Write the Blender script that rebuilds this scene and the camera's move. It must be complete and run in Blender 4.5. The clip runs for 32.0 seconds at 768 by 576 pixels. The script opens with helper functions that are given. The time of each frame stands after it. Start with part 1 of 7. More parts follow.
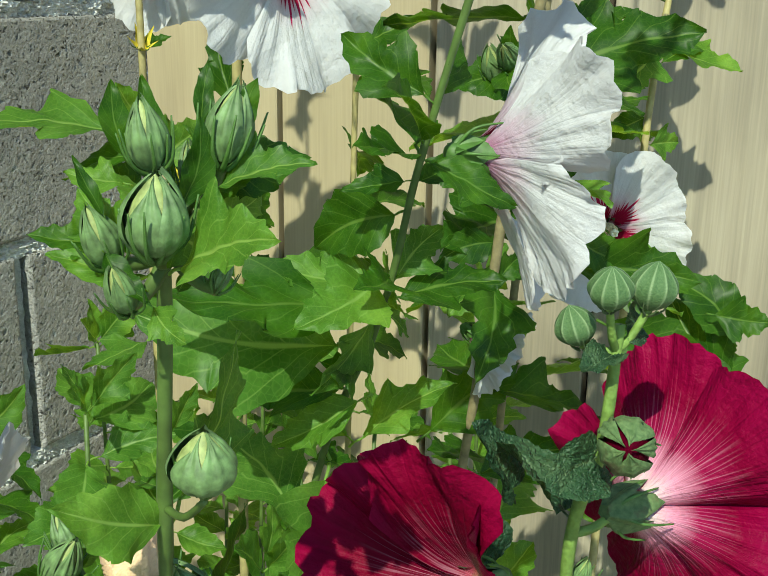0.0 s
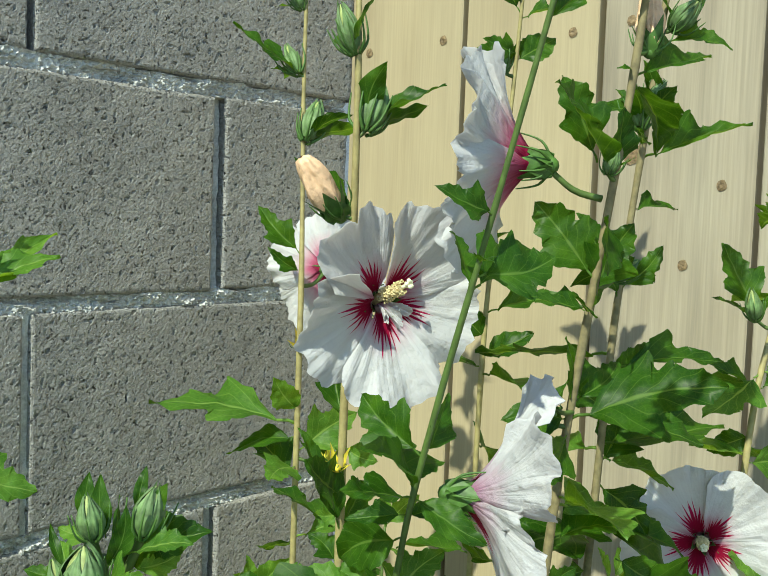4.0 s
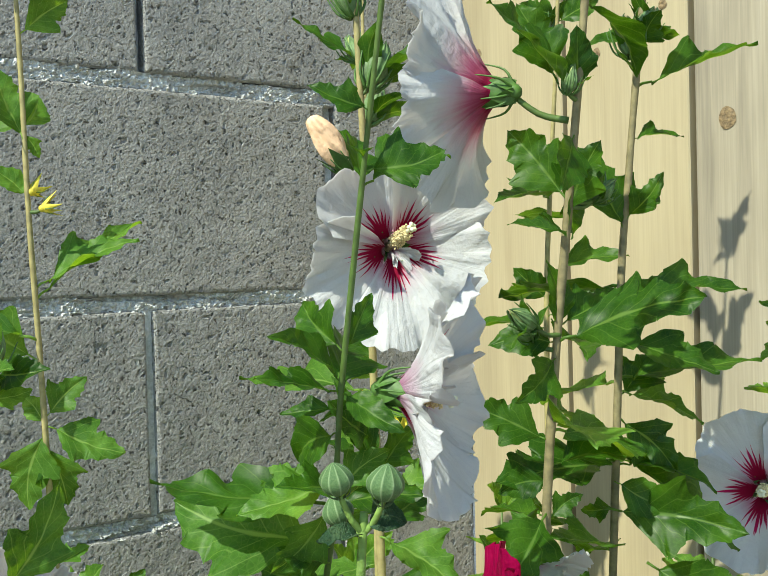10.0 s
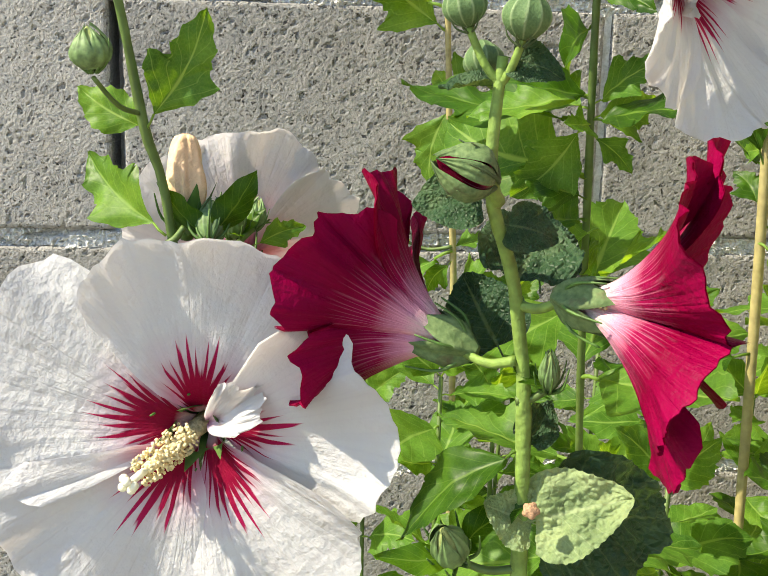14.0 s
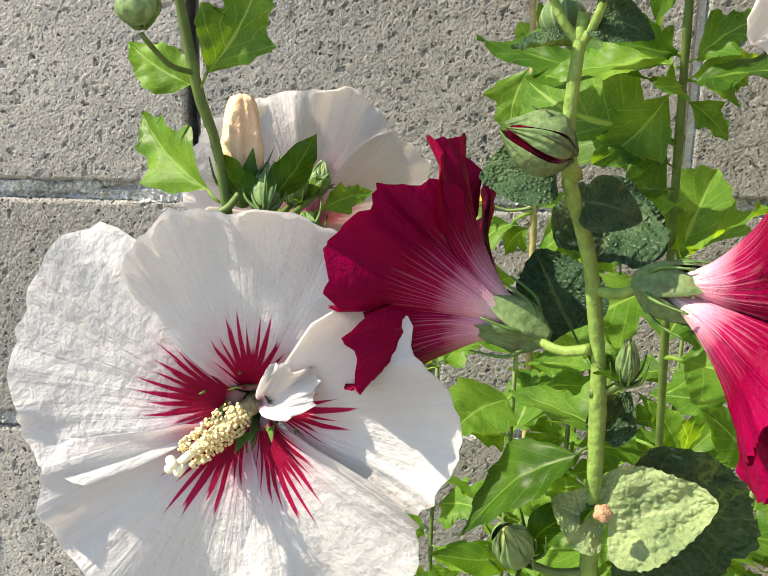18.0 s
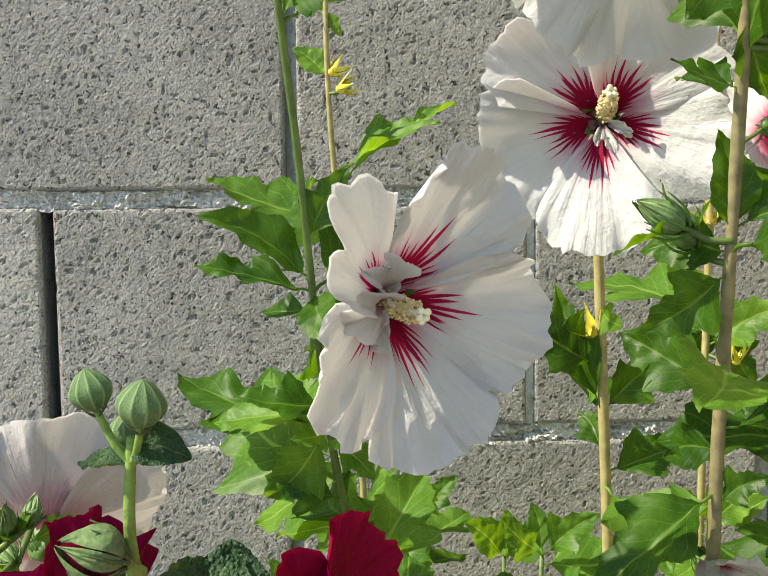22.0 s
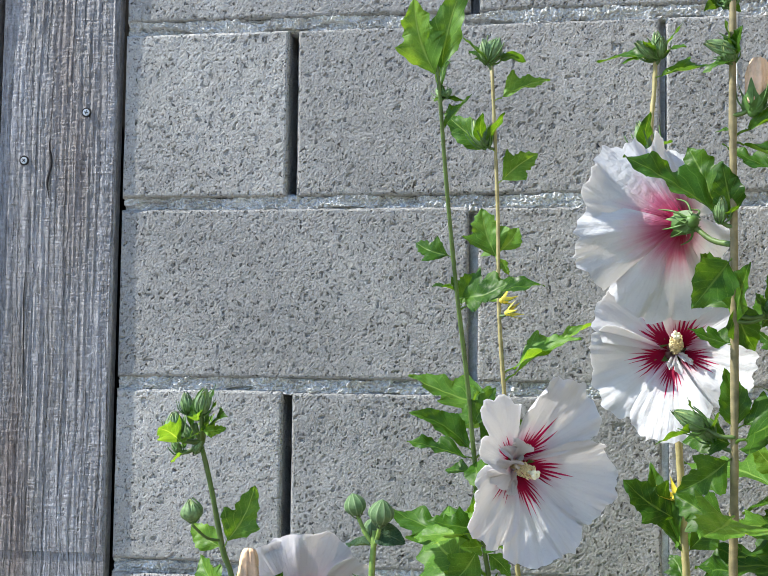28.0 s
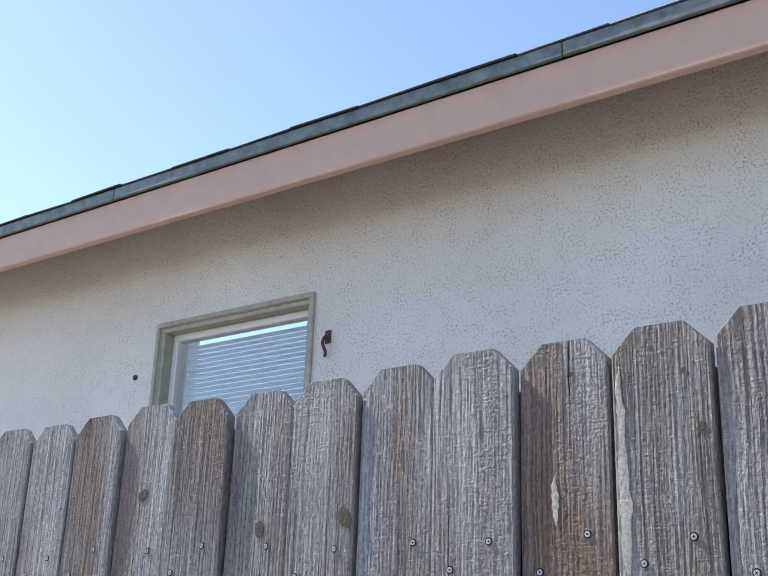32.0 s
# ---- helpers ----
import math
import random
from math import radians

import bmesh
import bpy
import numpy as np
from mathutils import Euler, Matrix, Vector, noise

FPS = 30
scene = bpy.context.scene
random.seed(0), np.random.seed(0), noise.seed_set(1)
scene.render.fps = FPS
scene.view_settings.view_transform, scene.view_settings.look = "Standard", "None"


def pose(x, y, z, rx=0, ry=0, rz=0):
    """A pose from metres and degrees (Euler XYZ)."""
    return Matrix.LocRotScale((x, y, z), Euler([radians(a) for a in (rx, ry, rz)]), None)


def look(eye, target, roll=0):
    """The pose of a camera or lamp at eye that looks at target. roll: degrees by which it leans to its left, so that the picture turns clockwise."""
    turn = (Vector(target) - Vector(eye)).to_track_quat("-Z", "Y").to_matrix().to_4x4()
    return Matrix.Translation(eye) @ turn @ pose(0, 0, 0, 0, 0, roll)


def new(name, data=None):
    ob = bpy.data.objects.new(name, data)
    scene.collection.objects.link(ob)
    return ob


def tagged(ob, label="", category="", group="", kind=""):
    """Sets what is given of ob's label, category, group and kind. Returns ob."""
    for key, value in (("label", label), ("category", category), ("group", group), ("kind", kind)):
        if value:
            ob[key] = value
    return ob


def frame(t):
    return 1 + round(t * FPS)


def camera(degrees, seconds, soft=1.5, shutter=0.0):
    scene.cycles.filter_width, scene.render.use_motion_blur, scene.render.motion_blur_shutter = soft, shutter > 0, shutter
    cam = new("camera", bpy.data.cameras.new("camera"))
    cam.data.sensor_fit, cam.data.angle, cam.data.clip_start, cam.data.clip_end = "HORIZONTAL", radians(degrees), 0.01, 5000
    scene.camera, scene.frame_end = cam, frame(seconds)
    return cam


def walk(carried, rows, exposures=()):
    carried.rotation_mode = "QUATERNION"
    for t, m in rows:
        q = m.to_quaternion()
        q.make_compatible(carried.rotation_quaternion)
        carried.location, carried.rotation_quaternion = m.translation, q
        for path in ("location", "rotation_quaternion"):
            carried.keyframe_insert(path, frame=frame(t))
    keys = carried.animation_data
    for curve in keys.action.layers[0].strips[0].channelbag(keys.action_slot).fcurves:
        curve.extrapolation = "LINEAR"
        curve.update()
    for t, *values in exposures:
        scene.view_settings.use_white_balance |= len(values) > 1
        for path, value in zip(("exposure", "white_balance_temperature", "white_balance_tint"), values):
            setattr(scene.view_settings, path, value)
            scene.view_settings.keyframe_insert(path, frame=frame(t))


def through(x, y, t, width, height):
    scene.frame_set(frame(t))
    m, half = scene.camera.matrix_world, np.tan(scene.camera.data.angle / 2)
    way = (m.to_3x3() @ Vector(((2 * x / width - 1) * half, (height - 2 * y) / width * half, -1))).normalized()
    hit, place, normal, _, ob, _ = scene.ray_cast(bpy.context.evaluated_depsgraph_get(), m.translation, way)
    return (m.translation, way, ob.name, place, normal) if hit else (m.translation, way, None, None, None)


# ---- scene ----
cam = camera(40.26, 32.0, soft=0.9)
PATH = [
    (0, (0.1380, -0.6648, 1.2585), (1.0069, -0.2606, 0.9730), 0.90),
    (0.5, (0.1324, -0.6700, 1.2643), (1.0058, -0.2526, 1.0134), 2.84),
    (1, (0.1269, -0.6761, 1.2734), (0.9995, -0.2403, 1.0529), 2.98),
    (1.5, (0.1228, -0.6838, 1.2798), (0.9876, -0.2196, 1.0883), 2.93),
    (2, (0.1244, -0.7132, 1.2876), (0.9720, -0.2100, 1.1188), 2.70),
    (2.5, (0.1284, -0.7458, 1.2971), (0.9509, -0.1970, 1.1477), 2.25),
    (3, (0.1293, -0.7613, 1.3043), (0.9270, -0.1714, 1.1787), 1.99),
    (3.5, (0.1244, -0.7722, 1.3086), (0.9040, -0.1536, 1.2109), 2.00),
    (5.5, (0.1071, -0.7936, 1.3219), (0.8718, -0.1494, 1.3356), 2.05),
    (6, (0.1048, -0.7984, 1.3253), (0.8636, -0.1481, 1.3618), 1.85),
    (6.5, (0.1006, -0.8037, 1.3277), (0.8507, -0.1445, 1.3809), 1.49),
    (7, (0.1036, -0.8085, 1.3276), (0.8418, -0.1367, 1.3890), 0.91),
    (7.5, (0.1115, -0.8215, 1.3224), (0.8352, -0.1338, 1.3817), 0.26),
    (8, (0.1322, -0.8404, 1.3133), (0.8348, -0.1305, 1.3627), -0.39),
    (8.5, (0.1541, -0.8576, 1.2985), (0.8337, -0.1247, 1.3326), -0.88),
    (9, (0.1679, -0.8705, 1.2827), (0.8235, -0.1156, 1.2992), -1.18),
    (9.5, (0.1787, -0.8810, 1.2701), (0.8107, -0.1060, 1.2678), -1.37),
    (10, (0.1877, -0.8903, 1.2562), (0.7985, -0.0989, 1.2344), -1.49),
    (10.5, (0.2051, -0.8939, 1.2426), (0.7920, -0.0852, 1.2022), -1.29),
    (11, (0.2341, -0.8768, 1.2234), (0.7803, -0.0411, 1.1660), -0.66),
    (11.5, (0.2616, -0.8521, 1.2105), (0.7417, 0.0217, 1.1333), -0.02),
    (12, (0.2787, -0.8400, 1.2052), (0.6681, 0.0758, 1.1068), 0.63),
    (12.5, (0.2967, -0.8513, 1.2018), (0.5851, 0.0983, 1.0786), 1.03),
    (13, (0.3176, -0.8695, 1.1863), (0.5145, 0.0989, 1.0331), 1.16),
    (13.5, (0.3308, -0.8777, 1.1781), (0.4646, 0.0964, 0.9959), 1.55),
    (14, (0.3371, -0.8801, 1.1717), (0.4297, 0.0938, 0.9644), 1.68),
    (14.5, (0.3417, -0.8737, 1.1635), (0.4130, 0.0965, 0.9319), 1.94),
    (15, (0.3376, -0.8673, 1.1600), (0.3969, 0.0997, 0.9123), 2.21),
    (15.5, (0.3331, -0.8647, 1.1581), (0.3800, 0.0998, 0.8980), 2.45),
    (17.5, (0.3305, -0.8636, 1.1608), (0.3636, 0.1019, 0.9029), 2.25),
    (18, (0.3443, -0.8560, 1.1738), (0.3584, 0.1108, 0.9188), 1.75),
    (18.5, (0.3629, -0.8466, 1.1833), (0.3574, 0.1234, 0.9403), 0.87),
    (19, (0.3814, -0.8364, 1.1893), (0.3673, 0.1364, 0.9579), -0.02),
    (19.5, (0.4032, -0.8373, 1.1927), (0.3791, 0.1376, 0.9714), -0.75),
    (20, (0.4188, -0.8470, 1.1973), (0.3962, 0.1311, 0.9903), -1.24),
    (20.5, (0.4307, -0.8586, 1.2056), (0.4204, 0.1243, 1.0213), -1.07),
    (21, (0.4306, -0.8668, 1.2200), (0.4354, 0.1207, 1.0626), -0.89),
    (21.5, (0.4390, -0.8736, 1.2339), (0.4580, 0.1179, 1.1054), -0.72),
    (22, (0.4468, -0.8801, 1.2399), (0.4824, 0.1142, 1.1393), -0.45),
    (22.5, (0.4501, -0.8864, 1.2468), (0.5033, 0.1091, 1.1684), -0.28),
    (23, (0.4529, -0.9109, 1.2522), (0.5241, 0.0847, 1.1915), -0.04),
    (23.5, (0.4526, -0.9475, 1.2507), (0.5395, 0.0478, 1.2067), 0.24),
    (24, (0.4477, -0.9861, 1.2541), (0.5408, 0.0092, 1.2299), 0.42),
    (24.5, (0.4451, -1.0082, 1.2610), (0.5340, -0.0122, 1.2667), 0.40),
    (25, (0.4450, -1.0342, 1.2743), (0.5190, -0.0377, 1.3122), 0.24),
    (25.5, (0.4446, -1.0751, 1.2849), (0.4926, -0.0782, 1.3466), 0.33),
    (26, (0.4409, -1.1205, 1.2832), (0.4438, -0.1233, 1.3580), 0.54),
    (26.5, (0.4496, -1.1226, 1.2716), (0.3970, -0.1270, 1.3491), 0.69),
    (28.5, (0.4711, -1.1389, 1.2618), (0.3160, -0.1529, 1.3232), 0.62),
    (29, (0.4653, -1.1517, 1.2717), (0.3025, -0.1680, 1.3487), 0.43),
    (29.5, (0.4550, -1.1803, 1.2790), (0.2711, -0.2034, 1.3874), -0.12),
    (30, (0.4703, -1.1893, 1.2895), (0.2272, -0.2302, 1.4343), -0.18),
    (30.5, (0.4319, -1.2168, 1.3180), (0.1381, -0.2776, 1.4958), -0.26),
    (31, (0.4006, -1.2310, 1.3450), (0.0126, -0.3370, 1.5693), 0.12),
    (31.5, (0.3750, -1.2538, 1.3718), (-0.1229, -0.4294, 1.6410), 0.73),
    (32, (0.3579, -1.2955, 1.3823), (-0.2469, -0.5678, 1.7056), 2.05),
]
walk(cam, [(t, look(eye, target, roll)) for t, eye, target, roll in PATH], exposures=[(0, 0.66, 6150, -8), (3.5, 0.68, 6150, -6), (9, 0.82, 6150, -2), (11, 0.96, 6300, -1), (13, 1.20, 6850, 4), (15, 1.42, 7200, 11), (18, 1.40, 7200, 11), (20.5, 1.40, 7650, 10), (22, 1.16, 6950, 6), (23, 1.13, 6700, 6), (25, 1.12, 5950, 3), (26.5, 1.14, 5900, 5), (29, 1.34, 6050, 12), (30.3, 1.34, 6300, 10), (31.2, 1.40, 6350, 13), (32, 1.06, 6250, 15)])

# ---- world and sun ----
SUN_TURN, SUN_HIGH = -10.0, 46.0     # degrees the sun stands behind the wall's line, and above the horizon
sun_from = Vector((-math.cos(radians(SUN_TURN)) * math.cos(radians(SUN_HIGH)), math.sin(radians(SUN_TURN)) * math.cos(radians(SUN_HIGH)), math.sin(radians(SUN_HIGH))))
world = bpy.data.worlds.new("sky")
scene.world = world
world.use_nodes = True
wn = world.node_tree.nodes
sky = wn.new("ShaderNodeTexSky")
sky.sky_type, sky.sun_disc = "NISHITA", False
sky.sun_elevation, sky.sun_rotation = radians(SUN_HIGH), radians(270 + SUN_TURN)
sky.air_density, sky.dust_density, sky.ozone_density = 1.0, 0.35, 1.4
wn["Background"].inputs["Strength"].default_value = 0.12
world.node_tree.links.new(sky.outputs[0], wn["Background"].inputs["Color"])
sun_lamp = bpy.data.lights.new("sun", "SUN")
sun_lamp.energy, sun_lamp.angle, sun_lamp.color = 3.7, radians(0.6), (1.0, 0.92, 0.77)
sun = new("sun", sun_lamp)
sun.matrix_world = look(sun_from * 20, (0, 0, 0))


# ---- materials ----
def material(name):
    m = bpy.data.materials.new(name)
    m.use_nodes = True
    nt = m.node_tree
    return m, nt, nt.nodes["Principled BSDF"]


def node(nt, kind, **values):
    n = nt.nodes.new("ShaderNode" + kind)
    for key, value in values.items():
        if key in n.inputs:
            n.inputs[key].default_value = value
        else:
            setattr(n, key, value)
    return n


def ramp(nt, src, stops):
    n = nt.nodes.new("ShaderNodeValToRGB")
    e = n.color_ramp.elements
    while len(e) < len(stops):
        e.new(0.5)
    for k, (at, col) in zip(e, stops):
        k.position, k.color = at, (*col, 1)
    nt.links.new(src, n.inputs[0])
    return n.outputs[0]


def mix(nt, fac, a, b, blend="MIX"):
    n = nt.nodes.new("ShaderNodeMix")
    n.data_type, n.blend_type = "RGBA", blend
    for socket, value in ((n.inputs[0], fac), (n.inputs[6], a), (n.inputs[7], b)):
        if isinstance(value, (int, float)):
            socket.default_value = value
        elif isinstance(value, tuple):
            socket.default_value = (*value, 1)
        else:
            nt.links.new(value, socket)
    return n.outputs[2]


def maths(nt, op, a, b=0.0, c=0.0):
    n = nt.nodes.new("ShaderNodeMath")
    n.operation = op
    for k, value in enumerate((a, b, c)):
        if isinstance(value, (int, float)):
            n.inputs[k].default_value = value
        else:
            nt.links.new(value, n.inputs[k])
    return n.outputs[0]


def coords(nt, scale=(1, 1, 1), kind="Object", shift=True):
    """Coordinates of the object, moved by its own random number so that no two pieces look alike."""
    tc, mp = nt.nodes.new("ShaderNodeTexCoord"), nt.nodes.new("ShaderNodeMapping")
    mp.inputs["Scale"].default_value = scale
    nt.links.new(tc.outputs[kind], mp.inputs["Vector"])
    if shift:
        oi = nt.nodes.new("ShaderNodeObjectInfo")
        v = nt.nodes.new("ShaderNodeVectorMath")
        v.operation = "SCALE"
        v.inputs[0].default_value = (17.0, 9.0, 23.0)
        nt.links.new(oi.outputs["Random"], v.inputs[3])
        nt.links.new(v.outputs[0], mp.inputs["Location"])
    return mp.outputs[0]


def tex(nt, vec, kind="Noise", out=0, **values):
    n = node(nt, "Tex" + kind, **values)
    nt.links.new(vec, n.inputs["Vector"])
    return n.outputs[out]


def bump(nt, height, strength, distance, under=None):
    n = node(nt, "Bump", Strength=strength, Distance=distance)
    nt.links.new(height, n.inputs["Height"])
    if under is not None:
        nt.links.new(under, n.inputs["Normal"])
    return n.outputs[0]


def block_material(name="concrete_block", tone=1.0):
    m, nt, b = material(name)
    v = coords(nt)
    broad = tex(nt, v, Scale=8, Detail=6, Roughness=0.6)
    sand = tex(nt, v, Scale=420, Detail=4, Roughness=0.65)
    lump = tex(nt, v, Scale=230, Detail=4, Roughness=0.62)
    speck = tex(nt, v, "Voronoi", Scale=330, out=1)
    col = ramp(nt, broad, [(at, tuple(c * tone for c in tint)) for at, tint in ((0.3, (0.285, 0.280, 0.266)), (0.52, (0.345, 0.338, 0.320)), (0.72, (0.42, 0.411, 0.389)))])
    col = mix(nt, 0.34, col, ramp(nt, sand, [(0.34, (0.16, 0.16, 0.16)), (0.46, (0.46, 0.46, 0.46)), (0.56, (0.55, 0.55, 0.55)), (0.68, (0.80, 0.80, 0.78))]), "OVERLAY")
    bw = nt.nodes.new("ShaderNodeRGBToBW")
    nt.links.new(speck, bw.inputs[0])
    col = mix(nt, maths(nt, "MULTIPLY", maths(nt, "GREATER_THAN", bw.outputs[0], 0.80), 0.22), col, (0.62, 0.61, 0.58))
    oi = nt.nodes.new("ShaderNodeObjectInfo")
    col = mix(nt, 0.30, col, ramp(nt, oi.outputs["Random"], [(0, (0.42, 0.43, 0.44)), (0.5, (0.5, 0.49, 0.475)), (1, (0.57, 0.56, 0.54))]), "OVERLAY")
    # open pits between the grains, with the shade inside them painted dark
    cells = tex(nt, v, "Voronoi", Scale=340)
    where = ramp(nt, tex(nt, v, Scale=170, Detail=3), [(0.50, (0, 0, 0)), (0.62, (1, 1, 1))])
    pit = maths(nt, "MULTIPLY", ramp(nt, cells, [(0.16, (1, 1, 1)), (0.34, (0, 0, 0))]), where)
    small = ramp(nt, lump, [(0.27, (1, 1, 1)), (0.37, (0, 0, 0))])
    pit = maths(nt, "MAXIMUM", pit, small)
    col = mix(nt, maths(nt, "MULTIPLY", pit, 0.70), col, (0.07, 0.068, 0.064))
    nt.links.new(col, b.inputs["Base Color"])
    b.inputs["Roughness"].default_value = 0.93
    n1 = bump(nt, maths(nt, "SUBTRACT", 1.0, pit), 1.0, 0.0026)
    n2 = bump(nt, lump, 1.0, 0.0026, n1)
    n2 = bump(nt, sand, 1.0, 0.0022, n2)
    nt.links.new(bump(nt, broad, 0.3, 0.004, n2), b.inputs["Normal"])
    return m


def moss_block_material():
    """The top course: the same concrete with lichen and lime near its upper edge."""
    m = block_material().copy()
    m.name = "mossy_concrete_block"
    nt = m.node_tree
    b = nt.nodes["Principled BSDF"]
    old = b.inputs["Base Color"].links[0].from_socket
    tc = nt.nodes.new("ShaderNodeTexCoord")
    sep = nt.nodes.new("ShaderNodeSeparateXYZ")
    nt.links.new(tc.outputs["Object"], sep.inputs[0])
    v = coords(nt)
    patch = tex(nt, v, Scale=14, Detail=6, Roughness=0.65)
    high = maths(nt, "MULTIPLY", sep.outputs[2], 15.0)
    fac = maths(nt, "MULTIPLY", maths(nt, "ADD", high, maths(nt, "MULTIPLY", patch, 3.2)), 1.0)
    fac = maths(nt, "MINIMUM", maths(nt, "MAXIMUM", maths(nt, "SUBTRACT", fac, 1.8), 0.0), 0.9)
    stain = ramp(nt, tex(nt, v, Scale=30, Detail=4), [(0.35, (0.08, 0.065, 0.035)), (0.52, (0.17, 0.135, 0.04)), (0.7, (0.27, 0.22, 0.04))])
    col = mix(nt, fac, old, stain)
    lime = maths(nt, "MULTIPLY", maths(nt, "GREATER_THAN", tex(nt, v, Scale=11, Detail=7, Roughness=0.7), 0.6), 0.35)
    col = mix(nt, lime, col, (0.55, 0.55, 0.53))
    nt.links.new(col, b.inputs["Base Color"])
    return m


def mortar_material():
    m, nt, b = material("mortar")
    v = coords(nt, shift=False)
    g = tex(nt, v, Scale=260, Detail=6, Roughness=0.75)
    w = tex(nt, v, Scale=22, Detail=4)
    col = mix(nt, 0.6, ramp(nt, w, [(0.35, (0.42, 0.42, 0.405)), (0.65, (0.63, 0.63, 0.61))]), ramp(nt, g, [(0.3, (0.2, 0.2, 0.2)), (0.7, (0.9, 0.9, 0.9))]), "OVERLAY")
    nt.links.new(col, b.inputs["Base Color"])
    b.inputs["Roughness"].default_value = 0.95
    nt.links.new(bump(nt, g, 0.6, 0.0015), b.inputs["Normal"])
    return m


def wood_material(name, tones, worn, streaks=0.5, relief=0.6, grain=0.3, ring=85, stretch=0.025):
    """Sawn boards; the grain runs along local z."""
    m, nt, b = material(name)
    v = coords(nt)
    wob = tex(nt, coords(nt, (1.3, 1.3, 0.35)), Scale=7, Detail=3)
    vm = nt.nodes.new("ShaderNodeVectorMath")
    vm.operation = "MULTIPLY_ADD"
    cx = nt.nodes.new("ShaderNodeCombineXYZ")
    nt.links.new(wob, cx.inputs[0])
    nt.links.new(cx.outputs[0], vm.inputs[0])
    vm.inputs[1].default_value = (0.07, 0, 0)
    nt.links.new(v, vm.inputs[2])
    mp = node(nt, "Mapping")
    mp.inputs["Scale"].default_value = (1, 1, stretch)
    nt.links.new(vm.outputs[0], mp.inputs["Vector"])
    rings = tex(nt, mp.outputs[0], Scale=ring, Detail=6, Roughness=0.6)
    fibre = tex(nt, coords(nt, (1, 1, 0.02)), Scale=520, Detail=2)
    broad = tex(nt, coords(nt, (1, 1, 0.25)), Scale=11, Detail=5)
    col = ramp(nt, rings, [(0.3, tones[0]), (0.5, tones[1]), (0.72, tones[2])])
    col = mix(nt, streaks, col, ramp(nt, broad, [(0.32, worn[0]), (0.5, worn[1]), (0.68, worn[2])]))
    col = mix(nt, grain, col, ramp(nt, fibre, [(0.3, (0.2, 0.2, 0.2)), (0.7, (0.8, 0.8, 0.8))]), "OVERLAY")
    oi = nt.nodes.new("ShaderNodeObjectInfo")
    col = mix(nt, 0.3, col, ramp(nt, oi.outputs["Random"], [(0, (0.36, 0.36, 0.38)), (1, (0.62, 0.6, 0.56))]), "OVERLAY")
    nt.links.new(col, b.inputs["Base Color"])
    b.inputs["Roughness"].default_value = 0.78
    n1 = bump(nt, rings, relief, 0.003)
    nt.links.new(bump(nt, fibre, 0.35 * relief, 0.001, n1), b.inputs["Normal"])
    return m


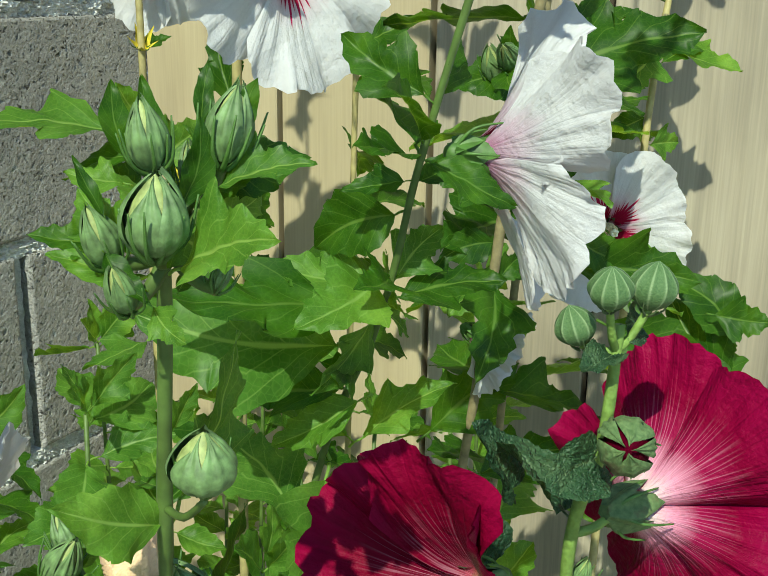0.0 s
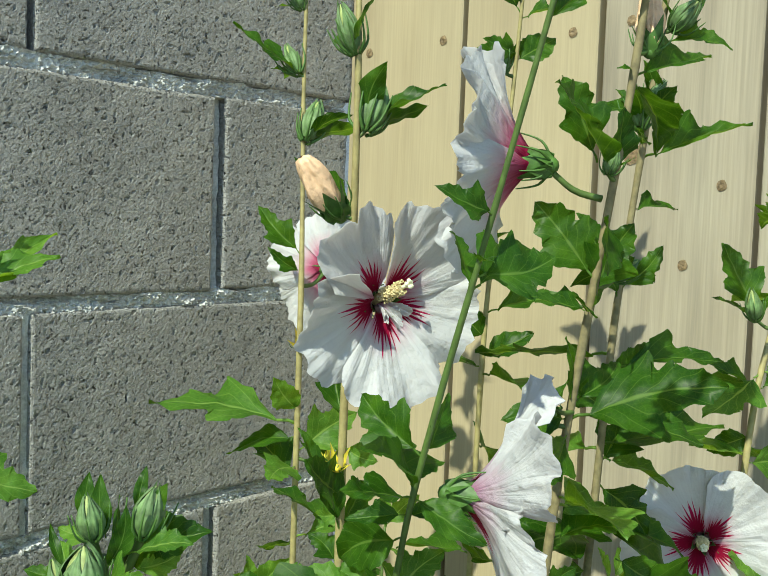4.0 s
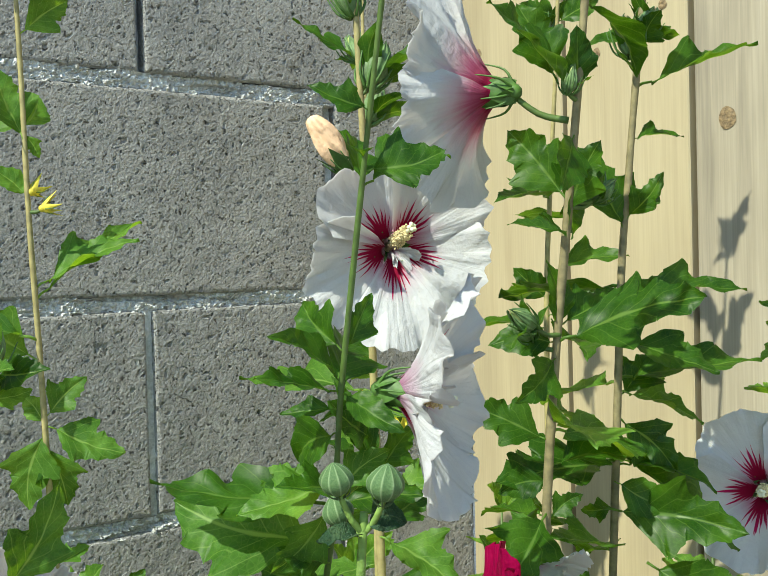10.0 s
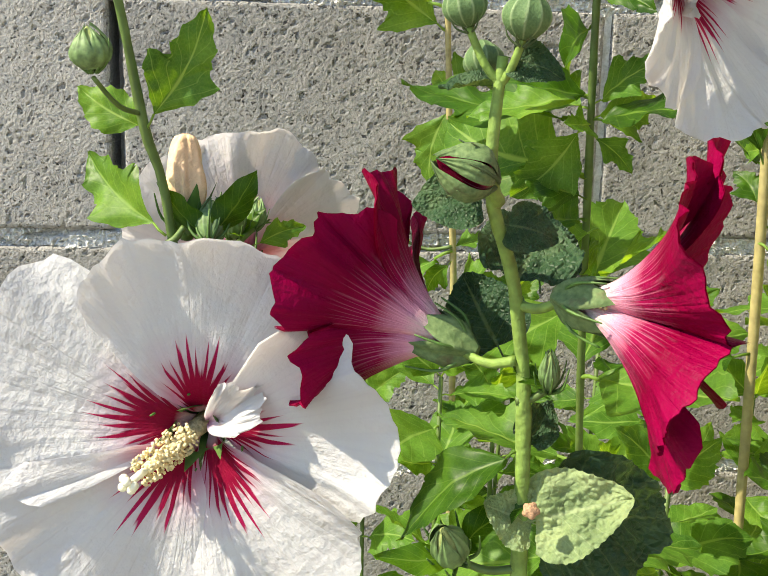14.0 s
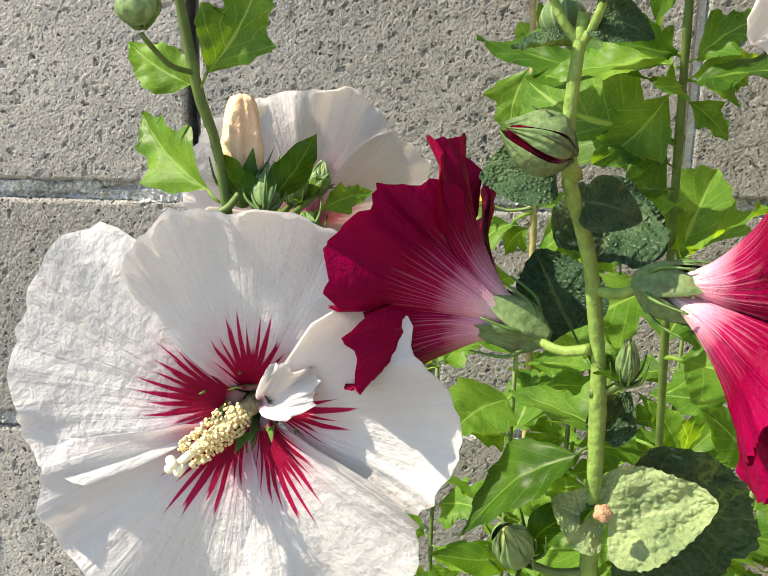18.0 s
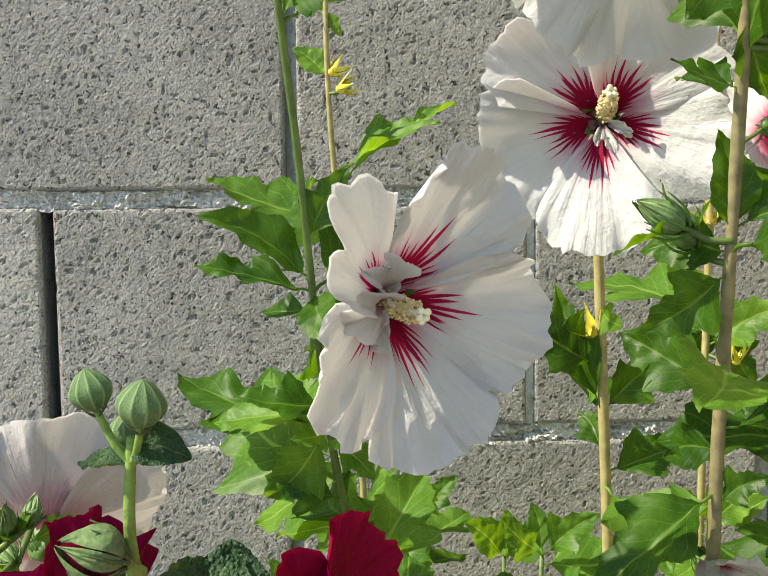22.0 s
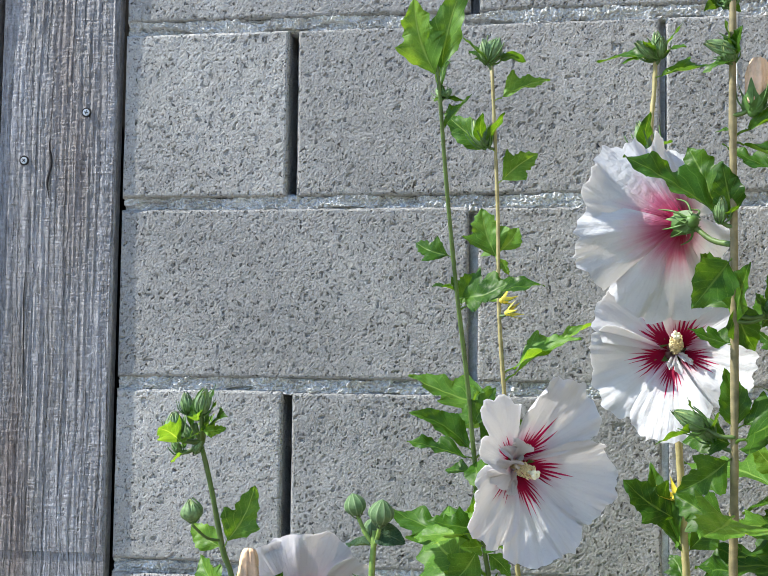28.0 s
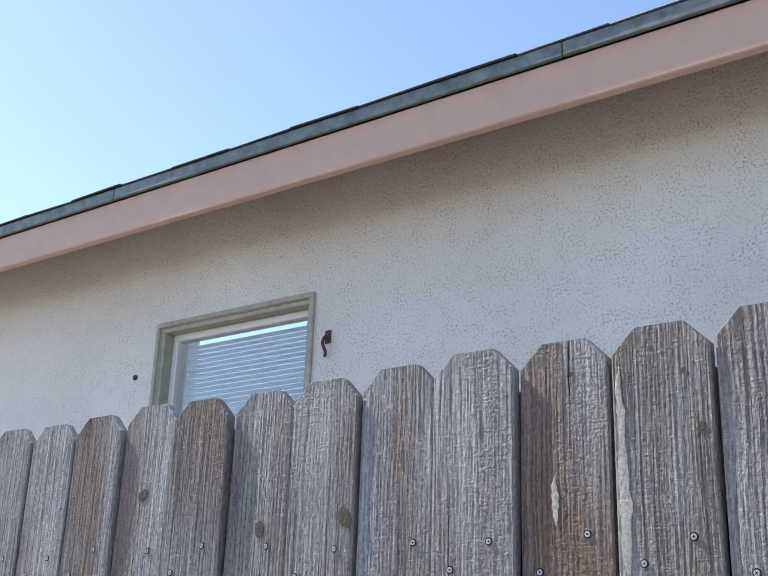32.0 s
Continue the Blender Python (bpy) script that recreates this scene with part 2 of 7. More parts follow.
def weathered_wood():
    """Old rough-sawn boards: raised grain, saw marks across, silver and brown weathering; the grain runs along local z."""
    m, nt, b = material("weathered_board")
    v = coords(nt)
    wob = tex(nt, coords(nt, (1.0, 1.0, 0.30)), Scale=13, Detail=2)
    shake = tex(nt, coords(nt, (1.0, 1.0, 0.8)), Scale=60, Detail=2)
    sep = nt.nodes.new("ShaderNodeSeparateXYZ")
    nt.links.new(v, sep.inputs[0])
    xw = maths(nt, "ADD", sep.outputs[0], maths(nt, "ADD", maths(nt, "MULTIPLY", wob, 0.022), maths(nt, "MULTIPLY", shake, 0.0030)))
    c = nt.nodes.new("ShaderNodeCombineXYZ")
    nt.links.new(xw, c.inputs[0])
    nt.links.new(maths(nt, "MULTIPLY", sep.outputs[2], 0.02), c.inputs[2])
    rings = tex(nt, c.outputs[0], Scale=120, Detail=4, Roughness=0.6)
    lines = tex(nt, c.outputs[0], Scale=430, Detail=3, Roughness=0.7)
    wave = maths(nt, "ADD", 0.5, maths(nt, "MULTIPLY", maths(nt, "SINE", maths(nt, "ADD", maths(nt, "MULTIPLY", xw, 760.0), maths(nt, "MULTIPLY", rings, 16.0))), 0.5))
    rough_part = ramp(nt, tex(nt, coords(nt, (0.6, 1, 0.3)), Scale=9, Detail=2), [(0.36, (0.25, 0.25, 0.25)), (0.56, (1, 1, 1))])
    groove = maths(nt, "MULTIPLY", maths(nt, "POWER", wave, 0.55), rough_part)
    saw = tex(nt, coords(nt, (0.16, 1, 1)), Scale=420, Detail=3, Roughness=0.6)
    chip = tex(nt, coords(nt, (1, 1, 0.45)), Scale=230, Detail=4, Roughness=0.7)
    broad = tex(nt, coords(nt, (1.2, 1, 0.20)), Scale=8, Detail=5)
    silver = ramp(nt, broad, [(0.28, (0.175, 0.125, 0.095)), (0.38, (0.205, 0.175, 0.160)), (0.47, (0.235, 0.230, 0.228)), (0.64, (0.33, 0.338, 0.36))])
    col = mix(nt, 0.52, silver, ramp(nt, rings, [(0.34, (0.16, 0.15, 0.14)), (0.46, (0.42, 0.42, 0.42)), (0.58, (0.54, 0.54, 0.54)), (0.68, (0.72, 0.71, 0.70))]), "OVERLAY")
    col = mix(nt, 0.14, col, ramp(nt, lines, [(0.36, (0.12, 0.12, 0.12)), (0.5, (0.5, 0.5, 0.5)), (0.64, (0.88, 0.88, 0.88))]), "OVERLAY")
    col = mix(nt, 0.36, col, ramp(nt, chip, [(0.36, (0.14, 0.14, 0.14)), (0.5, (0.5, 0.5, 0.5)), (0.66, (0.9, 0.9, 0.9))]), "OVERLAY")
    col = mix(nt, maths(nt, "MULTIPLY", rough_part, 0.15), col, ramp(nt, wave, [(0.02, (0.10, 0.10, 0.10)), (0.22, (0.47, 0.47, 0.47)), (0.9, (0.62, 0.61, 0.60))]), "OVERLAY")
    col = mix(nt, 0.15, col, ramp(nt, saw, [(0.35, (0.2, 0.2, 0.2)), (0.65, (0.8, 0.8, 0.8))]), "OVERLAY")
    oi = nt.nodes.new("ShaderNodeObjectInfo")
    col = mix(nt, 0.6, col, ramp(nt, oi.outputs["Random"], [(0, (0.44, 0.42, 0.42)), (0.5, (0.54, 0.51, 0.49)), (1, (0.66, 0.65, 0.66))]), "OVERLAY")
    nt.links.new(col, b.inputs["Base Color"])
    b.inputs["Roughness"].default_value = 0.62
    b.inputs["Specular IOR Level"].default_value = 0.35
    n1 = bump(nt, groove, 1.0, 0.0030)
    n2 = bump(nt, chip, 1.0, 0.0036, n1)
    n3 = bump(nt, saw, 0.7, 0.0025, n2)
    nt.links.new(bump(nt, lines, 0.6, 0.001, n3), b.inputs["Normal"])
    return m


def plain(name, col, rough=0.6, vary=0.15, scale=60, metal=0.0, relief=0.2):
    m, nt, b = material(name)
    v = coords(nt)
    n = tex(nt, v, Scale=scale, Detail=5)
    lo, hi = tuple(c * (1 - vary) for c in col), tuple(min(1, c * (1 + vary)) for c in col)
    nt.links.new(ramp(nt, n, [(0.3, lo), (0.7, hi)]), b.inputs["Base Color"])
    b.inputs["Roughness"].default_value, b.inputs["Metallic"].default_value = rough, metal
    nt.links.new(bump(nt, n, relief, 0.002), b.inputs["Normal"])
    return m


def thin_shader(nt, b, col, through, share):
    """Lets a leaf or petal pass part of the light."""
    tr = node(nt, "BsdfTranslucent")
    nt.links.new(mix(nt, 1.0, col, through, "MULTIPLY"), tr.inputs["Color"])
    mx = node(nt, "MixShader", Fac=share)
    nt.links.new(b.outputs[0], mx.inputs[1])
    nt.links.new(tr.outputs[0], mx.inputs[2])
    nt.links.new(mx.outputs[0], nt.nodes["Material Output"].inputs["Surface"])


def uv_axes(nt):
    tc, sep = nt.nodes.new("ShaderNodeTexCoord"), nt.nodes.new("ShaderNodeSeparateXYZ")
    nt.links.new(tc.outputs["UV"], sep.inputs[0])
    return tc.outputs["UV"], sep.outputs[0], sep.outputs[1]


def leaf_material(name, dark, mid, light, vein, share=0.38, gloss=0.42, quilt=0.0):
    """uv: x across from 0 to 1 with the midrib at 0.5, y from base to tip."""
    m, nt, b = material(name)
    uv, x, y = uv_axes(nt)
    side = maths(nt, "ABSOLUTE", maths(nt, "SUBTRACT", x, 0.5))
    oi = nt.nodes.new("ShaderNodeObjectInfo")
    v = coords(nt)
    broad = tex(nt, v, Scale=2.6, Detail=4)
    col = ramp(nt, broad, [(0.3, dark), (0.52, mid), (0.75, light)])
    col = mix(nt, 0.6, col, ramp(nt, oi.outputs["Random"], [(0, (0.27, 0.33, 0.34)), (0.5, (0.5, 0.5, 0.48)), (1, (0.70, 0.63, 0.48))]), "OVERLAY")
    col = mix(nt, 0.22, col, ramp(nt, tex(nt, v, Scale=46, Detail=3), [(0.35, (0.3, 0.3, 0.3)), (0.65, (0.7, 0.7, 0.7))]), "OVERLAY")
    # side veins run forward from the midrib
    saw = maths(nt, "FRACT", maths(nt, "MULTIPLY", maths(nt, "SUBTRACT", y, maths(nt, "MULTIPLY", maths(nt, "POWER", side, 0.8), 0.55)), 6.5))
    vdist = maths(nt, "ABSOLUTE", maths(nt, "SUBTRACT", saw, 0.5))
    vline = ramp(nt, vdist, [(0.0, (1, 1, 1)), (0.06, (0, 0, 0))])
    mline = ramp(nt, side, [(0.012, (1, 1, 1)), (0.032, (0, 0, 0))])
    net = tex(nt, v, "Voronoi", Scale=30, feature="DISTANCE_TO_EDGE")
    nline = ramp(nt, net, [(0.0, (1, 1, 1)), (0.10, (0, 0, 0))])
    allv = maths(nt, "MAXIMUM", maths(nt, "MULTIPLY", vline, 0.55), mline)
    col = mix(nt, maths(nt, "MULTIPLY", allv, 0.75), col, vein)
    col = mix(nt, maths(nt, "MULTIPLY", nline, 0.12), col, vein)
    nt.links.new(col, b.inputs["Base Color"])
    nt.links.new(ramp(nt, broad, [(0.3, (gloss - 0.06,) * 3), (0.7, (gloss + 0.08,) * 3)]), b.inputs["Roughness"])
    b.inputs["Specular IOR Level"].default_value = 0.26
    n1 = bump(nt, allv, -0.6, 0.0012)
    n2 = bump(nt, nline, -0.35, 0.0004, n1)
    if quilt:
        cells = tex(nt, v, "Voronoi", Scale=17, feature="DISTANCE_TO_EDGE")
        n2 = bump(nt, ramp(nt, cells, [(0.0, (0, 0, 0)), (0.55, (1, 1, 1))]), quilt, 0.0024, n2)
    nt.links.new(n2, b.inputs["Normal"])
    thin_shader(nt, b, col, (3.4, 2.5, 0.7), share)
    return m


def petal_material(name, kind):
    """uv: x across, y from throat to rim. The veins run from throat to rim."""
    m, nt, b = material(name)
    uv, x, y = uv_axes(nt)
    oi = nt.nodes.new("ShaderNodeObjectInfo")
    c = nt.nodes.new("ShaderNodeCombineXYZ")
    nt.links.new(x, c.inputs[0])
    nt.links.new(maths(nt, "MULTIPLY", y, 0.05), c.inputs[1])
    nt.links.new(maths(nt, "MULTIPLY", oi.outputs["Random"], 7.0), c.inputs[2])
    ray = tex(nt, c.outputs[0], Scale=11, Detail=2, Roughness=0.6)
    fine = tex(nt, c.outputs[0], Scale=60, Detail=3)
    veins = maths(nt, "POWER", maths(nt, "ABSOLUTE", maths(nt, "SINE", maths(nt, "ADD", maths(nt, "MULTIPLY", x, 58.0), maths(nt, "MULTIPLY", ray, 11.0)))), 9.0)
    v = coords(nt)
    crape = tex(nt, v, Scale=190, Detail=4, Roughness=0.6)
    if kind in ("white", "back", "blush", "pink"):
        paper = ramp(nt, tex(nt, v, Scale=40, Detail=3), [(0.3, (0.72, 0.725, 0.74)), (0.7, (0.78, 0.78, 0.79))])
        paper = mix(nt, maths(nt, "MULTIPLY", maths(nt, "MULTIPLY", veins, tex(nt, v, Scale=30, Detail=2)), 0.22), paper, (0.60, 0.58, 0.64))
        flush = {"white": [(0.28, (0.75, 0.35, 0.48)), (0.42, (0.95, 0.85, 0.89)), (0.56, (1, 1, 1))],
                 "back": [(0.10, (0.60, 0.22, 0.40)), (0.28, (0.90, 0.70, 0.82)), (0.52, (1, 1, 1))],
                 "pink": [(0.16, (0.50, 0.02, 0.10)), (0.30, (0.78, 0.20, 0.36)), (0.46, (0.95, 0.72, 0.79)), (0.66, (1, 1, 1))],
                 "blush": [(0.14, (0.78, 0.18, 0.34)), (0.28, (0.96, 0.60, 0.68)), (0.55, (1.0, 0.90, 0.91)), (0.9, (1.0, 0.965, 0.96))]}[kind]
        shaken = maths(nt, "ADD", y, maths(nt, "MULTIPLY", maths(nt, "SUBTRACT", ray, 0.5), 0.16))
        col = mix(nt, 1.0, paper, ramp(nt, shaken, flush), "MULTIPLY")
        if kind == "white":
            # a crimson eye that runs out in tapering spokes
            cell = maths(nt, "ADD", maths(nt, "MULTIPLY", x, 13.0), maths(nt, "MULTIPLY", ray, 1.6))
            tri = maths(nt, "SUBTRACT", 1.0, maths(nt, "ABSOLUTE", maths(nt, "SUBTRACT", maths(nt, "MULTIPLY", maths(nt, "FRACT", cell), 2.0), 1.0)))
            wn1 = nt.nodes.new("ShaderNodeTexWhiteNoise")
            wn1.noise_dimensions = "2D"
            cc = nt.nodes.new("ShaderNodeCombineXYZ")
            nt.links.new(maths(nt, "FLOOR", cell), cc.inputs[0])
            nt.links.new(maths(nt, "MULTIPLY", oi.outputs["Random"], 91.0), cc.inputs[1])
            nt.links.new(cc.outputs[0], wn1.inputs["Vector"])
            off = maths(nt, "ABSOLUTE", maths(nt, "SUBTRACT", x, 0.5))
            mid = maths(nt, "SUBTRACT", 1.0, maths(nt, "MULTIPLY", maths(nt, "POWER", off, 1.7), 2.0))
            spike = maths(nt, "MULTIPLY", maths(nt, "POWER", tri, 1.25), maths(nt, "ADD", 0.12, maths(nt, "MULTIPLY", wn1.outputs["Value"], 0.20)))
            reach = maths(nt, "MULTIPLY", maths(nt, "ADD", 0.335, spike), mid)
            gap = maths(nt, "SUBTRACT", reach, y)
            red = maths(nt, "MINIMUM", maths(nt, "MAXIMUM", maths(nt, "MULTIPLY", gap, 26.0), 0.0), 1.0)
            eye = ramp(nt, y, [(0.08, (0.62, 0.42, 0.45)), (0.13, (0.26, 0.0, 0.030)), (0.34, (0.34, 0.001, 0.045)), (0.52, (0.50, 0.012, 0.11))])
            col = mix(nt, red, col, eye)
        rough, share, through = 0.6, 0.52 if kind == "blush" else 0.46, (1.0, 0.97, 0.94)
    else:
        outer = kind == "red"
        lines = maths(nt, "POWER", maths(nt, "ABSOLUTE", maths(nt, "SINE", maths(nt, "ADD", maths(nt, "MULTIPLY", x, 78.0), maths(nt, "MULTIPLY", ray, 12.0)))), 18.0)
        fade = ramp(nt, y, [(0.12, (1, 1, 1)), (0.40, (0.50, 0.50, 0.50)), (0.72, (0, 0, 0))])
        shaken = maths(nt, "ADD", y, maths(nt, "MULTIPLY", maths(nt, "SUBTRACT", fine, 0.5), 0.16))
        if outer:
            body = ramp(nt, shaken, [(0.14, (0.82, 0.70, 0.64)), (0.29, (0.70, 0.30, 0.42)), (0.46, (0.28, 0.006, 0.06)), (0.66, (0.185, 0.0, 0.026)), (1.0, (0.25, 0.001, 0.045))])
        else:
            body = ramp(nt, shaken, [(0.10, (0.70, 0.55, 0.30)), (0.18, (0.50, 0.08, 0.14)), (0.32, (0.13, 0.0, 0.018)), (0.66, (0.16, 0.0, 0.018)), (1.0, (0.24, 0.001, 0.036))])
        body = mix(nt, 0.25, body, ramp(nt, fine, [(0.3, (0.33, 0.33, 0.33)), (0.7, (0.68, 0.68, 0.68))]), "OVERLAY")
        col = mix(nt, maths(nt, "MULTIPLY", maths(nt, "MULTIPLY", lines, fade), 0.72 if outer else 0.50), body, (0.84, 0.42, 0.56))
        rough, share, through = 0.45, 0.20, (1.1, 0.4, 0.6)
    nt.links.new(col, b.inputs["Base Color"])
    b.inputs["Roughness"].default_value = rough
    b.inputs["Specular IOR Level"].default_value = 0.2 if kind not in ("red", "dark") else 0.06
    n1 = bump(nt, ray, 0.35, 0.003)
    n2 = bump(nt, maths(nt, "ADD", fine, maths(nt, "MULTIPLY", veins, -0.3)), 0.35, 0.0009, n1)
    n2 = bump(nt, crape, 0.9, 0.0016, n2)
    nt.links.new(n2, b.inputs["Normal"])
    thin_shader(nt, b, col, through, share)
    return m


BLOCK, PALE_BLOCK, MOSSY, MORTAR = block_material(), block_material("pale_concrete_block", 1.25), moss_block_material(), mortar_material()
GREY_WOOD = weathered_wood()
# near-black that stands in for the shade between fence boards
GAP_SHADE = plain("gap_shade", (0.006, 0.005, 0.004), 0.9)
BUFF_GREY = wood_material("weathered_painted_board", [(0.17, 0.148, 0.108), (0.315, 0.275, 0.198), (0.36, 0.32, 0.24)], [(0.11, 0.095, 0.075), (0.31, 0.27, 0.20), (0.38, 0.345, 0.265)], streaks=0.5, relief=0.3, grain=0.18, ring=40, stretch=0.05)
BUFF_WOOD = wood_material("painted_board", [(0.325, 0.26, 0.150), (0.41, 0.34, 0.205), (0.44, 0.37, 0.228)], [(0.30, 0.25, 0.158), (0.405, 0.34, 0.21), (0.445, 0.385, 0.25)], streaks=0.5, relief=0.15, grain=0.10, ring=34, stretch=0.07)
LEAF = leaf_material("hibiscus_leaf", (0.015, 0.055, 0.003), (0.034, 0.100, 0.005), (0.064, 0.155, 0.009), (0.12, 0.22, 0.04), share=0.40, gloss=0.43)
# paler copy of the hibiscus leaf, with sunlight put into its green
PALE_LEAF = leaf_material("pale_sunlit_leaf", (0.045, 0.125, 0.012), (0.080, 0.19, 0.022), (0.14, 0.28, 0.042), (0.22, 0.36, 0.09), share=0.42, gloss=0.46)
PALE_FELT = leaf_material("pale_hollyhock_leaf", (0.13, 0.20, 0.085), (0.20, 0.28, 0.13), (0.28, 0.36, 0.18), (0.30, 0.38, 0.2), share=0.2, gloss=0.6, quilt=0.3)
FELT_LEAF = leaf_material("hollyhock_leaf", (0.014, 0.042, 0.020), (0.028, 0.070, 0.034), (0.06, 0.11, 0.055), (0.10, 0.16, 0.08), share=0.2, gloss=0.48, quilt=0.5)
WHITE_PETAL, RED_PETAL = petal_material("white_petal", "white"), petal_material("crimson_petal", "red")
DARK_PETAL = petal_material("dark_crimson_petal", "dark")
BACK_PETAL, PINK_BACK, BLUSH_PETAL = petal_material("petal_back", "back"), petal_material("pink_petal_back", "pink"), petal_material("blush_petal", "blush")
INNER_SKIN = [BACK_PETAL, BACK_PETAL]
GREEN_STEM = plain("green_stem", (0.085, 0.14, 0.028), 0.55, 0.3, 150)
BROWN_STEM = plain("woody_stem", (0.22, 0.185, 0.09), 0.7, 0.35, 180)
TAN_STEM = plain("tan_stem", (0.34, 0.29, 0.12), 0.65, 0.25, 160)
def calyx_material(name="downy_calyx", grain=1.0):
    """Downy green with brown scorched spots and raised veins."""
    m, nt, b = material(name)
    v = coords(nt)
    down = tex(nt, v, Scale=520 * grain, Detail=4)
    spots = tex(nt, v, Scale=120 * grain, Detail=4, Roughness=0.6)
    col = ramp(nt, down, [(0.3, (0.062, 0.115, 0.034)), (0.7, (0.14, 0.21, 0.075))])
    col = mix(nt, ramp(nt, spots, [(0.58, (0, 0, 0)), (0.72, (0.75, 0.75, 0.75))]), col, (0.085, 0.042, 0.022))
    nt.links.new(col, b.inputs["Base Color"])
    b.inputs["Roughness"].default_value = 0.8
    nt.links.new(bump(nt, spots, 0.6, 0.0016, bump(nt, down, 0.5, 0.0006)), b.inputs["Normal"])
    return m


FUR_STEM = plain("hairy_stem", (0.17, 0.27, 0.05), 0.7, 0.25, 300, relief=0.5)
CALYX = plain("calyx", (0.07, 0.15, 0.025), 0.55, 0.35, 220)
CALYX_PALE, BUD_DOWN = calyx_material(), calyx_material("downy_bud", 0.02)
DRIED = plain("dried_bud", (0.42, 0.25, 0.14), 0.8, 0.3, 8, relief=0.5)
BUD_GREEN = plain("bud_green", (0.125, 0.205, 0.070), 0.6, 0.45, 5)
def pod_material():
    """uv: x runs round the bud; ridges are pale."""
    m, nt, b = material("ribbed_bud")
    uv, x, y = uv_axes(nt)
    ridge = maths(nt, "POWER", maths(nt, "ABSOLUTE", maths(nt, "COSINE", maths(nt, "MULTIPLY", x, 10 * math.pi))), 24.0)
    n = tex(nt, coords(nt), Scale=18, Detail=5)
    col = ramp(nt, n, [(0.3, (0.055, 0.115, 0.035)), (0.7, (0.095, 0.17, 0.055))])
    col = mix(nt, maths(nt, "MULTIPLY", ridge, 0.42), col, (0.36, 0.46, 0.24))
    nt.links.new(col, b.inputs["Base Color"])
    b.inputs["Roughness"].default_value = 0.75
    nt.links.new(bump(nt, n, 0.5, 0.0006), b.inputs["Normal"])
    return m


POD = pod_material()
PEACH = plain("wilted_petal", (0.82, 0.55, 0.34), 0.65, 0.10, 9, relief=0.6)
YELLOW = plain("yellowed_calyx", (0.66, 0.55, 0.05), 0.6, 0.25, 200)
POLLEN = plain("pollen", (0.78, 0.66, 0.36), 0.8, 0.25, 600, relief=0.6)
STIGMA = plain("stigma", (0.84, 0.82, 0.60), 0.6, 0.1, 400)
SOIL = plain("soil", (0.24, 0.21, 0.17), 0.95, 0.25, 25, relief=1.0)


# ---- building helpers ----
def mesh_of(name, bm, mat, smooth=True):
    me = bpy.data.meshes.new(name)
    bm.normal_update()
    bm.to_mesh(me)
    bm.free()
    for m in (mat if isinstance(mat, (list, tuple)) else [mat]):
        me.materials.append(m)
    if smooth:
        me.polygons.foreach_set("use_smooth", [True] * len(me.polygons))
    return me


def part(name, bm, mat, parent=None, label="", smooth=True):
    ob = new(name, mesh_of(name, bm, mat, smooth))
    ob.parent = parent
    return tagged(ob, label=label)


def shared(name, me, parent, m, label=""):
    ob = new(name, me)
    ob.parent = parent
    ob.matrix_basis = m
    return tagged(ob, label=label)


def box(bm, lo, hi, bevel=0.0, segs=1):
    r = bmesh.ops.create_cube(bm, size=1)
    vs = r["verts"]
    for v in vs:
        v.co = Vector([lo[k] + (v.co[k] + 0.5) * (hi[k] - lo[k]) for k in range(3)])
    if bevel:
        es = list({e for v in vs for e in v.link_edges})
        bmesh.ops.bevel(bm, geom=es, offset=bevel, segments=segs, affect="EDGES", profile=0.6)
    return bm


def grid(bm, nu, nv, fn, closed=False):
    """A sheet of nu x nv vertices at fn(u, v), with uv."""
    layer = bm.loops.layers.uv.verify()
    vs = [[bm.verts.new(fn(i / (nu - 1), j / (nv - 1) if not closed else j / nv)) for j in range(nv)] for i in range(nu)]
    for i in range(nu - 1):
        for j in range(nv if closed else nv - 1):
            k = (j + 1) % nv
            try:
                f = bm.faces.new((vs[i][j], vs[i][k], vs[i + 1][k], vs[i + 1][j]))
            except ValueError:
                continue
            for lp, (a, c) in zip(f.loops, ((i, j), (i, j + 1), (i + 1, j + 1), (i + 1, j))):
                lp[layer].uv = (c / (nv if closed else nv - 1), a / (nu - 1))
    return vs


def smooth_path(points, steps=6):
    ps = [Vector(p) for p in points]
    if len(ps) < 3:
        return ps
    out = []
    for i in range(len(ps) - 1):
        a, b, c, d = ps[max(i - 1, 0)], ps[i], ps[i + 1], ps[min(i + 2, len(ps) - 1)]
        for k in range(steps):
            t = k / steps
            out.append(0.5 * (2 * b + (c - a) * t + (2 * a - 5 * b + 4 * c - d) * t * t + (3 * b - a - 3 * c + d) * t ** 3))
    return out + [ps[-1]]


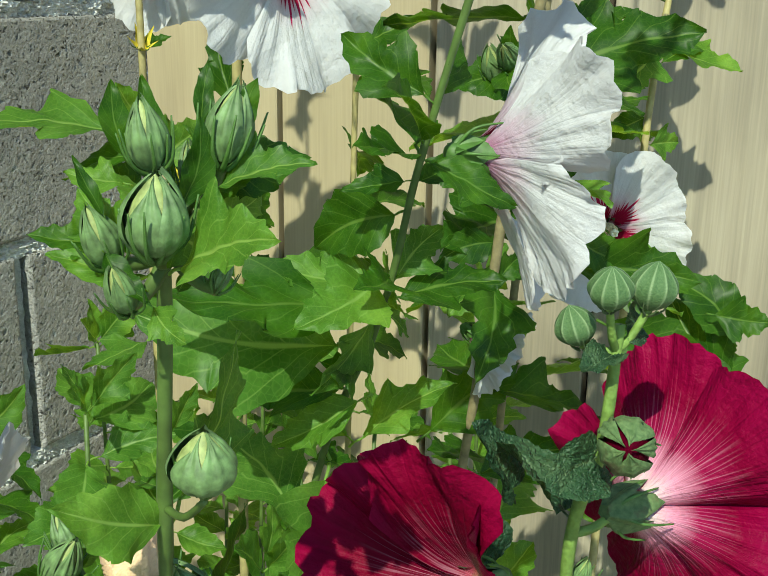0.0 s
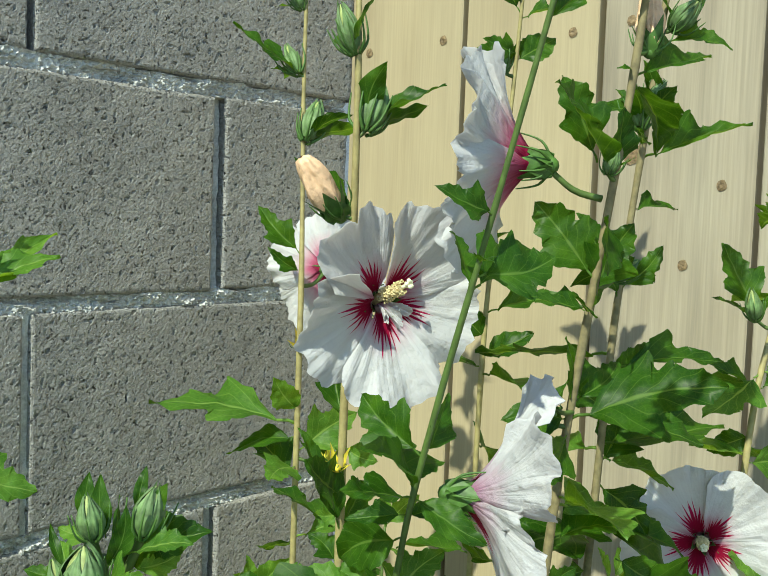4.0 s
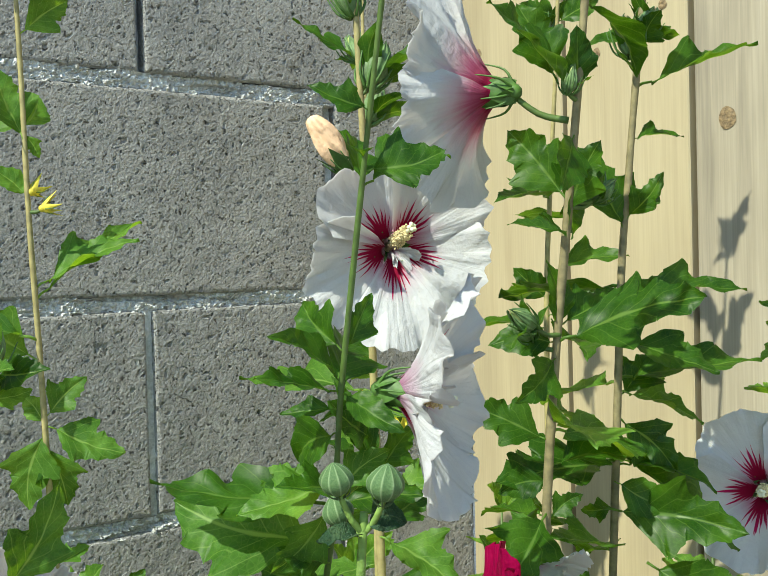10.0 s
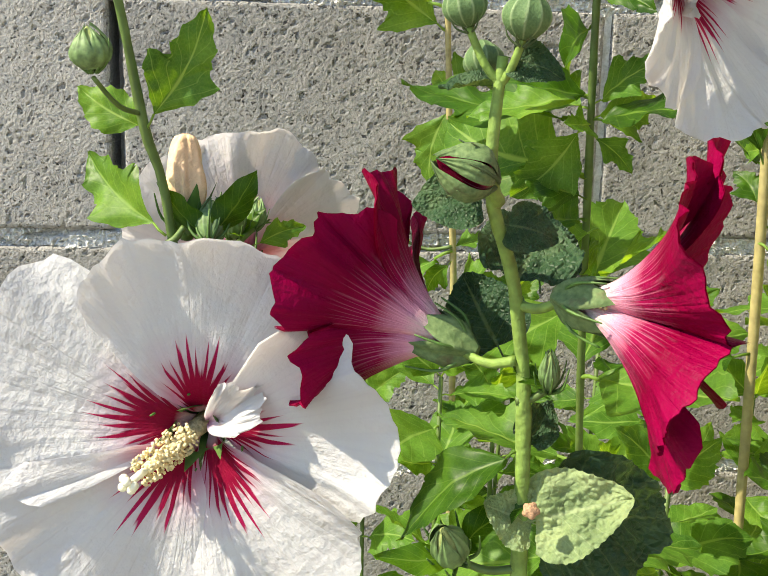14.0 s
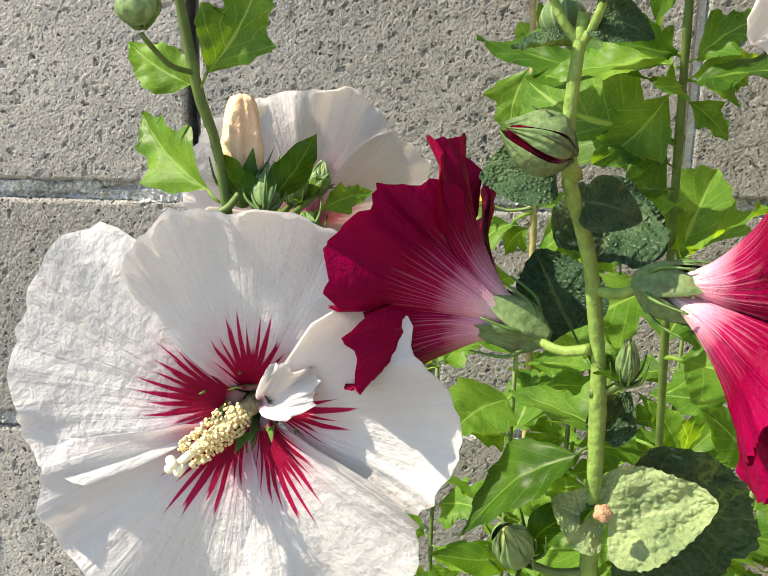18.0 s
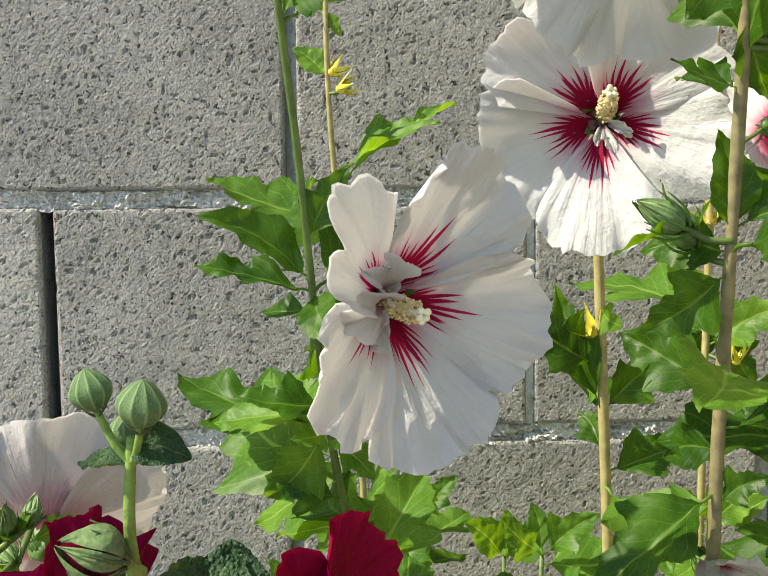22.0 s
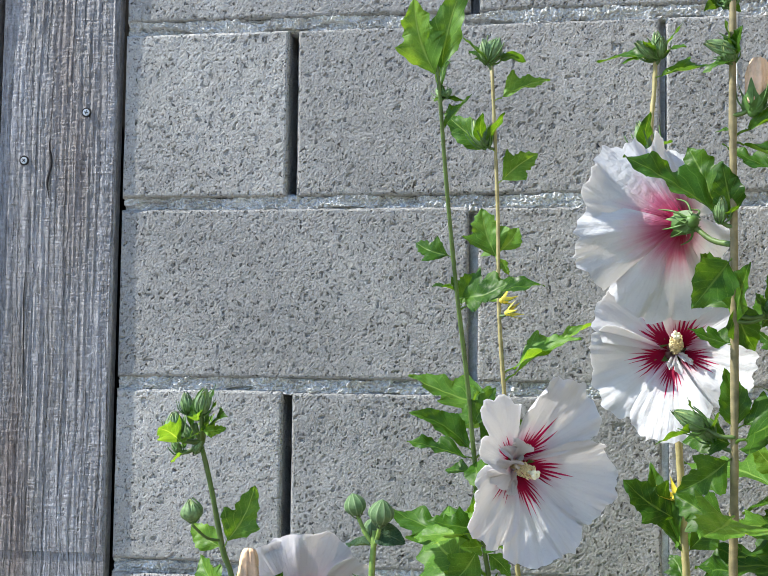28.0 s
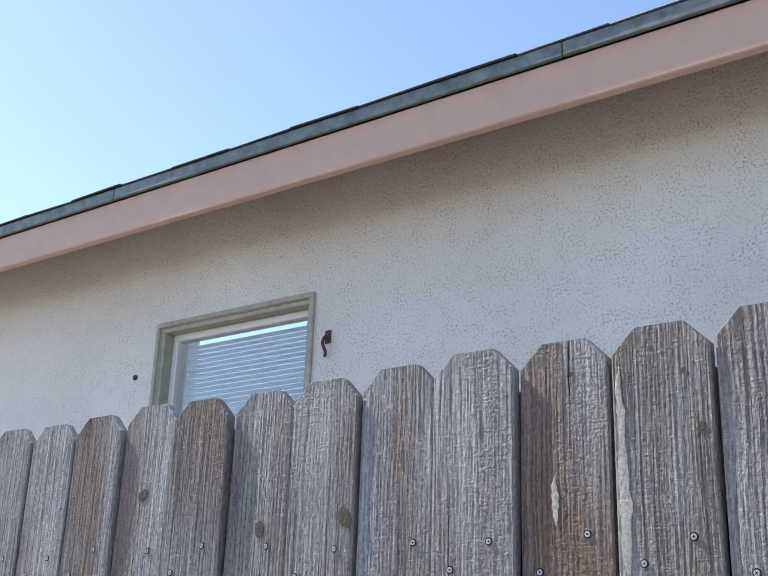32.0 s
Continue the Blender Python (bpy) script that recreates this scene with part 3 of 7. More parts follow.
def tube(bm, points, radii, sides=8, wobble=0.0, caps=True):
    ps = [Vector(p) for p in points]
    rings, n = [], len(ps)
    ref = Vector((0.3, 1, 0.1)).normalized()
    for i, p in enumerate(ps):
        d = (ps[min(i + 1, n - 1)] - ps[max(i - 1, 0)]).normalized()
        x = d.cross(ref).normalized()
        y = d.cross(x)
        r = radii if isinstance(radii, (int, float)) else radii[0] + (radii[1] - radii[0]) * i / (n - 1)
        r *= 1 + wobble * noise.noise(p * 90)
        rings.append([bm.verts.new(p + (x * math.cos(a) + y * math.sin(a)) * r) for a in (2 * math.pi * k / sides for k in range(sides))])
    for a, b in zip(rings, rings[1:]):
        for k in range(sides):
            bm.faces.new((a[k], a[(k + 1) % sides], b[(k + 1) % sides], b[k]))
    if caps:
        bm.faces.new(rings[0][::-1])
        bm.faces.new(rings[-1])
    return ps


def aim(at, direction, up=(0, 0, 1), scale=1.0):
    """A pose whose local z looks along direction."""
    z = Vector(direction).normalized()
    x = Vector(up).cross(z)
    x = x.normalized() if x.length > 1e-4 else Vector((1, 0, 0))
    y = z.cross(x)
    m = Matrix((x, y, z)).transposed().to_4x4()
    return Matrix.Translation(at) @ m @ Matrix.Diagonal((scale, scale, scale, 1))


# ---- the block wall ----
WALL_TOP, COURSE, BLOCK_H, BLOCK_L = 1.83, 0.2032, 0.1895, 0.397


def block_mesh(name, length, seed, mat):
    """A block whose seen face is cast concrete: grains and open pits as relief, the rim worn round and chipped."""
    nx, nz = round(length / 0.0019), round(BLOCK_H / 0.0019)
    verts, faces = [], []
    rng = random.Random(seed)
    for i in range(nx + 1):
        x = length * (i / nx - 0.5)
        for k in range(nz + 1):
            z = BLOCK_H * (k / nz - 0.5)
            p = Vector((x, seed * 3.17, z))
            rim = min(length / 2 - abs(x), BLOCK_H / 2 - abs(z))
            wear = 0.0030 + 0.0032 * max(0.0, noise.noise(p * 70))
            deep = 0.0042 * (1 - rim / wear) ** 2 if rim < wear else 0.0
            grain = noise.noise(p * 290)
            deep += 0.00016 * grain + 0.00014 * noise.noise(p * 640) + 0.0004 * noise.noise(p * 60)
            hollow = noise.noise(p * 205 + Vector((7, 1, 3))) + 0.35 * grain
            if hollow < -0.50:
                deep += 0.0024 * min(1.0, (-0.50 - hollow) * 8)
            verts.append((x, -0.09 + deep + rng.uniform(-0.00010, 0.00010), z))
    w = nz + 1
    faces = [(i * w + k, (i + 1) * w + k, (i + 1) * w + k + 1, i * w + k + 1) for i in range(nx) for k in range(nz)]
    n, a, h = len(verts), length / 2 - 0.0003, BLOCK_H / 2 - 0.0003
    verts += [(x, y, z) for y in (-0.0862, 0.09) for x, z in ((-a, -h), (a, -h), (a, h), (-a, h))]
    faces += [(n + q, n + (q + 1) % 4, n + 4 + (q + 1) % 4, n + 4 + q) for q in range(4)] + [(n + 7, n + 6, n + 5, n + 4)]
    me = bpy.data.meshes.new(name)
    me.from_pydata(verts, [], faces)
    me.materials.append(mat)
    me.update()
    return me


def block_wall():
    bm = bmesh.new()
    box(bm, (0.006, 0.08, 0), (0.994, 0.185, WALL_TOP - 0.004))
    wall = tagged(part("wall_north", bm, MORTAR, smooth=False), "grey concrete block garden wall with rough open joints", "wall", kind="structure")
    whole = [block_mesh("block", BLOCK_L, k, BLOCK) for k in range(4)]
    halves = [block_mesh("block", 0.193, k + 9, PALE_BLOCK) for k in range(3)]
    stub = block_mesh("block", 0.180, 31, BLOCK)
    mossy = [block_mesh("block", BLOCK_L, k + 20, MOSSY) for k in range(2)] + [block_mesh("block", 0.180, 29, MOSSY)]
    rng = random.Random(5)
    for row in range(9):
        z = WALL_TOP - COURSE * row - BLOCK_H / 2
        if row % 2 == 0:
            laid = [(0.1985, 1), (0.6048, 1), (0.907, 3)]
        else:
            laid = [(0.0965, 2), (0.4017, 1), (0.808, 1)]
        for k, (x, kind) in enumerate(laid):
            if row == 0:
                me = mossy[2] if kind == 3 else mossy[k]
            else:
                me = rng.choice(whole) if kind == 1 else stub if kind == 3 else rng.choice(halves)
            if row % 2 and k == 2:
                x -= 0.0035
            ob = shared("block", me, wall, pose(x, 0.09 + rng.uniform(-0.0015, 0.0015), z + rng.uniform(-0.0008, 0.0008), 0, rng.uniform(-0.15, 0.15), 0))
            if row and rng.random() < 0.5:
                ob.rotation_euler.y += math.pi
        # rough bed of mortar under the course
        bed, n = bmesh.new(), 900
        zc = WALL_TOP - COURSE * (row + 1) + 0.0064

        def rough(u, v, zc=zc, row=row):
            x, s = 0.002 + u * 0.99, 2 * v - 1
            k = Vector((x * 150, row * 11.0, s * 2.4))
            deep = 0.0032 + 0.0030 * noise.noise(k * 0.22) + 0.0026 * noise.noise(k * 0.7) + 0.0038 * noise.noise(k * 2.0) + 0.0026 * noise.noise(k * 4.3) + (0.012 if abs(s) > 0.99 else 0.004 if s > 0.84 else 0.0)
            if noise.noise(Vector((x * 14, row * 5.0, s))) > 0.30:
                deep += 0.005
            return Vector((x, deep, zc + s * (0.0102 + 0.0042 * noise.noise(Vector((x * 34, s * 2, row * 3.0))) + 0.0016 * noise.noise(Vector((x * 150, s * 4, row * 7.0))))))
        grid(bed, n, 17, rough)
        part("mortar_bed", bed, MORTAR, wall, smooth=False)
        # mortar set back in the upright joints
        for x in ((0.4016, 0.808) if row % 2 == 0 else (0.198, 0.6047)):
            flush = (row == 3 and x > 0.5)
            back = 0.004 if flush else 0.055 if x < 0.3 or row == 0 else 0.018
            jb = bmesh.new()

            def joint(u, v, x=x, back=back, z=z, row=row):
                zz = z + (u - 0.5) * BLOCK_H
                k = Vector((v * 3, row * 7.0 + x * 40, zz * 110))
                lump = 0.011 * max(0.0, noise.noise(Vector((row * 3.0, x * 30, zz * 16))) - 0.12) if not flush else 0
                slope = 0.013 * (0.35 - v) if back == 0.018 else 0.0
                return Vector((x + (v - 0.5) * 0.0165, back + slope + 0.003 * noise.noise(k) - lump, zz))
            grid(jb, 60, 7, joint)
            part("mortar_joint", jb, MORTAR, wall)
    # lime runs
    lime = plain("lime_run", (0.62, 0.62, 0.60), 0.9, 0.2, 300)
    for x, z0, z1 in ((0.678, 1.69, 1.552), (0.728, 1.70, 1.672), (0.753, 1.695, 1.648)):
        bm = bmesh.new()

        def run(u, v, x=x, z0=z0, z1=z1):
            s = 2 * v - 1
            w = 0.0022 * (1 - 0.6 * u) * (1 + 0.5 * noise.noise(Vector((u * 19, x * 80, 0))))
            return Vector((x + s * w + 0.001 * noise.noise(Vector((u * 7, x * 50, 4))), -0.0012 - 0.0008 * (1 - s * s), z0 + (z1 - z0) * u))
        grid(bm, 20, 4, run)
        part("lime_run", bm, lime, wall, "white lime run")


block_wall()


# ---- board fences ----
def board_bm(width, thick, z0, z1, ear=0.0, seed=0):
    """A board in local x (width) and z, front face at y = 0, worn edges."""
    bm = bmesh.new()
    w = width / 2
    rim = [(-w, z0), (w, z0), (w, z1 - ear), (w - ear, z1), (-w + ear, z1), (-w, z1 - ear)] if ear else [(-w, z0), (w, z0), (w, z1), (-w, z1)]
    front = [bm.verts.new((x, 0, z)) for x, z in rim]
    face = bm.faces.new(front)
    out = bmesh.ops.extrude_face_region(bm, geom=[face])
    for v in out["geom"]:
        if isinstance(v, bmesh.types.BMVert):
            v.co.y += thick
    bmesh.ops.recalc_face_normals(bm, faces=bm.faces[:])
    bmesh.ops.bevel(bm, geom=bm.edges[:], offset=0.0014, segments=1, affect="EDGES")
    return bm


def sawn_skin(bm, width, z1, ear, seed):
    """The weathered face of a board, as relief: raised fibres, saw marks and small splits."""
    w, z0 = width / 2 - 0.0004, 1.05
    nu, nv = round((z1 - z0) / 0.0024), 58

    def at(u, v):
        s, z = 2 * v - 1, z0 + (z1 - 0.0005 - z0) * u
        half = w - max(0.0, z - (z1 - ear))
        x = s * half
        wave = x + 0.012 * noise.noise(Vector((x * 9, z * 2.6, seed * 3.1)))
        patch = 0.5 + 0.5 * noise.noise(Vector((x * 14, z * 3.5, seed * 7.7)))
        h = 0.00075 * noise.noise(Vector((wave * 330, z * 5, seed))) + 0.00040 * noise.noise(Vector((wave * 800, z * 16, seed + 3)))
        h += (0.0005 * noise.noise(Vector((x * 45, z * 330, seed + 9))) + 0.0006 * noise.noise(Vector((x * 260, z * 300, seed + 5)))) * patch
        split = noise.noise(Vector((wave * 120, z * 3, seed + 17)))
        if split > 0.55:
            h += 0.004 * (split - 0.55)
        rim = half * (1 - abs(s))
        return Vector((x, -0.0012 + h + (0.0026 * (1 - rim / 0.003) ** 2 if rim < 0.003 else 0.0), z))
    grid(bm, nu, nv, at)


SCREW = plain("screw_head", (0.50, 0.50, 0.50), 0.4, 0.2, 400, metal=0.5)
RECESS = plain("screw_recess", (0.02, 0.018, 0.016), 0.9)
KNOT = plain("wood_knot", (0.075, 0.055, 0.042), 0.8, 0.5, 300, relief=0.8)
BUFF_KNOT = plain("painted_knot", (0.20, 0.14, 0.07), 0.7, 0.5, 300, relief=0.8)


def screw_mesh(name="screw"):
    bm = bmesh.new()
    tube(bm, [(0, 0.001, 0), (0, -0.0012, 0), (0, -0.0016, 0)], 0.0038, 12)
    head = len(bm.faces)
    tube(bm, [(0, 0.001, 0), (0, -0.0005, 0), (0, -0.0007, 0)], 0.0056, 14)
    for a in (0, 1):
        box(bm, (-0.0022 if a else -0.0004, -0.0021, -0.0004 if a else -0.0022), (0.0022 if a else 0.0004, -0.0014, 0.0004 if a else 0.0022))
    bm.faces.ensure_lookup_table()
    for f in bm.faces[head:]:
        f.material_index = 1
    return mesh_of(name, bm, [SCREW, RECESS], False)


def knot_mesh(name, rx, rz, mat):
    bm = bmesh.new()

    def ring(u, v):
        a = 2 * math.pi * v
        r = (0.02 + 0.98 * u) * (1 + 0.16 * noise.noise(Vector((math.cos(a) * 1.3, math.sin(a) * 1.3, rx * 900))))
        lift = -0.0004 * math.sin(min(1, u * 1.05) * math.pi) - 0.0003
        return Vector((rx * r * math.cos(a), lift, rz * r * math.sin(a)))
    grid(bm, 7, 18, ring, closed=True)
    return mesh_of(name, bm, mat)


SCAR = plain("bleached_wood", (0.42, 0.40, 0.36), 0.8, 0.3, 240, relief=0.8)
CRACK = plain("split_in_wood", (0.012, 0.010, 0.009), 0.9, 0.3, 200)
SPLINTER = plain("fresh_splinter", (0.42, 0.20, 0.09), 0.7, 0.4, 300, relief=0.6)
KNOTS = {1: ((0.05, 1.647, 0.5), (0.031, 1.72, 0.3), (0.0, 1.40, 0.55)), 2: ((-0.034, 1.40, 0.85), (0.012, 1.735, 0.3)), 4: ((-0.02, 1.36, 0.4),), 5: ((0.052, 1.56, 1.1),), 6: ((0.01, 1.55, 0.9),), 8: ((0.0, 1.62, 0.9), (0.02, 1.42, 0.4))}
MARKS = {0: ((-0.007, 1.498, 1.43, 0.0013, CRACK, "crack"), (0.028, 1.79, 1.70, 0.0008, CRACK, "crack"), (-0.03, 1.35, 1.22, 0.0008, CRACK, "crack")),
         1: ((-0.056, 1.735, 1.62, 0.005, SCAR, "scar"), (-0.054, 1.65, 1.46, 0.008, SCAR, "scar"), (0.02, 1.36, 1.2, 0.0009, CRACK, "crack")),
         2: ((0.010, 1.788, 1.70, 0.0015, CRACK, "crack"), (-0.020, 1.438, 1.416, 0.006, SPLINTER, "splinter"), (-0.046, 1.43, 1.37, 0.0012, CRACK, "crack"), (-0.018, 1.39, 1.335, 0.0025, SCAR, "scar"), (-0.014, 1.60, 1.535, 0.005, SCAR, "scar")),
         3: ((-0.036, 1.60, 1.25, 0.0010, CRACK, "crack"),), 4: ((0.034, 1.45, 1.2, 0.0008, CRACK, "crack"),)}


def sliver_bm(x, z0, z1, w, seed):
    """A thin uneven strip along the grain, tapered at both ends."""
    bm = bmesh.new()

    def at(u, v):
        s = 2 * v - 1
        wide = w * math.sin(math.pi * min(0.97, max(0.03, u))) ** 0.6 * (1 + 0.5 * noise.noise(Vector((u * 9, seed * 3.0, x * 90))))
        return Vector((x + s * wide + 0.004 * noise.noise(Vector((u * 2.5, seed, z0 * 5))), -0.0003 - 0.0004 * (1 - s * s), z0 + (z1 - z0) * u))
    grid(bm, 24, 4, at)
    return bm


def grey_fence():
    fence = tagged(new("fence"), "weathered grey dog-eared board fence", "fence")
    fence.matrix_world = pose(-0.0032, -0.0060, -0.0613, 0, 0, 2.0) @ Matrix.Scale(1.0465, 4)
    rng = random.Random(11)
    screw, knot = screw_mesh(), knot_mesh("knot", 0.011, 0.015, KNOT)
    for k in range(17):
        w = 0.1343 + rng.uniform(-0.0015, 0.001)
        top = 1.793 + rng.uniform(-0.006, 0.005) - 0.0018 * k
        plank = board_bm(w, 0.017, 0.03, top, 0.033, k)
        if k < 12:
            sawn_skin(plank, w, top, 0.033, k)
        b = part("board", plank, GREY_WOOD, fence, smooth=False)
        b.matrix_basis = pose(-0.0697 - 0.1396 * k, rng.uniform(-0.002, 0.001), 0, rng.uniform(-0.2, 0.2), 0, rng.uniform(-0.5, 0.5))
        for sx, sz in ((-0.038, 1.478), (0.031, 1.521)):
            shared("screw", screw, b, pose(sx + rng.uniform(-0.006, 0.006), -0.0012, sz + rng.uniform(-0.008, 0.008), 0, rng.uniform(0, 90), 0))
        for x, z, s in KNOTS.get(k, ()):
            shared("knot", knot, b, pose(x, -0.0020, z, 0, 30 * k, 0) @ Matrix.Scale(s, 4))
        for x, z0, z1, w, mat, name in MARKS.get(k, ()):
            part(name, sliver_bm(x, z0, z1, w, k), mat, b, smooth=True).location.y = -0.0018
        for _ in range(rng.choice((0, 0, 1)) if k > 9 else 0):
            shared("knot", knot, b, pose(rng.uniform(-0.04, 0.04), 0, rng.uniform(1.3, 1.72), 0, rng.uniform(0, 180), 0) @ Matrix.Scale(rng.uniform(0.35, 1.0), 4))
    # added sheet behind the boards, blackened so their gaps look shaded
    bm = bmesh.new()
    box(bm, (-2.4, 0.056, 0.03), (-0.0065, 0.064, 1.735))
    part("backing", bm, GAP_SHADE, fence, smooth=False)
    # rails share the near-black, which paints shade into the gaps
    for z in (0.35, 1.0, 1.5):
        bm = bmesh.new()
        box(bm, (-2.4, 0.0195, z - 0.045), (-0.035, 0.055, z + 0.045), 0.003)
        part("rail", bm, GAP_SHADE, fence, smooth=False)


def buff_fence():
    fence = tagged(new("fence"), "buff painted wooden board fence with knots and nail heads", "fence")
    fence.matrix_world = pose(0.993, 0, 0, 0, 0, -90)       # local x runs towards the viewer's side
    rng = random.Random(3)
    nail, knots = screw_mesh("nail"), [knot_mesh("knot", 0.0045, 0.005, BUFF_KNOT), knot_mesh("knot", 0.009, 0.010, BUFF_KNOT)]
    spots = {0: ((0.031, 1.489, 0), (0.13, 1.495, 0)), 1: ((0.28, 1.491, 0), (0.2, 1.46, 0)), 2: ((0.346, 1.378, 1), (0.339, 1.497, 0), (0.431, 1.35, 0), (0.436, 1.171, 0), (0.40, 1.28, 0))}
    for k in range(9):
        x0 = 0.004 + 0.1535 * k
        b = part("board", board_bm(0.1478, 0.02, 0.02, 1.95, 0.0, k), BUFF_WOOD if k < 2 else BUFF_GREY, fence, smooth=False)
        b.matrix_basis = pose(x0 + 0.0748, rng.uniform(-0.001, 0.002), 0, 0, 0, rng.uniform(-0.5, 0.5))
        for x, z, big in spots.get(k, ((x0 + 0.05, 1.49, 0), (x0 + 0.11, 1.31, 1))):
            shared("knot", knots[big], b, pose(x - x0 - 0.0748, -0.0004, z))
    # same added sheet here: shade behind the gaps, given as colour
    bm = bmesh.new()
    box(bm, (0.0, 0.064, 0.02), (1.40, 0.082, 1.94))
    part("backing", bm, GAP_SHADE, fence, smooth=False)
    # rails coloured near-black as well, so sun in the gaps stays unseen
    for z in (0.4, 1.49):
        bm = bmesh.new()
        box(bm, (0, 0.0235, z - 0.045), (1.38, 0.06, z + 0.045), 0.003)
        part("rail", bm, GAP_SHADE, fence, smooth=False)


grey_fence()
buff_fence()


# ---- ground ----
def ground():
    bm = bmesh.new()
    n = 60

    def lie(u, v):
        x, y = (u - 0.5) ** 3 * 4000, (v - 0.5) ** 3 * 4000
        near = math.exp(-(x * x + y * y) / 8)
        return Vector((x, y, -0.03 + 0.02 * near * noise.noise(Vector((x * 6, y * 6, 0)))))
    grid(bm, n, n, lie)
    tagged(part("ground", bm, SOIL), "dry brown garden soil", "ground", kind="structure")


ground()


# ---- the house behind ----
def stucco_material():
    m, nt, b = material("stucco")
    v = coords(nt, shift=False)
    broad = tex(nt, v, Scale=1.6, Detail=5)
    dash = tex(nt, v, Scale=130, Detail=4, Roughness=0.65)
    chips = tex(nt, v, "Voronoi", Scale=58)
    col = ramp(nt, broad, [(0.3, (0.70, 0.675, 0.63)), (0.6, (0.78, 0.765, 0.73)), (0.8, (0.82, 0.81, 0.79))])
    col = mix(nt, maths(nt, "MULTIPLY", ramp(nt, dash, [(0.40, (1, 1, 1)), (0.49, (0, 0, 0))]), maths(nt, "MULTIPLY", ramp(nt, tex(nt, v, Scale=14, Detail=4), [(0.35, (0.25, 0.25, 0.25)), (0.65, (1, 1, 1))]), 0.75)), col, (0.33, 0.275, 0.22))
    nt.links.new(col, b.inputs["Base Color"])
    b.inputs["Roughness"].default_value = 0.95
    n1 = bump(nt, dash, 0.4, 0.005)
    nt.links.new(bump(nt, chips, 0.2, 0.006, n1), b.inputs["Normal"])
    return m


def glass_material():
    m, nt, b = material("window_glass")
    b.inputs["Roughness"].default_value = 0.02
    b.inputs["Base Color"].default_value = (0.9, 0.95, 0.97, 1)
    b.inputs["Transmission Weight"].default_value = 1.0
    b.inputs["IOR"].default_value = 1.5
    return m


STUCCO, GLASS = stucco_material(), glass_material()
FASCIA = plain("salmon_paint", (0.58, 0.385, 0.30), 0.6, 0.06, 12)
# underside of the eave, a darker tone of the fascia's salmon
SOFFIT = plain("soffit_brown", (0.40, 0.28, 0.22), 0.8, 0.12, 8)
FLASHING = plain("roof_flashing", (0.15, 0.18, 0.175), 0.5, 0.35, 24, metal=0.3)
SHINGLE = plain("shingle", (0.05, 0.055, 0.06), 0.95, 0.4, 90, relief=0.8)
TRIM = plain("window_trim", (0.38, 0.38, 0.31), 0.7, 0.15, 30)
WHITE_FRAME = plain("white_vinyl", (0.75, 0.76, 0.76), 0.4, 0.04, 30)
BLIND = plain("blind_slat", (0.72, 0.73, 0.74), 0.5, 0.04, 30)
RUST = plain("rusty_iron", (0.12, 0.06, 0.045), 0.8, 0.5, 300, metal=0.4)


